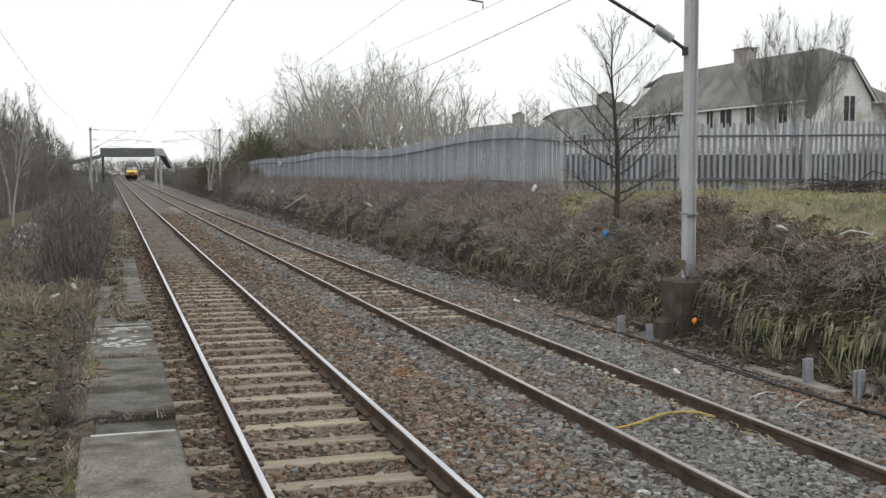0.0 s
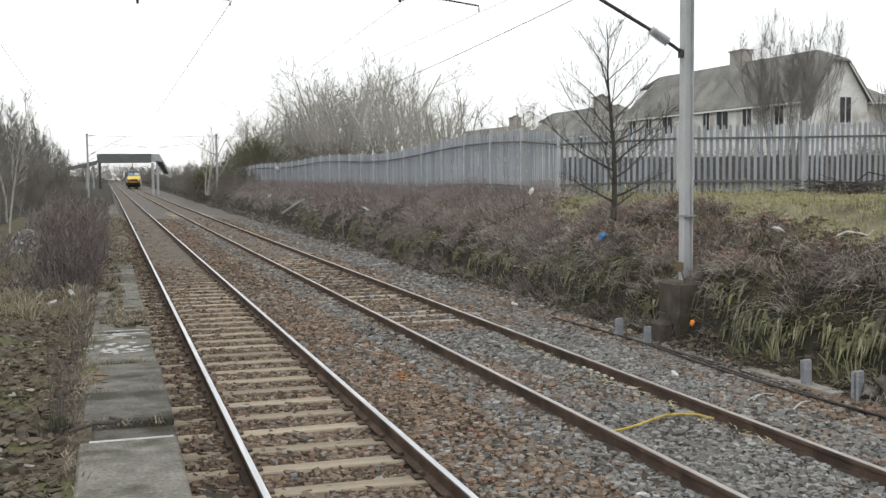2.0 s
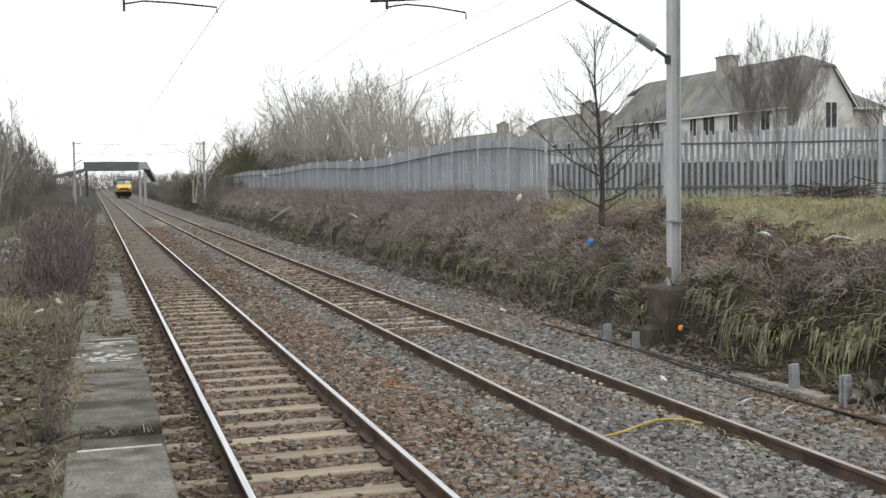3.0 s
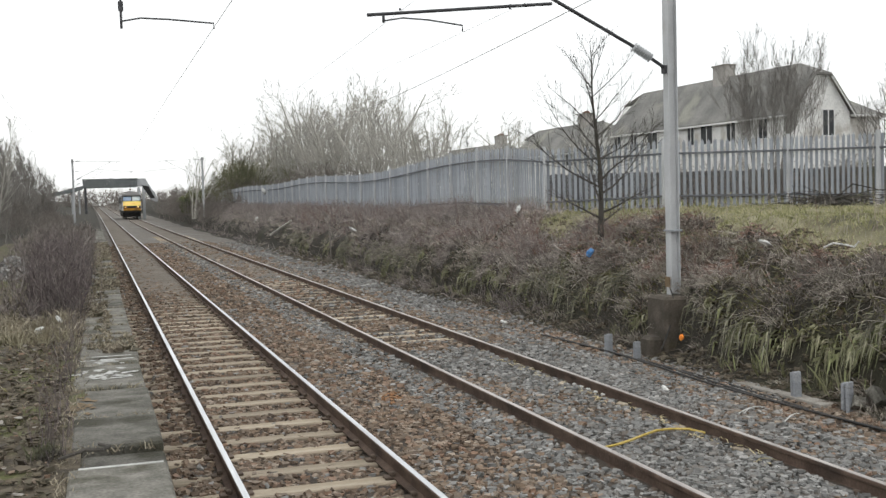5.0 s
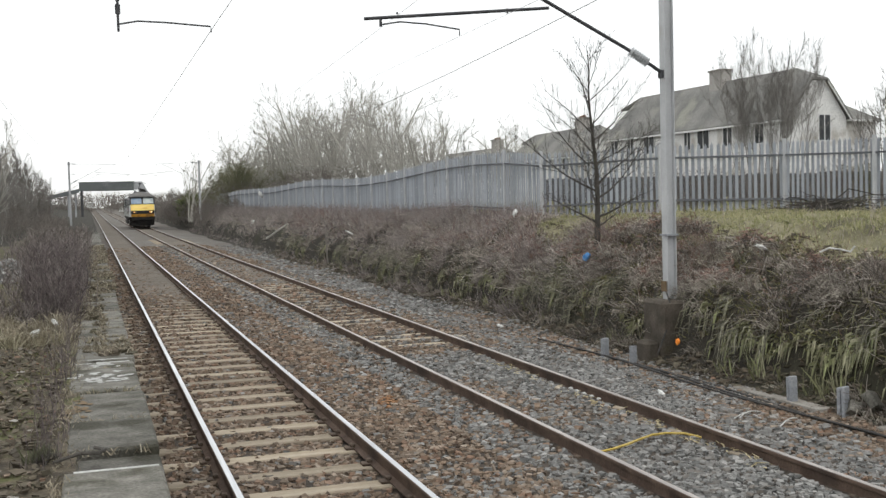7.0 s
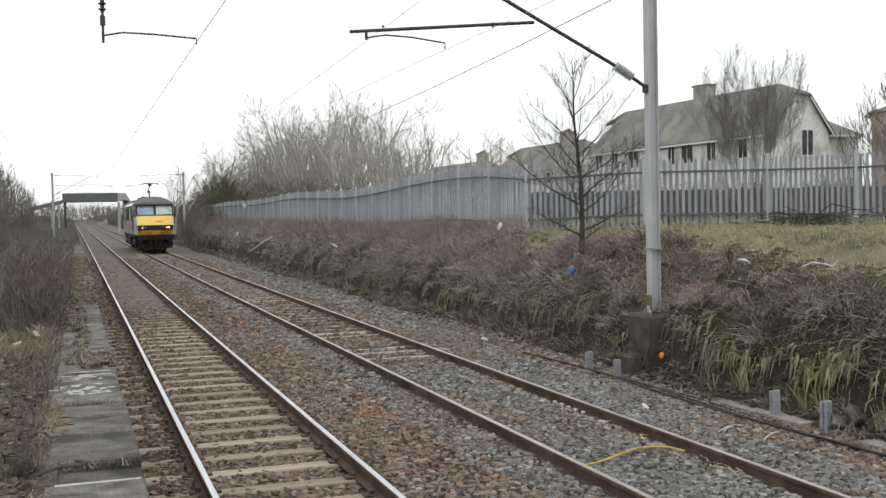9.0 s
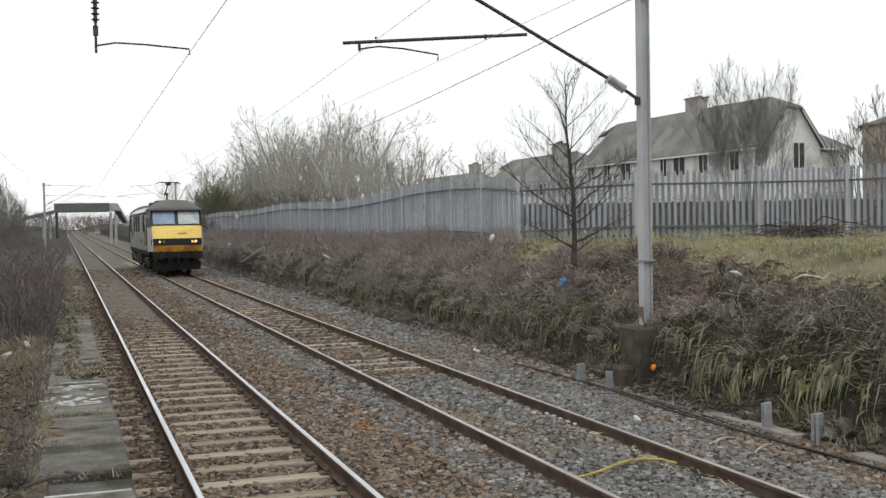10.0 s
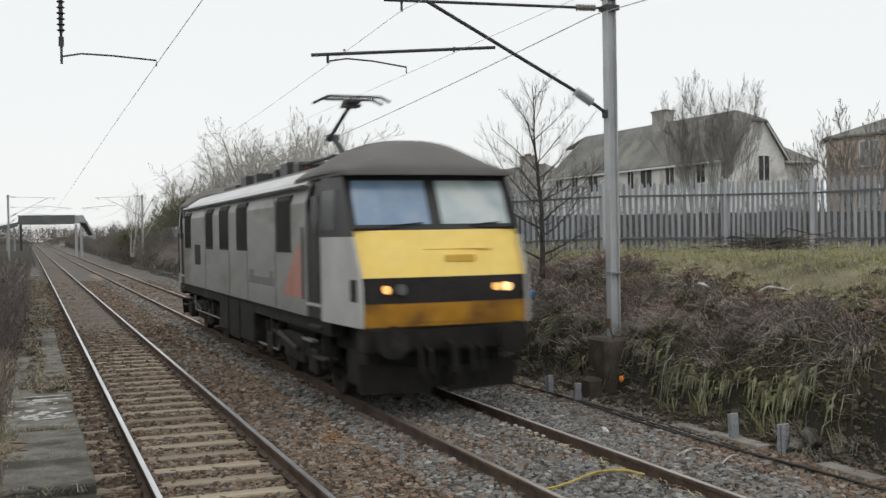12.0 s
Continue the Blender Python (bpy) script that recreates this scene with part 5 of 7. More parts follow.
def tree_mesh(seed, height, trunk_r, spread, up, stems=1, depth=4, twigs=1.0, first=0.25, limbs=7, reach=0.62, thin=0.004, splay=0.16):
    """Vertices and faces of a bare tree: (trunk and limbs, fine crown). spread: how far limbs lean; up: how they turn upward."""
    rnd = random.Random(seed)
    out = {"trunk": ([], []), "crown": ([], [])}

    def limb(kind, pts, r0, r1, n):
        vs, fs = out[kind]
        base = len(vs)
        m = len(pts)
        for k, p in enumerate(pts):
            d = (pts[min(k + 1, m - 1)] - pts[max(k - 1, 0)]).normalized()
            a = d.orthogonal().normalized()
            b = d.cross(a)
            r = r0 + (r1 - r0) * k / (m - 1)
            for i in range(n):
                q = 2 * math.pi * i / n
                vs.append((p + (a * math.cos(q) + b * math.sin(q)) * r)[:])
        for k in range(m - 1):
            for i in range(n):
                fs.append((base + k * n + i, base + k * n + (i + 1) % n, base + (k + 1) * n + (i + 1) % n, base + (k + 1) * n + i))

    def grow(p, d, ln, r, level):
        m = 5 if level < 2 else 3
        pts, q, dd = [p.copy()], p.copy(), d.copy()
        for k in range(m):
            dd = (dd + Vector((rnd.gauss(0, 0.10), rnd.gauss(0, 0.10), up * 0.22 + rnd.gauss(0, 0.06)))).normalized()
            q = q + dd * (ln / m)
            pts.append(q.copy())
        limb("trunk" if level < 2 else "crown", pts, r, max(r * 0.25, thin), 6 if level == 0 else 4 if level < 3 else 3)
        if level >= depth:
            return
        count = int((limbs if level == 0 else 5 if level == 1 else 4) * (twigs if level else 1) + rnd.random())
        for k in range(count):
            t = first + (1 - first) * (k + rnd.random()) / count if level == 0 else 0.2 + 0.8 * (k + rnd.random()) / count
            i = min(int(t * m), m - 1)
            s = pts[i].lerp(pts[i + 1], t * m - i)
            axis = (pts[i + 1] - pts[i]).normalized()
            out_dir = axis.orthogonal().normalized()
            out_dir.rotate(Matrix.Rotation(rnd.random() * 6.283, 3, axis))
            nd = (axis * (1 - spread) + out_dir * spread * rnd.uniform(0.7, 1.2)).normalized()
            ratio = (reach if level == 0 else 0.55) * (1.15 - 0.7 * t) * rnd.uniform(0.75, 1.2)
            grow(s, nd, ln * ratio, max(r * (1 - 0.7 * t) * (0.42 if level == 0 else 0.6), thin * 1.3), level + 1)

    for s in range(stems):
        lean = Vector((rnd.gauss(0, splay), rnd.gauss(0, splay), 1)).normalized() if stems > 1 else Vector((0, 0, 1))
        foot = Vector((rnd.gauss(0, 0.25), rnd.gauss(0, 0.25), -0.2)) if stems > 1 else Vector((0, 0, -0.2))
        grow(foot, lean, height * (rnd.uniform(0.75, 1.0) if stems > 1 else 1), trunk_r * (rnd.uniform(0.6, 1) if stems > 1 else 1), 0)
    return out


def tree(name, parts, material, m, label, group=""):
    t = tagged(empty(name, m), label, "tree" if name != "shrub" else "shrub", group)
    for k, (v, f) in parts.items():
        if v:
            link_mesh(k, v, f, material, t, smooth=True)
    return t


def scaled(x, y, z, yaw, s, sz=None):
    return pose(x, y, z, 0, 0, yaw) @ Matrix.Diagonal((s, s, sz or s, 1))


def again(ob, m):
    """A copy of a thing that was itself made to a scale."""
    return copy_thing(ob, m @ Matrix.Diagonal((1 / ob.scale.x, 1 / ob.scale.y, 1 / ob.scale.z, 1)))


def fence_x(y):
    """The bank stops at the fence."""
    line = FENCE_LINE
    for (xa, ya), (xb, yb) in zip(line, line[1:]):
        if min(ya, yb) <= y <= max(ya, yb):
            return xa + (xb - xa) * (y - ya) / (yb - ya)
    return 22 if y < 14 else 12


def on_turf(x, y):
    return x < fence_x(y) + 0.5 and x > foot_x(y) + 1.95 + 0.9 * noise.noise(Vector((x * 0.5, y * 0.5, 4)))


def bank_plants():
    rng = np.random.default_rng(21)

    def spread(n, y0, y1, u0, u1, power=1.0, clump=0.0, seed=1.0, far=False):
        pts = []
        while len(pts) < n:
            y = y0 + (y1 - y0) * rng.random() ** power
            top = min(u1, 1.85 + 0.9 * noise.noise(Vector((y * 0.5, 1, 6))) + max(0, y - 24) * 0.6 + (0.9 if 17.5 < y < 22.5 else 0))
            x = foot_x(y) + u0 + (top - u0) * rng.random()
            if x > fence_x(y) + 0.3:
                continue
            if 8.3 < x < 9.1 and 14.95 < y < 15.7:
                continue
            if noise.noise(Vector((x * 1.2, y * 1.2, 2.0))) + 0.5 * noise.noise(Vector((x * 3.1, y * 3.1, 4.0))) < 0.06 - 0.10 * rng.random() and rng.random() < 0.95:
                continue
            if x - foot_x(y) < 0.56 and rng.random() < (0.45 if y < 24 else 0.35):
                continue
            if x - foot_x(y) < 0.95 and rng.random() < (0.74 if y < 20 else 0.5) or y < 12.5 and rng.random() < 0.4:
                continue
            if y < 15 and noise.noise(Vector((x * 2.4, y * 2.4, 9.0))) < 0.08 and rng.random() < 0.85:
                continue
            if clump and noise.noise(Vector((x * 0.9, y * 0.9, seed))) < rng.normal(clump, 0.22):
                continue
            pts.append((x + bend(y), y, ground_z(x, y) - 0.03))
        return np.array(pts)

    def ways(n, lo, hi, lean, out):
        ln = lo + (hi - lo) * rng.random(n) ** 1.5
        d = np.stack([rng.normal(-out, lean, n), rng.normal(0, lean, n), np.ones(n)], 1)
        d /= np.linalg.norm(d, axis=1, keepdims=True)
        return d * ln[:, None]

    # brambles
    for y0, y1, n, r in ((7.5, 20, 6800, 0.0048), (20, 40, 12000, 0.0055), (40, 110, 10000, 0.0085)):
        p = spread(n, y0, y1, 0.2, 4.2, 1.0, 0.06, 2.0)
        canes("bramble_thicket", p, ways(n, 0.25, 0.85, 0.6 if y1 == 20 else 0.42, 0.25), r * rng.uniform(0.7, 1.4, n), M["shaded_wet_bramble" if y1 == 20 else "bramble"], "tangled purple-brown bramble stems on the bank", "brambles", 0.5 if y1 == 20 else 0.28, 3)
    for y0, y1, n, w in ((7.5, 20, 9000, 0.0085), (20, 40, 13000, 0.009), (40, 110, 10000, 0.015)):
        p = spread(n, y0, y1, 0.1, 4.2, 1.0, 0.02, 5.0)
        blades("bramble_leaves", p, ways(n, 0.10, 0.45, 0.9, 0.35), w * rng.uniform(0.6, 1.5, n), M["shaded_wet_bramble" if y1 == 20 else "bramble"], "withered brown leaves and stalks on the bank", "brambles", 0.4)
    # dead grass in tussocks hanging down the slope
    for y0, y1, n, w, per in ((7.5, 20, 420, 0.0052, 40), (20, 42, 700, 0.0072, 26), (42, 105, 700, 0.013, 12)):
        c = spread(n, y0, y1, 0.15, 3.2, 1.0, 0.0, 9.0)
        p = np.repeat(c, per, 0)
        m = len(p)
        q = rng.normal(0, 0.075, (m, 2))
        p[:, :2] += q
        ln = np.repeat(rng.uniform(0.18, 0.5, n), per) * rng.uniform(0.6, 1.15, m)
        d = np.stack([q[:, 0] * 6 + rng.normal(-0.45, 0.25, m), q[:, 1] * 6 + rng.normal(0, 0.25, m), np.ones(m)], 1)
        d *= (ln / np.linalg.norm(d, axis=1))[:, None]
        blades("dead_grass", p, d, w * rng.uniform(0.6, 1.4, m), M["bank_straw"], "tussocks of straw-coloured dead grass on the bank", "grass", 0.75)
    n = 9000
    y = 7.5 + 50 * rng.random(n) ** 1.4
    x = np.array([foot_x(b) for b in y]) - 0.32 + 0.90 * rng.random(n) ** 0.8
    pts = np.array([(a + bend(b), b, ground_z(a, b) + 0.012) for a, b in zip(x, y)])
    scatter("foot_litter", pts, 0.012 + 0.045 * rng.random(n) ** 2, M["leaf_litter"], "dark dead leaves and clods at the bank foot", "litter", stone_templates(6), (1.5, 1.0, 0.35))
    # roots, dead leaves and clods over the bare earth between the brambles
    n = 15000
    y = 7.5 + 30 * rng.random(n) ** 1.5
    x = np.array([foot_x(b) for b in y]) + 0.52 + 2.0 * rng.random(n)
    keep = ~((x > 8.4) & (x < 9.3) & (y > 15.0) & (y < 16.0))
    pts = np.array([(a + bend(b), b, ground_z(a, b) + 0.01) for a, b in zip(x[keep], y[keep])])
    scatter("bank_litter", pts, 0.012 + 0.04 * rng.random(len(pts)) ** 2, M["leaf_litter"], "dead leaves, roots and clods on the bank", "litter", stone_templates(6), (1.6, 0.9, 0.4))
    n = 7000
    y = 7.5 + 16 * rng.random(n)
    x = np.array([foot_x(b) for b in y]) + 0.54 + 1.6 * rng.random(n)
    pts = np.array([(a + bend(b), b, ground_z(a, b)) for a, b in zip(x, y)])
    d = np.stack([rng.normal(-0.35, 0.5, n), rng.normal(0, 0.6, n), np.ones(n)], 1) * rng.uniform(0.05, 0.24, n)[:, None]
    keep = ~((x > 8.4) & (x < 9.3) & (y > 15.0) & (y < 16.0))
    blades("low_growth", pts[keep], d[keep], 0.006 * rng.uniform(0.6, 1.5, keep.sum()), M["moss"], "low dull-green growth and dead grass on the bank", "grass", 0.7)
    # long pale canes arching over the thicket
    for y0, y1, n, r in ((7.5, 18, 900, 0.0055), (18, 34, 2500, 0.0078), (34, 90, 1700, 0.013)):
        p = spread(n, y0, y1, 0.55, 3.6, 1.0, 0.0, 17.0)
        canes("arching_canes", p, ways(n, 0.35, 1.0, 0.65, 0.35), r * rng.uniform(0.6, 1.4, n), M["pale_cane"], "long pale dead canes arching over the bank", "brambles", 0.6, 5)
    # the thicket rises against the foot of the long fence
    for y0, y1, n, r in ((26.5, 45, 3600, 0.0055), (45, 112, 4200, 0.010)):
        y = y0 + (y1 - y0) * rng.random(n)
        x = np.array([fence_x(b) for b in y]) - 0.12 - 1.3 * rng.random(n)
        p = np.array([(a, b, ground_z(a, b) - 0.03) for a, b in zip(x, y)])
        tall = np.array([0.88 + 0.45 * noise.noise(Vector((b * 0.35, 2.2, 5))) + 0.25 * noise.noise(Vector((b * 1.3, 7.2, 5))) for b in y])
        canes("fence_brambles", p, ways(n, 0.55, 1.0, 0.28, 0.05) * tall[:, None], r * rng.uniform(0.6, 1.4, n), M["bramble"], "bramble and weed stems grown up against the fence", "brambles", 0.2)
    # russet fallen leaves caught in the thicket
    n = 5200
    p = spread(n, 8, 30, 0.95, 2.6, 1.0, 0.05, 23.0)
    p[:, 2] += rng.uniform(0.02, 0.3, n)
    blades("fallen_leaves", p, np.stack([rng.normal(-0.05, 0.05, n), rng.normal(0, 0.06, n), rng.normal(0, 0.03, n)], 1), rng.uniform(0.007, 0.017, n), M["russet"], "russet fallen leaves caught in the brambles", "leaves", 0.1)
    # dead stalks standing in the turf
    n = 1500
    x, y = 9.6 + 9 * rng.random(n), 9 + 17 * rng.random(n)
    keep = np.array([on_turf(a, b) and noise.noise(Vector((a * 0.9, b * 0.9, 15))) > 0.0 for a, b in zip(x, y)])
    p = np.array([(a, b, ground_z(a, b) - 0.02) for a, b in zip(x[keep], y[keep])])
    canes("dead_stalks", p, ways(len(p), 0.2, 0.65, 0.2, 0.0), 0.0035 * rng.uniform(0.7, 1.5, len(p)), M["pale_cane"], "thin dead stalks standing in the turf", "stems", 0.1)
    # taller single stems standing out of the thicket
    for y0, y1, n, r in ((8, 22, 500, 0.0042), (22, 60, 900, 0.0065)):
        p = spread(n, y0, y1, 0.5, 3.6, 1.0, 0.1, 13.0)
        canes("tall_stems", p, ways(n, 0.5, 1.15, 0.35, 0.12), r * rng.uniform(0.7, 1.5, n), M["red_stem"], "tall reddish-brown dead stems above the brambles", "stems", 0.25)
    # strands draped over the steep foot, in bunches
    roots, heads = [], []
    for k in range(760):
        y = 7.5 + 50 * rng.random() ** 1.3
        if noise.noise(Vector((y * 1.4, 7.7, 0))) + 0.4 * noise.noise(Vector((y * 4, 1.7, 0))) < rng.normal(0.03, 0.1):
            continue
        if y < 15 and rng.random() < 0.6:
            continue
        x = foot_x(y) + rng.uniform(0.58, 0.95)
        if 8.3 < x < 9.1 and 14.9 < y < 15.7:
            continue
        fall = rng.uniform(0.12, 0.36)
        for i in range(int(rng.integers(7, 17))):
            a, b = x + rng.normal(0, 0.05), y + rng.normal(0, 0.07)
            roots.append((a + bend(b), b, ground_z(a, b) + rng.uniform(-0.02, 0.08)))
            heads.append((rng.normal(-1.0, 0.2) * fall, rng.normal(0, 0.6) * fall, rng.uniform(-0.1, 0.6) * fall))
    roots, heads = np.array(roots), np.array(heads)
    blades("hanging_dead_grass", roots, heads, 0.0085 * rng.uniform(0.5, 1.5, len(roots)), M["drape"], "grey-brown dead strands draped over the bank foot", "grass", 1.5)
    # strap leaves in separate bunches: most hang over the lip of the bank, some stand in the litter below it
    roots, heads, hung, fallen = [], [], [], []
    for k in range(560):
        y = 8 + 44 * rng.random() ** 1.25
        if noise.noise(Vector((y * 1.1, 3.3, 0))) + 0.5 * noise.noise(Vector((y * 3.7, 1.3, 0))) < 0.04 and rng.random() < 0.88:
            continue
        stands = rng.random() < 0.22
        x = foot_x(y) + (rng.uniform(0.28, 0.52) if stands else rng.uniform(0.57, 0.70))
        if 8.3 < x < 9.2 and 14.9 < y < 15.9:
            continue
        size = rng.uniform(0.5, 1.1)
        for i in range(int(rng.integers(6, 15))):
            a, b = x + rng.normal(0, 0.03), y + rng.normal(0, 0.06)
            if stands:
                roots.append((a + bend(b), b, ground_z(a, b) - 0.02))
                heads.append((rng.normal(-0.06, 0.06) * size, rng.normal(0, 0.09) * size, rng.uniform(0.2, 0.46) * size))
            else:
                hung.append((a + bend(b), b, ground_z(a, b) + rng.uniform(-0.05, 0.03)))
                fallen.append((rng.normal(-0.17, 0.03) * size, rng.normal(0, 0.07) * size, rng.uniform(-0.02, 0.10) * size))
    roots, heads, hung, fallen = np.array(roots), np.array(heads), np.array(hung), np.array(fallen)
    blades("strap_leaves", roots, heads, 0.010 * rng.uniform(0.6, 1.4, len(roots)), M["iris"], "yellow-green strap leaves in bunches at the bank foot", "leaves", 0.12)
    blades("hanging_strap_leaves", hung, fallen, 0.0165 * rng.uniform(0.6, 1.5, len(hung)) * (1 + hung[:, 1] / 60), M["iris"], "pale green strap leaves hanging over the lip of the bank", "leaves", 1.7)
    # grass on the top by the fence
    n = 150000
    x, y = 9.8 + 13 * rng.random(n), 9 + 19 * rng.random(n)
    keep = np.array([on_turf(a, b) and noise.noise(Vector((a * 1.3, b * 1.3, 8))) > rng.normal(-0.6, 0.2) for a, b in zip(x, y)])
    x, y = x[keep], y[keep]
    p = np.array([(a, b, ground_z(a, b) - 0.02) for a, b in zip(x, y)])
    blades("rough_grass", p, ways(len(p), 0.06, 0.24, 0.5, 0.1), 0.0055 * rng.uniform(0.6, 1.5, len(p)), M["grass"], "rough yellow-green grass below the fence", "grass", 0.35)
    n = 7000
    x, y = 12 + 30 * rng.random(n), 22 + 40 * rng.random(n)
    keep = x > np.array([fence_x(b) + 0.4 for b in y])
    p = np.array([(a, b, ground_z(a, b) - 0.02) for a, b in zip(x[keep], y[keep])])
    blades("garden_grass", p, ways(len(p), 0.25, 0.7, 0.4, 0.0), 0.03 * rng.uniform(0.6, 1.5, len(p)), M["grass"], "overgrown grass behind the fence", "grass", 0.3)


def platform_plants():
    rng = np.random.default_rng(33)
    # tall dead stems crowding the platform further on
    n = 2300
    y = 14.8 + 34 * rng.random(n) ** 1.25
    x = -0.28 - 1.9 * rng.random(n) ** 1.1 + np.where(y > 19, 0.12, 0)
    keep = np.array([noise.noise(Vector((a * 0.8, b * 0.35, 12))) > -0.25 - 0.25 * (b > 18) and (a > -0.95 or b > 29 or rng.random() < 0.35) for a, b in zip(x, y)])
    x, y = x[keep], y[keep]
    n = len(x)
    tall = np.clip((y - 13.5) / 7, 0.35, 1.0)
    h = (0.35 + 0.6 * rng.random(n)) * tall * np.where((x < -0.95) & (y < 27), 0.62, 1.0)
    p = np.stack([x, y, np.full(n, PLAT_Z - 0.03)], 1)
    d = np.stack([rng.normal(0, 0.12, n), rng.normal(0, 0.12, n), np.ones(n)], 1) * h[:, None]
    canes("dead_weed_stems", p, d, 0.005 * rng.uniform(0.7, 1.6, n) * (1 + y / 40), M["weed"], "tall purple-brown dead weed stems on the platform", "weeds", 0.08)
    m = rng.integers(0, n, 9000)
    q = p[m] + d[m] * rng.uniform(0.35, 0.95, len(m))[:, None]
    e = np.stack([rng.normal(0, 0.5, len(m)), rng.normal(0, 0.5, len(m)), np.full(len(m), 0.9)], 1) * 0.16
    blades("weed_twigs", q, e, 0.004 * (1 + p[m][:, 1] / 30), M["weed"], "fine side twigs of the dead weeds", "weeds", 0.1)
    # a darker clump crowds the back of the coping
    n = 1000
    y = 15.2 + 9 * rng.random(n) ** 1.2
    x = -0.30 - 0.62 * rng.random(n) + 0.10 * rng.normal(0, 1, n)
    p2 = np.stack([x, y, np.full(n, PLAT_Z - 0.03)], 1)
    d2 = np.stack([rng.normal(0, 0.13, n), rng.normal(0, 0.13, n), np.ones(n)], 1) * rng.uniform(0.45, 1.12, n)[:, None]
    canes("dead_weed_stems", p2, d2, 0.0048 * rng.uniform(0.7, 1.6, n), M["dark_weed"], "dense dark purple-brown dead weeds behind the coping", "weeds", 0.06)
    m = rng.integers(0, n, 6000)
    q = p2[m] + d2[m] * rng.uniform(0.3, 0.95, len(m))[:, None]
    e = np.stack([rng.normal(0, 0.5, len(m)), rng.normal(0, 0.5, len(m)), np.full(len(m), 0.9)], 1) * 0.15
    blades("weed_twigs", q, e, np.full(len(m), 0.0045), M["dark_weed"], "fine side twigs of the dark weeds", "weeds", 0.1)
    # pale straw tussocks before the weeds
    c = np.stack([-0.35 - 1.5 * rng.random(60), 12.6 + 3.4 * rng.random(60)], 1)
    q = np.repeat(c, 46, 0) + rng.normal(0, 0.06, (60 * 46, 2))
    p2 = np.concatenate([q, np.full((len(q), 1), PLAT_Z - 0.02)], 1)
    d2 = np.stack([rng.normal(0, 0.35, len(q)), rng.normal(0, 0.35, len(q)), np.ones(len(q))], 1) * rng.uniform(0.10, 0.38, len(q))[:, None]
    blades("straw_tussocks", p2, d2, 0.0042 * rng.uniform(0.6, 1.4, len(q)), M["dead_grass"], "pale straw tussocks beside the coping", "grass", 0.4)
    # grey spoil tipped at the back of the platform
    n = 700
    p2 = np.stack([rng.normal(-1.75, 0.30, n), rng.normal(25.0, 0.7, n), np.full(n, PLAT_Z)], 1)
    p2[:, 2] += 0.45 * np.exp(-((p2[:, 0] + 1.75) / 0.35) ** 2 - ((p2[:, 1] - 25.0) / 0.8) ** 2)
    scatter("spoil_heap", p2, rng.uniform(0.03, 0.075, n), M["stone_grey"], "low heap of grey stone spoil on the platform", "spoil", stone_templates(5))
    # low growth over the platform
    n = 62000
    y = 3.2 + 22 * rng.random(n) ** 1.2
    x = -0.22 - 3.2 * rng.random(n)
    keep = np.array([rng.random() < 0.5 + 0.8 * noise.noise(Vector((a * 1.4, b * 1.1, 20))) + 0.7 * noise.noise(Vector((a * 5, b * 4, 2))) for a, b in zip(x, y)])
    x, y = x[keep], y[keep]
    n = len(x)
    p = np.stack([x, y, PLAT_Z - 0.04 + 0.05 * (x < -1)], 1)
    d = np.stack([rng.normal(0, 0.6, n), rng.normal(0, 0.6, n), np.ones(n)], 1) * (0.02 + 0.10 * rng.random(n) ** 2.5 * np.clip(y / 9, 0.5, 1.6))[:, None]
    k = rng.random(n) < 0.32 + 0.5 * np.array([noise.noise(Vector((a * 1.0, b * 0.8, 31))) for a, b in zip(x, y)])
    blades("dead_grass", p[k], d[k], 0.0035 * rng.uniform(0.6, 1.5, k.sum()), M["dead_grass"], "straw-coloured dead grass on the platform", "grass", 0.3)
    blades("moss_tufts", p[~k], d[~k] * 0.6, 0.0045 * rng.uniform(0.6, 1.5, (~k).sum()), M["moss"], "green moss and grass tufts on the platform", "grass", 0.3)
    # thin dark shoots along the back of the coping
    n = 260
    p = np.stack([-0.33 + rng.normal(0, 0.07, n), 6.6 + 8 * rng.random(n), np.full(n, PLAT_Z - 0.03)], 1)
    d = np.stack([rng.normal(0, 0.16, n), rng.normal(0, 0.16, n), np.ones(n)], 1) * (0.10 + 0.42 * rng.random(n) ** 2)[:, None]
    canes("dead_shoots", p, d, 0.0028 * rng.uniform(0.7, 1.6, n), M["dark_weed"], "thin dark dead shoots along the coping", "weeds", 0.1)
    # debris on the platform
    n = 2600
    y = 3.2 + 16 * rng.random(n)
    x = -0.3 - 3.0 * rng.random(n)
    pts = np.stack([x, y, np.full(n, PLAT_Z + 0.0)], 1)
    scatter("platform_gravel", pts, 0.006 + 0.018 * rng.random(n) ** 2.5, M["stone_brown"], "small loose gravel on the platform", "gravel", stone_templates(4))
    n = 9000
    pts = np.stack([-0.28 - 2.6 * rng.random(n), 4.5 + 14 * rng.random(n) ** 1.3, np.full(n, PLAT_Z + 0.0)], 1)
    pts[:, 2] += np.array([wob(a, b, 1.1, 0.05) for a, b in zip(pts[:, 0], pts[:, 1])]) + np.where(pts[:, 0] < -1, 0.04, 0)
    scatter("leaf_litter", pts, 0.010 + 0.03 * rng.random(n) ** 2, M["leaf_litter"], "dark leaf litter and dirt on the platform", "litter", stone_templates(6), (1.5, 1.0, 0.25))
    # dirt and dead growth creeping over the further slabs
    n = 5200
    y = 11.6 + 34 * rng.random(n) ** 1.15
    x = -0.3 + 0.66 * rng.random(n) ** (1.9 - 0.9 * np.clip((y - 12) / 16, 0, 1))
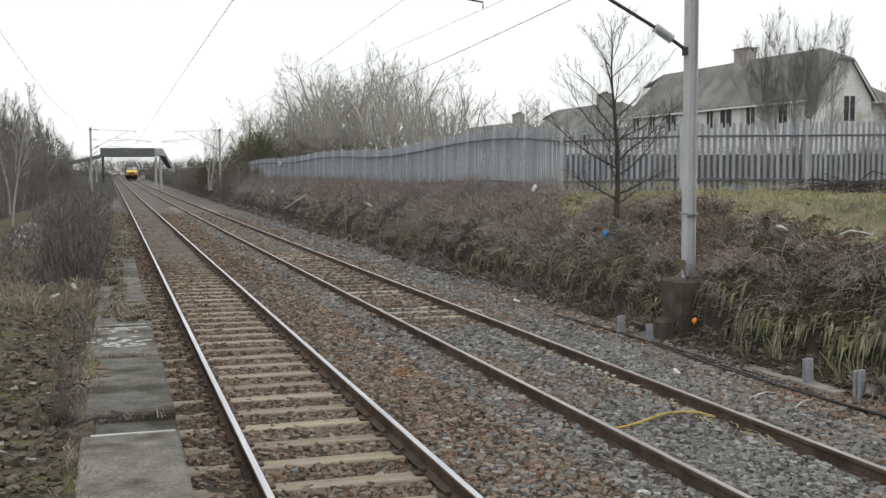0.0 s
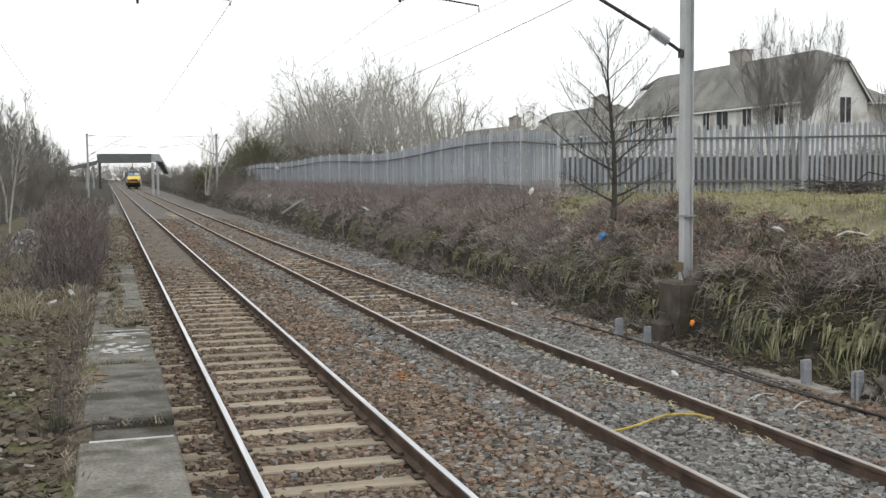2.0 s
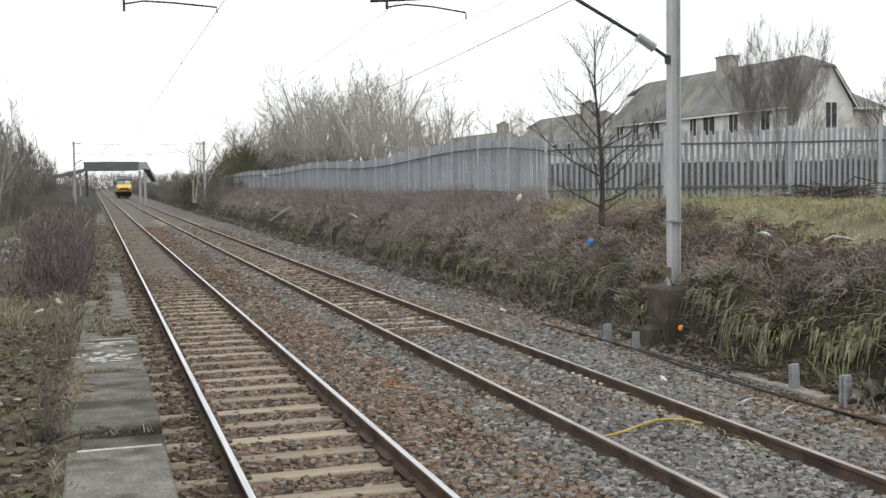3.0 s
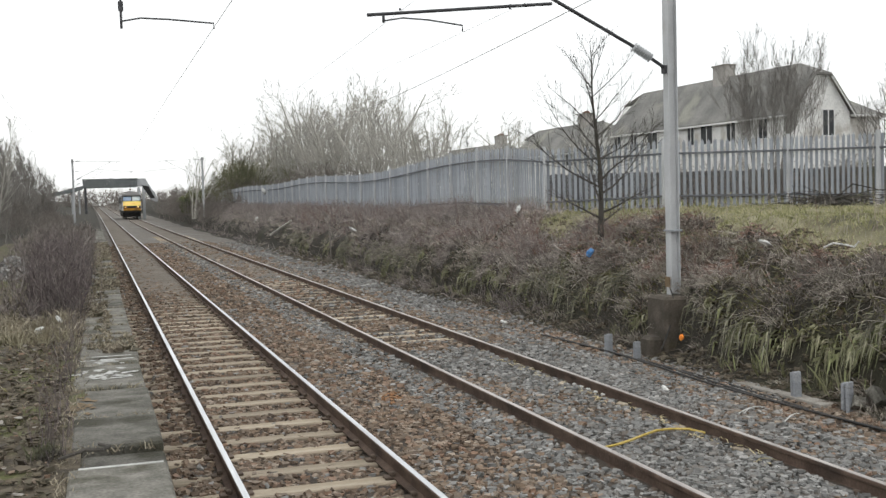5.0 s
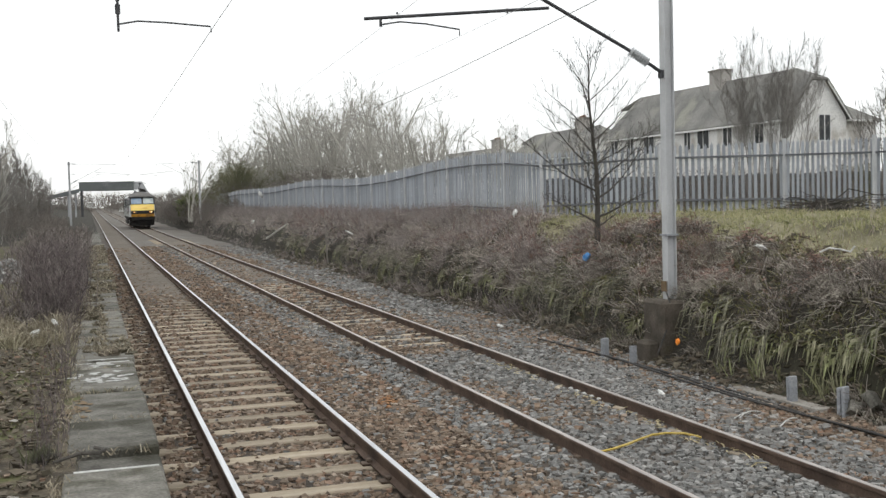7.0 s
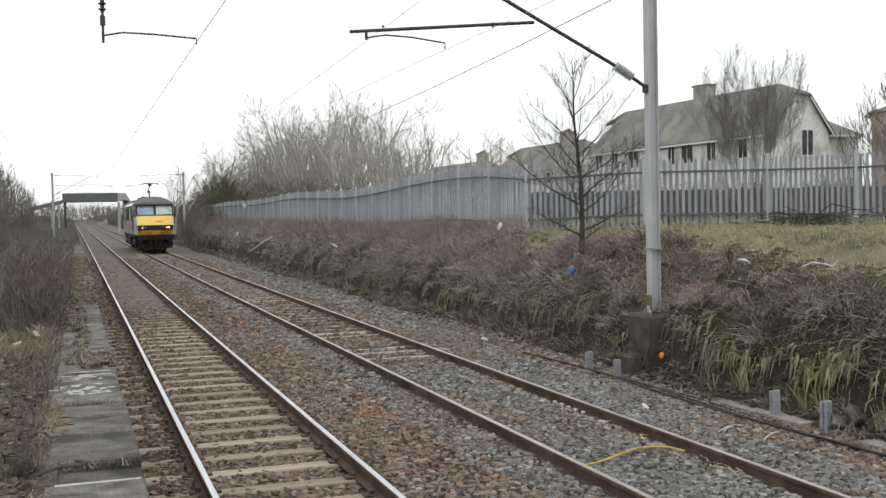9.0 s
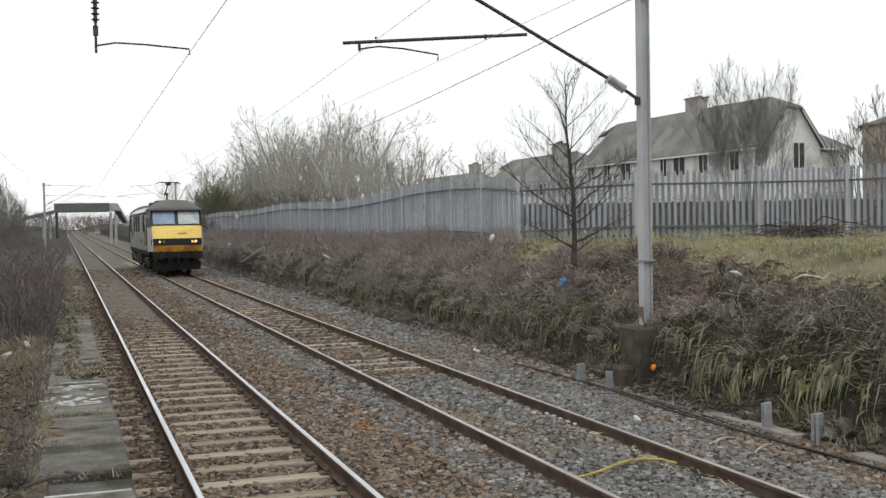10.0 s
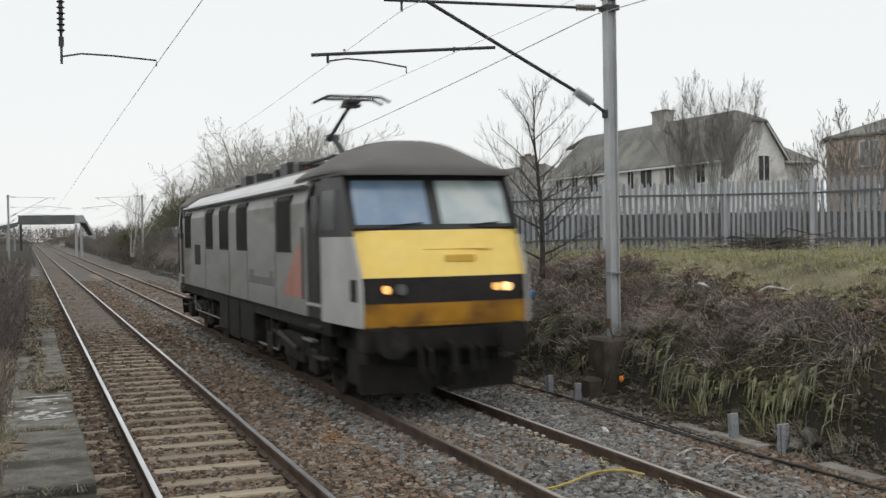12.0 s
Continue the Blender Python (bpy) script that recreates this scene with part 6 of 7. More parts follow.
    keep = np.array([noise.noise(Vector((a * 2.0, b * 1.3, 40))) > -0.12 + 0.5 * (a > 0.1) * (b < 20) for a, b in zip(x, y)])
    x, y = x[keep], y[keep]
    pts = np.stack([x, y, np.full(len(x), PLAT_Z + 0.004)], 1)
    scatter("coping_dirt", pts, 0.012 + 0.045 * rng.random(len(x)) ** 2, M["leaf_litter"], "dirt and dead moss creeping over the coping", "litter", stone_templates(6), (1.5, 1.2, 0.22))
    m = rng.integers(0, len(x), 5200)
    q = pts[m] + rng.normal(0, 0.02, (len(m), 3)) * np.array([1, 1, 0])
    d = np.stack([rng.normal(0, 0.6, len(m)), rng.normal(0, 0.6, len(m)), np.ones(len(m))], 1) * rng.uniform(0.02, 0.10, len(m))[:, None]
    blades("coping_grass", q, d, 0.004 * (1 + q[:, 1] / 25), M["dead_grass"], "dead grass growing over the far coping", "grass", 0.3)
    # weeds between the coping joints and along the back edge
    roots = [(rng.uniform(-0.25, 0.3), j + rng.normal(0, 0.03), PLAT_Z - 0.03) for j in (7.05, 8.08, 9.4, 10.72, 12.4, 13.3, 14.2, 15.4, 16.7, 18.0, 19.2) for _ in range(60 if j < 12 else 170)]
    roots += [(-0.24 + rng.normal(0, 0.05), 4 + 16 * rng.random(), PLAT_Z - 0.03) for _ in range(1500)]
    roots = np.array(roots)
    d = np.stack([rng.normal(0, 0.5, len(roots)), rng.normal(0, 0.5, len(roots)), np.ones(len(roots))], 1) * rng.uniform(0.02, 0.10, len(roots))[:, None]
    blades("joint_weeds", roots, d, 0.004 * rng.uniform(0.6, 1.4, len(roots)), M["dead_grass"], "dead grass along the coping slabs", "grass", 0.3)


def leader_tree(seed, height, trunk_r, reach):
    """A young tree with one straight leader: long rising limbs low down, shorter and steeper ones towards the top."""
    rnd = random.Random(seed)
    out = {"trunk": ([], []), "crown": ([], [])}

    def stem(kind, pts, r0, r1, n):
        vs, fs = out[kind]
        base, m = len(vs), len(pts)
        for k, p in enumerate(pts):
            d = (pts[min(k + 1, m - 1)] - pts[max(k - 1, 0)]).normalized()
            a = d.orthogonal().normalized()
            c = d.cross(a)
            r = r0 + (r1 - r0) * (k / (m - 1)) ** 0.8
            vs += [(p + (a * math.cos(2 * math.pi * i / n) + c * math.sin(2 * math.pi * i / n)) * r)[:] for i in range(n)]
        fs += [(base + k * n + i, base + k * n + (i + 1) % n, base + (k + 1) * n + (i + 1) % n, base + (k + 1) * n + i) for k in range(m - 1) for i in range(n)]

    def path(p, d, ln, m, up, wander):
        pts, q, dd = [p.copy()], p.copy(), d.copy()
        for _ in range(m):
            dd = (dd + Vector((rnd.gauss(0, wander), rnd.gauss(0, wander), up + rnd.gauss(0, wander)))).normalized()
            q = q + dd * (ln / m)
            pts.append(q.copy())
        return pts

    def side_shoots(pts, ln, r, level):
        m = len(pts) - 1
        count = (6 if level == 1 else 3) + int(ln * (6 if level == 1 else 5))
        for k in range(count):
            t = 0.18 + 0.82 * (k + rnd.random()) / count
            i = min(int(t * m), m - 1)
            s = pts[i].lerp(pts[i + 1], t * m - i)
            axis = (pts[i + 1] - pts[i]).normalized()
            out_dir = axis.orthogonal().normalized()
            out_dir.rotate(Matrix.Rotation(rnd.random() * 6.283, 3, axis))
            nd = (axis * 0.62 + out_dir * 0.62 + Vector((0, 0, 0.22))).normalized()
            l2 = ln * (0.36 if level == 1 else 0.45) * (1.15 - 0.6 * t) * rnd.uniform(0.6, 1.25)
            twig = path(s, nd, l2, 3, 0.10, 0.09)
            stem("crown", twig, max(0.0034, r * (1 - 0.75 * t) * 0.45), 0.0019, 3)
            if level < 2:
                side_shoots(twig, l2, max(0.0034, r * 0.4), level + 1)

    lead = path(Vector((0, 0, -0.3)), Vector((0, 0, 1)), height + 0.3, 14, 0.03, 0.035)
    stem("trunk", lead, trunk_r, 0.006, 8)
    limbs = 24
    for k in range(limbs):
        t = 0.19 + 0.74 * (k / (limbs - 1)) ** 1.15
        i = min(int(t * 14), 13)
        s = lead[i].lerp(lead[i + 1], t * 14 - i)
        turn, rise_deg = k * 2.40 + rnd.uniform(-0.4, 0.4), radians(14 + 46 * t + rnd.uniform(-8, 8))
        d = Vector((math.cos(turn) * math.cos(rise_deg), math.sin(turn) * math.cos(rise_deg), math.sin(rise_deg)))
        ln = reach * (0.62 if t < 0.25 else 1.0 if t < 0.42 else 1.0 - 1.3 * (t - 0.42)) * rnd.uniform(0.78, 1.12)
        r = trunk_r * (1 - 0.85 * t) * 0.42
        pts = path(s, d, ln, 6, 0.05, 0.06)
        stem("trunk", pts, max(r, 0.007), 0.0035, 5)
        side_shoots(pts, ln, max(r, 0.007), 1)
    side_shoots(lead[9:], 1.5, 0.012, 1)
    return out


def fan_tree(seed, stems, height, lean):
    """A coppiced tree: many thin straight stems fanning from one stool, with fine steep shoots."""
    rnd = random.Random(seed)
    out = {"trunk": ([], []), "crown": ([], [])}

    def stem(kind, p, q, r0, r1, n):
        vs, fs = out[kind]
        base = len(vs)
        d = (q - p).normalized()
        a = d.orthogonal().normalized()
        c = d.cross(a)
        for o, r in ((p, r0), (q, r1)):
            vs += [(o + (a * math.cos(2 * math.pi * i / n) + c * math.sin(2 * math.pi * i / n)) * r)[:] for i in range(n)]
        fs += [(base + i, base + (i + 1) % n, base + n + (i + 1) % n, base + n + i) for i in range(n)]

    def shoots(p, d, ln, r, level):
        m, q, dd, rr = 4, p.copy(), d.copy(), r
        for k in range(m):
            dd = (dd + Vector((rnd.gauss(0, 0.05), rnd.gauss(0, 0.05), 0.04))).normalized()
            e = q + dd * (ln / m)
            r2 = max(0.0022, rr * 0.72)
            stem("trunk" if level == 0 else "crown", q, e, rr, r2, 5 if level == 0 else 3)
            if level < 3 and (k > 1 or level > 0):
                for _ in range((4, 2, 2)[level]):
                    out_dir = dd.orthogonal().normalized()
                    out_dir.rotate(Matrix.Rotation(rnd.random() * 6.283, 3, dd))
                    nd = (dd * 0.9 + out_dir * rnd.uniform(0.25, 0.5)).normalized()
                    shoots(q.lerp(e, rnd.random()), nd, ln * (0.34, 0.42, 0.45)[level] * rnd.uniform(0.7, 1.2) * (1.1 - 0.15 * k), max(0.0022, rr * 0.4), level + 1)
            q, rr = e, r2

    for k in range(stems):
        turn, tip = k * 2.4 + rnd.uniform(-0.3, 0.3), radians(lean) * math.sqrt((k + 0.5) / stems)
        d = Vector((math.cos(turn) * math.sin(tip), math.sin(turn) * math.sin(tip), math.cos(tip)))
        shoots(Vector((d.x, d.y, 0)) * 4.2 + Vector((0, 0, -0.3)), d, height * rnd.uniform(0.78, 1.0), rnd.uniform(0.014, 0.032), 0)
    return out


def trees():
    # the small bare tree on the bank
    tree("bare_tree", leader_tree(5, 4.4, 0.085, 2.1), M["bark"], pose(10.08, 20.5, 1.2, 1.0, 3.4, 40), "small leafless tree with slender twigs on the bank")
    # multi-stemmed tree by the white house
    tree("bare_tree", fan_tree(12, 30, 5.75, 12), M["bark_grey"], pose(22.6, 32.4, 1.5, 0, 0, 10), "multi-stemmed leafless tree in front of the white house")
    # the belt behind the fence
    kinds = [tree_mesh(30 + i, 8.2, 0.15, 0.46, 0.32, 5, 3, 0.80, 0.22, 8, 0.5, 0.0085, 0.24) for i in range(4)]
    made = []
    rnd = random.Random(8)
    for i in range(31):
        u = i / 30
        y = 124 - 66 * u + rnd.uniform(-3, 3)
        x = 14.0 + 5.0 * u + rnd.uniform(0, 8) * (0.35 + 0.8 * u)
        hump = 0.74 + 0.36 * math.sin(math.pi * min(1.0, u * 1.12)) if u < 0.72 else 0.76 - 0.75 * (u - 0.72)
        s = hump * rnd.uniform(1.05, 1.32)
        m = scaled(x, y, 1.2 + 0.4 * rise(y), rnd.uniform(0, 360), s)
        k = i % 4
        if k >= len(made):
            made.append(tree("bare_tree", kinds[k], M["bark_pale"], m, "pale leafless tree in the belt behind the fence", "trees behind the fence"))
        else:
            again(made[k], m)
    again(made[1], scaled(9.5, 110, 1.0, 40, 0.82))
    thin = [tree_mesh(60 + i, 6.0, 0.045, 0.30, 0.5, 4, 3, 1.0, 0.25, 7, 0.5, 0.007) for i in range(3)]
    made = []
    spots = [(rnd.uniform(-13, -3.3), 30 + 85 * rnd.random()) for _ in range(38)]
    spots += [(-3.4 - 0.5 * rnd.random(), 34 + i * 5.0) for i in range(14)]
    for i, (x, y) in enumerate(spots):
        x -= 0.004 * y
        s = rnd.uniform(0.55, 1.0) * (0.78 if x > -5 else 1.0) * (0.75 + y / 260)
        m = scaled(x, y, 0.8, rnd.uniform(0, 360), s)
        k = i % 3
        if k >= len(made):
            made.append(tree("bare_tree", thin[k], M["bark_grey"], m, "thin leafless birch scrub beside the platform", "scrub beside the platform"))
        else:
            again(made[k], m)
    # thin trees beyond the houses and by the second house
    for x, y, s in ((46, 50, 1.25), (50, 54, 1.35), (28.5, 33.5, 0.85), (33, 37, 0.9), (17.5, 56, 0.62), (20, 58, 0.66), (23.0, 60, 0.7)):
        again(made[int(x + y) % 3], scaled(x, y, 1.4, x * 77, s))
    birch = tree_mesh(71, 6.4, 0.05, 0.34, 0.4, 1, 3, 1.1, 0.35, 11, 0.34, 0.006)
    b1 = tree("bare_tree", birch, M["bark_pale"], scaled(-2.8, 33.0, 0.8, 205, 0.62), "slender pale-barked birch beside the platform", "birches beside the platform")
    for x, y, z, r in ((-3.6, 42.0, 1.0, 140),):
        again(b1, scaled(x, y, 0.8, r, z))
    # undergrowth: dense shrubs below the belt and at the line side
    bush = tree_mesh(81, 2.6, 0.02, 0.5, 0.3, 9, 2, 1.3, 0.1, 7, 0.6, 0.007)
    b0 = None
    for i in range(34):
        y = 66 + 58 * rnd.random()
        x = 12.6 + 3.5 * rnd.random() + max(0, (90 - y)) * 0.03
        m = scaled(x, y, 1.4, rnd.uniform(0, 360), rnd.uniform(0.8, 1.35))
        if b0 is None:
            b0 = tree("shrub", bush, M["bark_mid"], m, "dense leafless grey-brown shrub beside the line", "shrubs along the line")
        else:
            again(b0, m)
    for i in range(16):
        again(b0, scaled(18.5 + 0.62 * i + rnd.uniform(-0.4, 0.4), 33.0 - 0.28 * i + rnd.uniform(-0.8, 0.8), 1.3, rnd.uniform(0, 360), rnd.uniform(0.5, 0.85)))
    olive = None
    for i in range(32):
        y = 98 + 42 * rnd.random()
        m = scaled(12.8 + rnd.random() ** 1.3 * (y * 0.19 - 12.8), y, 1.4, rnd.uniform(0, 360), rnd.uniform(1.4, 2.3))
        if olive is None:
            olive = tree("shrub", bush, M["bark_olive"], m, "dense olive-tinged leafless shrub behind the fence", "shrubs behind the fence")
        else:
            again(olive, m)
    for i in range(18):
        again(olive, scaled(26.0 + 0.55 * i + rnd.uniform(-0.5, 0.5), 32.0 - 0.2 * i + rnd.uniform(-0.8, 2.0), 1.4, rnd.uniform(0, 360), rnd.uniform(0.45, 0.75)))
    for i in range(26):
        again(b0, scaled(-34 + 3.4 * i + rnd.uniform(-1.5, 1.5), 262 + rnd.uniform(-14, 14), 1.0, rnd.uniform(0, 360), rnd.uniform(1.5, 2.3)))
    for i in range(30):
        y = 88 + 70 * rnd.random()
        again(b0, scaled(8.8 + 4 * rnd.random() + bend(y), y, 0.3 + rise(y), rnd.uniform(0, 360), rnd.uniform(0.7, 1.3)))
    for i in range(30):
        y = 30 + 90 * rnd.random()
        again(b0, scaled(-3.2 - 3 * rnd.random() - 0.006 * y, y, 0.9, rnd.uniform(0, 360), rnd.uniform(0.5, 0.95)))
    for i in range(16):
        y = 50 + 40 * rnd.random()
        again(b0, scaled(-1.9 - 0.9 * rnd.random(), y, 0.85, rnd.uniform(0, 360), rnd.uniform(0.3, 0.5)))


def evergreens():
    rng = np.random.default_rng(77)
    for cx, cy, cz, r, h in ((10.0, 118, 2.0, 1.0, 1.2), (10.9, 124, 2.5, 1.3, 1.5), (12.0, 132, 2.6, 1.5, 1.8)):
        t = tagged(empty("ivy_bush"), "dark green ivy-covered bush beside the line", "bush", "evergreen bushes")
        n = 1500
        d = rng.normal(0, 1, (n, 3))
        d /= np.linalg.norm(d, axis=1, keepdims=True)
        rad = (0.3 + 0.8 * rng.random(n)) * (1 + 0.9 * np.array([noise.noise(Vector(v * 1.7) + Vector((cx, cy, 0))) for v in d]))
        p = np.array([cx + bend(cy), cy, cz + rise(cy)]) + d * rad[:, None] * np.array([r, r, h * 0.6])
        heads = (d + rng.normal(0, 0.7, (n, 3))) * 0.22
        ob = blades("crown", p, heads, 0.07 * rng.uniform(0.6, 1.4, n), M["evergreen"], "", "", 0.2, t)
        part("trunk", tube(B(), (cx + bend(cy), cy, -0.5 + rise(cy)), (cx + bend(cy), cy, cz + rise(cy) + h * 0.3), 0.08, 0.03), M["bark"], t)


def far_woods():
    """The distant tree line that closes the view."""
    rng = np.random.default_rng(91)
    n = 42000
    x = rng.uniform(-260, 330, n)
    y = 300 + 60 * rng.random(n) + np.abs(x) * 0.15
    base = np.array([rise(b) for b in y]) + 0.2
    top = 5.5 + 2.5 * np.array([noise.noise(Vector((a * 0.05, 0.3, 8))) for a in x])
    p = np.stack([x, y, base + rng.random(n) ** 1.3 * top * 0.85], 1)
    d = np.stack([rng.normal(0, 0.35, n), rng.normal(0, 0.35, n), np.ones(n)], 1) * rng.uniform(0.8, 2.2, n)[:, None]
    canes("far_woods", p, d, 0.05 * rng.uniform(0.5, 1.4, n), M["bark_mid"], "distant leafless woods beyond the bridge", "woods", 0.0, 2)


def vegetation():
    bank_plants()
    platform_plants()
    trees()
    evergreens()
    far_woods()

# ---------------------------------------------------------------- small things
def details():
    rnd = random.Random(12)
    # cable marker posts in the cess
    for x, y, h in ((8.0, 16.05, 0.34), (8.07, 15.2, 0.31), (8.35, 11.5, 0.36), (8.42, 10.62, 0.36)):
        p = tagged(empty("marker_post", pose(x, y, -0.30, 0, rnd.uniform(-2, 2), rnd.uniform(-20, 20))), "short weathered grey concrete marker post beside the line", "post", "lineside marker posts")
        part("post_shaft", box(B(), -0.05, 0.05, -0.07, -0.02, -0.2, h + 0.05, 0.008), M["post_grey"], p)
        part("post_shaft", box(B(), -0.045, 0.045, 0.0, 0.05, -0.2, h + 0.03, 0.008), M["post_grey"], p)
    # cables and the concrete trough lid in the cess
    for k in range(4):
        pts = [(7.9 + 0.10 * k + 0.07 * math.sin(y * 0.9 + k), y, -0.195 - 0.02 * k) for y in np.arange(6.5, 19, 0.5).tolist()]
        tagged(part("lineside_cable", sweep(pts, 0.016, 6), M["cable_black"]), "black cable lying along the line side", "cable", "lineside cables")
    for y, k in ((9.0, 0), (10.9, 1), (11.85, 0)):
        tagged(part("trough_lid", box(B(), 8.28, 8.5, y, y + 0.88, -0.30, -0.222 + 0.012 * k, 0.01), M["concrete"]), "concrete cable trough lid half buried", "trough lid", "cable trough lids")
    tagged(part("yellow_cable", sweep([(4.66, 9.58, -0.10), (4.86, 9.60, -0.085), (5.05, 9.66, -0.07), (5.28, 9.80, -0.065), (5.48, 9.92, -0.065), (5.66, 9.95, -0.07), (5.85, 9.90, -0.08), (5.98, 9.78, -0.11)], 0.014, 6), M["plastic_yellow"]), "yellow plastic cable across the track", "cable")
    for x, y, x2, y2 in ((6.86, 10.51, 7.5, 10.95), (6.93, 10.50, 7.3, 10.85), (7.07, 9.94, 7.65, 10.45)):
        pts = [(x + (x2 - x) * i / 5, y + (y2 - y) * i / 5, -0.12 - 0.012 * i + 0.035 * math.sin(i * 0.63)) for i in range(6)]
        tagged(part("plastic_strip", sweep(pts, 0.008, 5), M["plastic_white"]), "white plastic strip dropped on the ballast", "litter", "lineside litter")

    def rag(name, x, y, z, sx, sy, sz, mat, label, group="lineside litter"):
        bm = B()
        bmesh.ops.create_icosphere(bm, subdivisions=2, radius=1)
        for v in bm.verts:
            v.co = Vector((v.co.x * sx, v.co.y * sy, v.co.z * sz)) * (0.75 + 0.5 * noise.noise(v.co * 2.3 + Vector((x, y, z))) + 0.2)
        ob = part(name, bm, M[mat], None)
        ob.matrix_basis = pose(x, y, z, 18, -24, x * 50)
        tagged(ob, label, "litter", group)

    rag("plastic_bag", 9.60, 20.0, 1.20, 0.075, 0.06, 0.10, "plastic_blue", "crumpled blue plastic bag caught on the bank")
    rag("orange_tag", 8.42, 14.4, 0.19, 0.055, 0.04, 0.05, "plastic_orange", "small bright orange tag by the footing")
    rag("paper_litter", 6.93, 12.27, -0.14, 0.035, 0.13, 0.022, "plastic_white", "white paper scrap on the ballast")
    rag("paper_litter", 7.9, 20.6, -0.18, 0.035, 0.09, 0.025, "plastic_white", "white paper scrap on the ballast")
    rag("paper_litter", 3.98, 7.55, -0.10, 0.05, 0.06, 0.03, "plastic_white", "white paper scrap on the ballast")
    rag("plastic_sheet", -0.70, 13.7, 0.97, 0.075, 0.05, 0.04, "plastic_white", "white plastic litter on the platform")
    rag("plastic_sheet", -0.5, 14.5, 1.0, 0.035, 0.035, 0.065, "plastic_white", "white plastic cup on the platform")
    rag("plastic_sheet", 9.95, 14.45, 1.58, 0.11, 0.06, 0.035, "plastic_white", "white plastic scrap in the grass")
    rag("plastic_sheet", 9.75, 41.9, 1.20, 0.26, 0.05, 0.05, "plastic_white", "white plastic scrap on the bank")
    rag("plastic_sheet", 10.66, 26.5, 2.05, 0.065, 0.05, 0.12, "plastic_white", "torn white rag in the brambles")
    rag("plastic_sheet", 11.85, 79.5, 3.15, 0.34, 0.10, 0.26, "plastic_white", "white sheet snagged on the fence")
    rag("plastic_sheet", 9.8, 69.6, 1.25, 0.10, 0.08, 0.26, "plastic_white", "white litter in the bank")
    for x, y, z, sx, sy, sz, rx, ry, rz in ((8.66, 10.36, -0.06, 0.17, 0.11, 0.055, 48, 20, 30), (8.52, 10.52, -0.16, 0.11, 0.09, 0.07, 15, 30, 70), (8.74, 9.95, -0.16, 0.07, 0.06, 0.06, 20, 10, 10), (8.95, 9.3, -0.14, 0.12, 0.14, 0.07, 25, 10, 40)):
        bm = B()
        bmesh.ops.create_cube(bm, size=2)
        bmesh.ops.subdivide_edges(bm, edges=bm.edges, cuts=3, use_grid_fill=True)
        for v in bm.verts:
            v.co = Vector((v.co.x * sx, v.co.y * sy, v.co.z * sz)) * (1 + 0.28 * noise.noise(v.co * 1.1 + Vector((x, y, 3))) + 0.10 * noise.noise(v.co * 4 + Vector((y, x, 1))))
        ob = part("broken_block", bm, M["slab"])
        ob.matrix_basis = pose(x, y, z, rx, ry, rz)
        tagged(ob, "weathered broken masonry block at the bank foot", "rubble", "rubble")
    # bent white pipe in the grass
    tagged(part("bent_pipe", sweep([(9.90, 12.95, 1.56), (9.98, 12.85, 1.62), (10.05, 12.65, 1.60), (10.02, 12.45, 1.58), (10.08, 12.42, 1.66)], 0.013, 6), M["plastic_white"]), "bent white plastic pipe lying in the grass", "pipe")
    # old stakes and a felled log
    tagged(part("stake", tube(B(), (9.0, 42.8, 0.0), (8.93, 42.7, 1.45), 0.04, 0.032), M["bark_mid"]), "weathered grey wooden stake in the bank", "stake")
    tagged(part("fallen_branch", sweep([(9.1, 59.3, 0.55), (9.5, 58.2, 0.95), (9.9, 57.0, 1.35)], 0.06, 6), M["bark_pale"]), "pale fallen branch on the bank", "branch")
    # brush heap by the fence
    rng = np.random.default_rng(3)
    n = 560
    p = np.stack([rng.normal(15.6, 0.55, n), rng.normal(20.2, 0.4, n), np.full(n, 1.84)], 1)
    p[:, 2] += 0.42 * rng.random(n) * np.exp(-((p[:, 0] - 15.6) / 0.7) ** 2)
    d = np.stack([rng.normal(0.25, 0.9, n), rng.normal(0, 0.7, n), rng.normal(0.0, 0.2, n)], 1) * rng.uniform(0.4, 0.95, n)[:, None]
    canes("brush_heap", p, d, rng.uniform(0.006, 0.02, n), M["bark"], "heap of cut dark branches by the fence", "brush heap", 0.12)
    # white clips on the rusty rail
    for k in range(5):
        tagged(part("rail_clip", box(B(), -0.022, 0.022, -0.03, 0.03, 0, 0.03, 0.008), M["plastic_white"]), "small white clip beside the rail", "clip", "white rail clips").location = (5.955, 12.96 - k * 0.21, -0.115)
    for k in range(7):
        y = 8.9 + k * 1.45 + rnd.uniform(-0.3, 0.3)
        tagged(part("timber_wedge", box(B(), -0.035, 0.035, -0.08, 0.08, 0, 0.035, 0.008), M["sleeper"]), "loose pale timber key by the rail", "wedge", "loose timber keys").matrix_basis = pose(X2 + 0.62 + rnd.uniform(-0.1, 0.05), y, -0.13, 0, rnd.uniform(-15, 15), rnd.uniform(-40, 40))
    n = 150
    p = np.stack([X2 + 0.60 + rng.normal(0, 0.07, n), 8.4 + 7.5 * rng.random(n), np.full(n, -0.105)], 1)
    d = np.stack([rng.normal(0, 0.5, n), rng.normal(0, 0.9, n), rng.normal(0.03, 0.06, n)], 1) * rng.uniform(0.06, 0.22, n)[:, None]
    canes("straw_bits", p, d, rng.uniform(0.004, 0.009, n), M["straw"], "pale yellow straw and splinters along the rail", "straw", 0.05)
    # rust-red stones between the tracks
    m = 26
    pts = np.stack([rng.normal(3.45, 0.10, m), rng.normal(13.1, 0.22, m), np.full(m, -0.11)], 1)
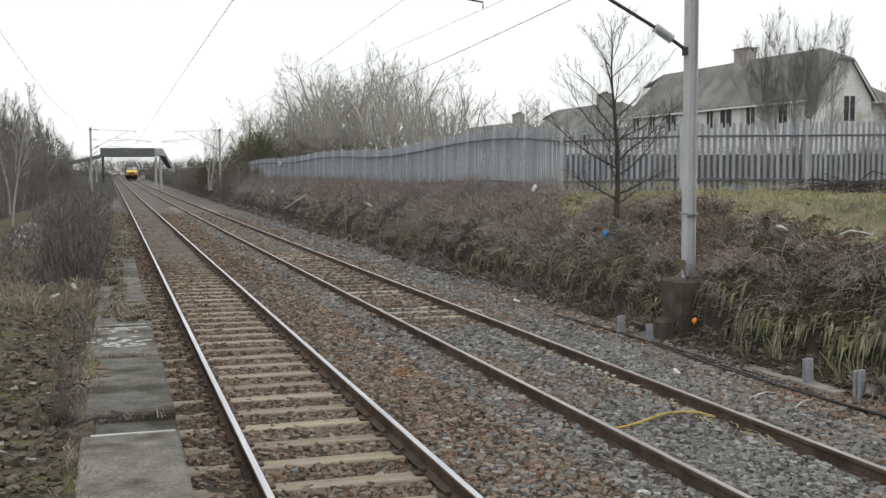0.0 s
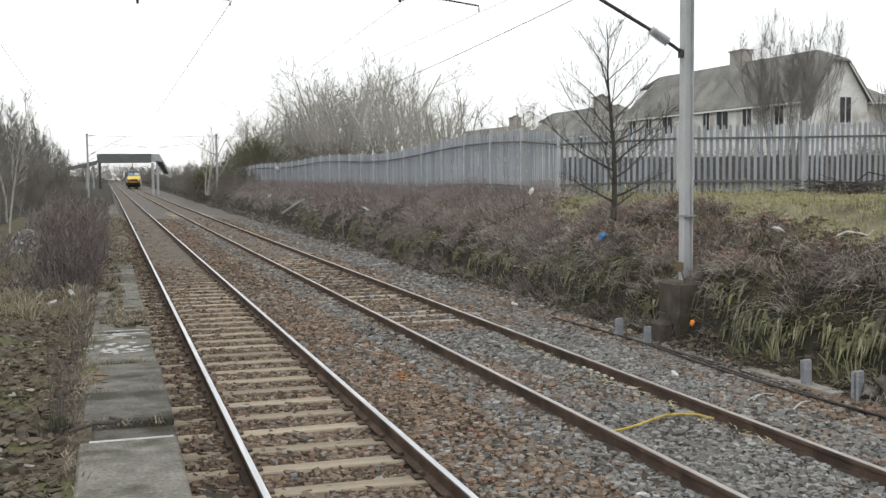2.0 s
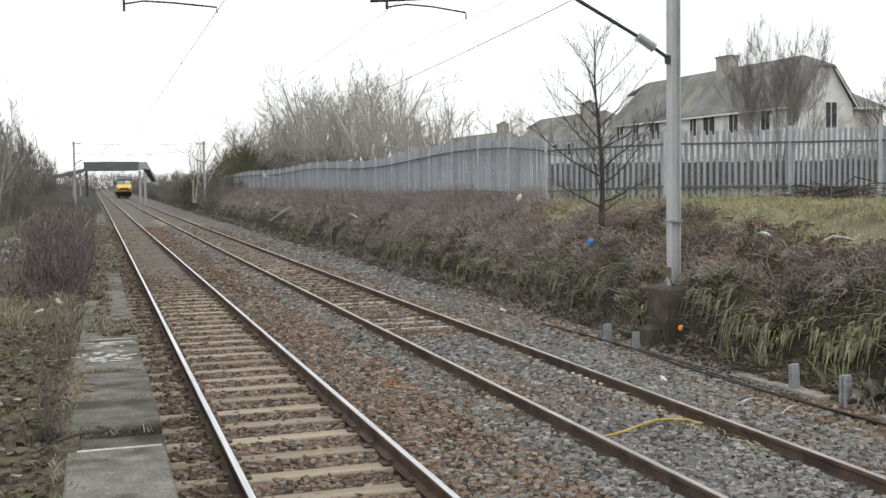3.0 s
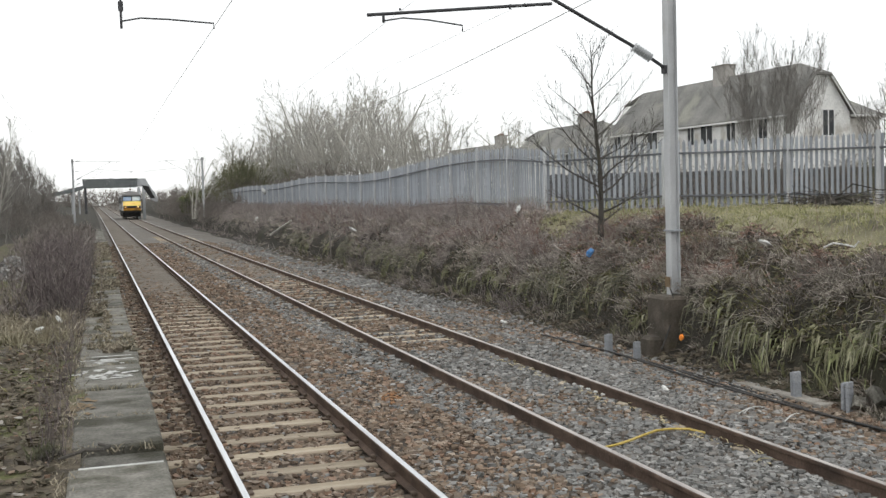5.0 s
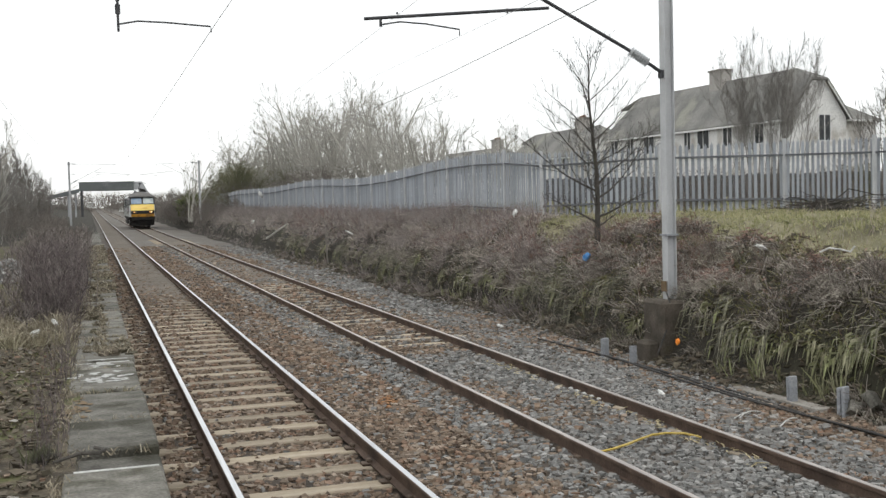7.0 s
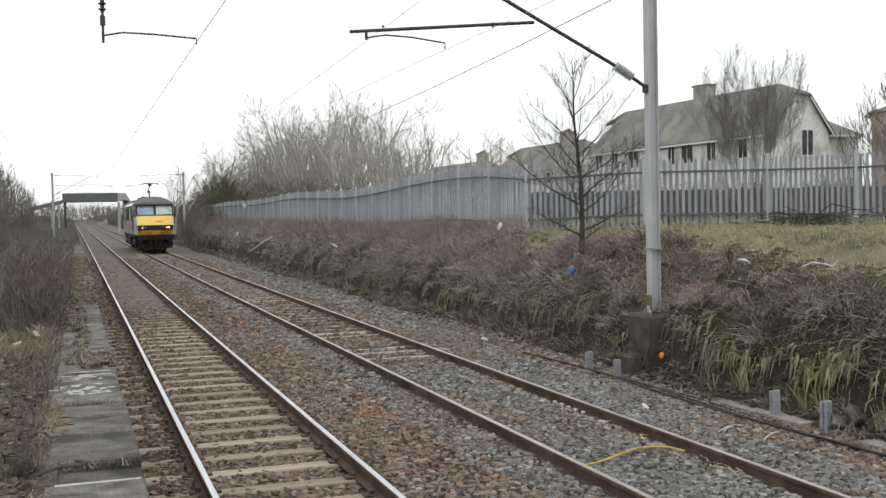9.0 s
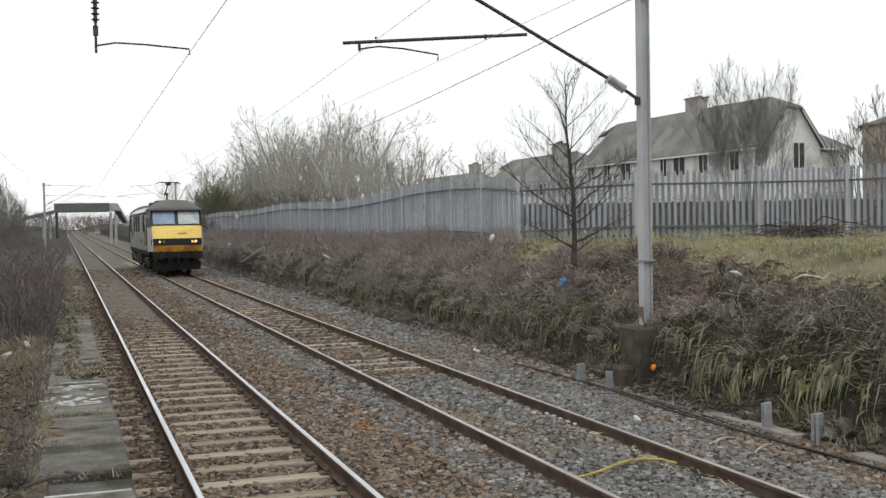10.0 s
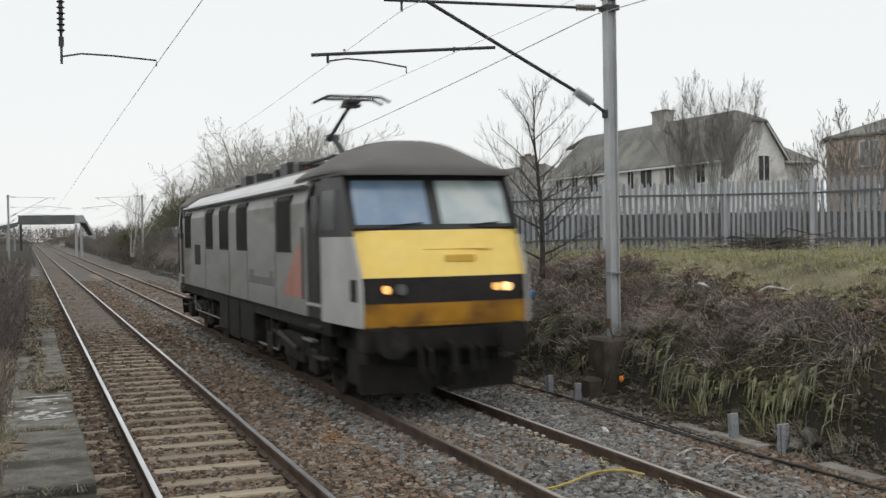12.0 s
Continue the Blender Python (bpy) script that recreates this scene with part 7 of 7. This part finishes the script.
    scatter("rusty_stones", pts, rng.uniform(0.02, 0.045, m), M["rust"], "orange-stained stones between the tracks", "ballast", stone_templates(3))
    # white paint on the coping and a twisted stick
    for y0, y1, x0, x1 in ((11.22, 11.27, -0.02, 0.30), (11.34, 11.37, -0.1, 0.28), (6.50, 6.535, -0.16, 0.32)):
        tagged(part("paint_mark", box(B(), x0, x1, y0, y1, PLAT_Z + slab_dz(y0) - 0.004, PLAT_Z + slab_dz(y0) + 0.003), M["white_paint"]), "worn white paint line on the coping", "paint", "platform paint marks")
    for k in range(54):
        x, y = rnd.gauss(0.02, 0.12), rnd.choice((10.15, 10.05, 9.9, 10.3, 11.1, 11.2)) + rnd.gauss(0, 0.10)
        bm = B()
        n, wide = 13, rnd.uniform(0.4, 1.6)
        vs = [bm.verts.new((x + math.cos(i * 6.283 / n) * rnd.uniform(0.012, 0.06) * wide, y + math.sin(i * 6.283 / n) * rnd.uniform(0.01, 0.06), PLAT_Z + slab_dz(y) + 0.0015 + 0.0001 * k)) for i in range(n)]
        bm.faces.new(vs)
        tagged(part("paint_mark", bm, M["white_paint"]), "flaked white paint patch on the coping", "paint", "platform paint marks")
    tagged(part("twisted_stick", sweep([(-0.28, 6.75, PLAT_Z + 0.02), (-0.12, 6.8, PLAT_Z + 0.05), (-0.02, 6.72, PLAT_Z + 0.06), (0.02, 6.85, PLAT_Z + 0.05), (-0.04, 6.98, PLAT_Z + 0.04)], 0.012, 6), M["bark"]), "twisted dark stick on the coping", "stick")
    for k in range(22):
        x, y = rnd.gauss(-0.16, 0.06), rnd.gauss(8.75, 0.22)
        bm = B()
        vs = [bm.verts.new((x + math.cos(i * 0.785) * rnd.uniform(0.01, 0.05), y + math.sin(i * 0.785) * rnd.uniform(0.01, 0.06), PLAT_Z + slab_dz(y) + 0.003 + 0.0003 * k)) for i in range(8)]
        bm.faces.new(vs)
        tagged(part("lichen_patch", bm, M["lichen"]), "orange-brown lichen patch on the coping", "lichen", "lichen patches")
    n = 90
    p = np.stack([rng.normal(-0.36, 0.05, n), rng.normal(6.9, 0.05, n), np.full(n, PLAT_Z - 0.02)], 1)
    d = np.stack([rng.normal(0, 0.2, n), rng.normal(0, 0.2, n), np.ones(n)], 1) * rng.uniform(0.05, 0.14, n)[:, None]
    canes("dead_stump", p, d, rng.uniform(0.004, 0.01, n), M["bark"], "dark rotten shrub stump beside the coping", "stump", 0.0)
    # scraps of rubbish scattered over the platform
    n = 130
    pts = np.stack([-0.4 - 1.6 * rng.random(n), 5 + 8 * rng.random(n), np.full(n, PLAT_Z + 0.03)], 1)
    scatter("rubbish_scraps", pts, 0.008 + 0.022 * rng.random(n) ** 2, M["concrete"], "small pale scraps of rubbish on the platform", "rubbish", stone_templates(4), (1.6, 1.0, 0.2))

# ---------------------------------------------------------------- build
ground()
turf()
ballast()
tracks()
platform()
fence()
overhead_line()
footbridge()
houses()
vegetation()
LOCO, WHEELS = locomotive()
details()
stones()


def motions():
    """The locomotive comes down the far line at 20.8 m/s, its wheels rolling."""
    speed = 20.8

    def nose_at(t):
        return 13.6 + speed * (12 - t)

    rows = []
    for i in range(25):
        t = i * 0.5
        y = nose_at(t)
        m = pose(X2 + bend(y + 9), y, rise(y + 4), math.degrees(2.8e-5 * (y + 9)), 0, math.degrees(2.6e-5 * (y + 9)))
        rows.append((t, m))
    walk(LOCO, rows)
    for w, y in WHEELS:
        walk(w, [(i / FPS, pose(0, y, 0.575, math.degrees(speed * i / FPS / 0.575), 0, 0)) for i in range(12 * FPS + 1)])


motions()
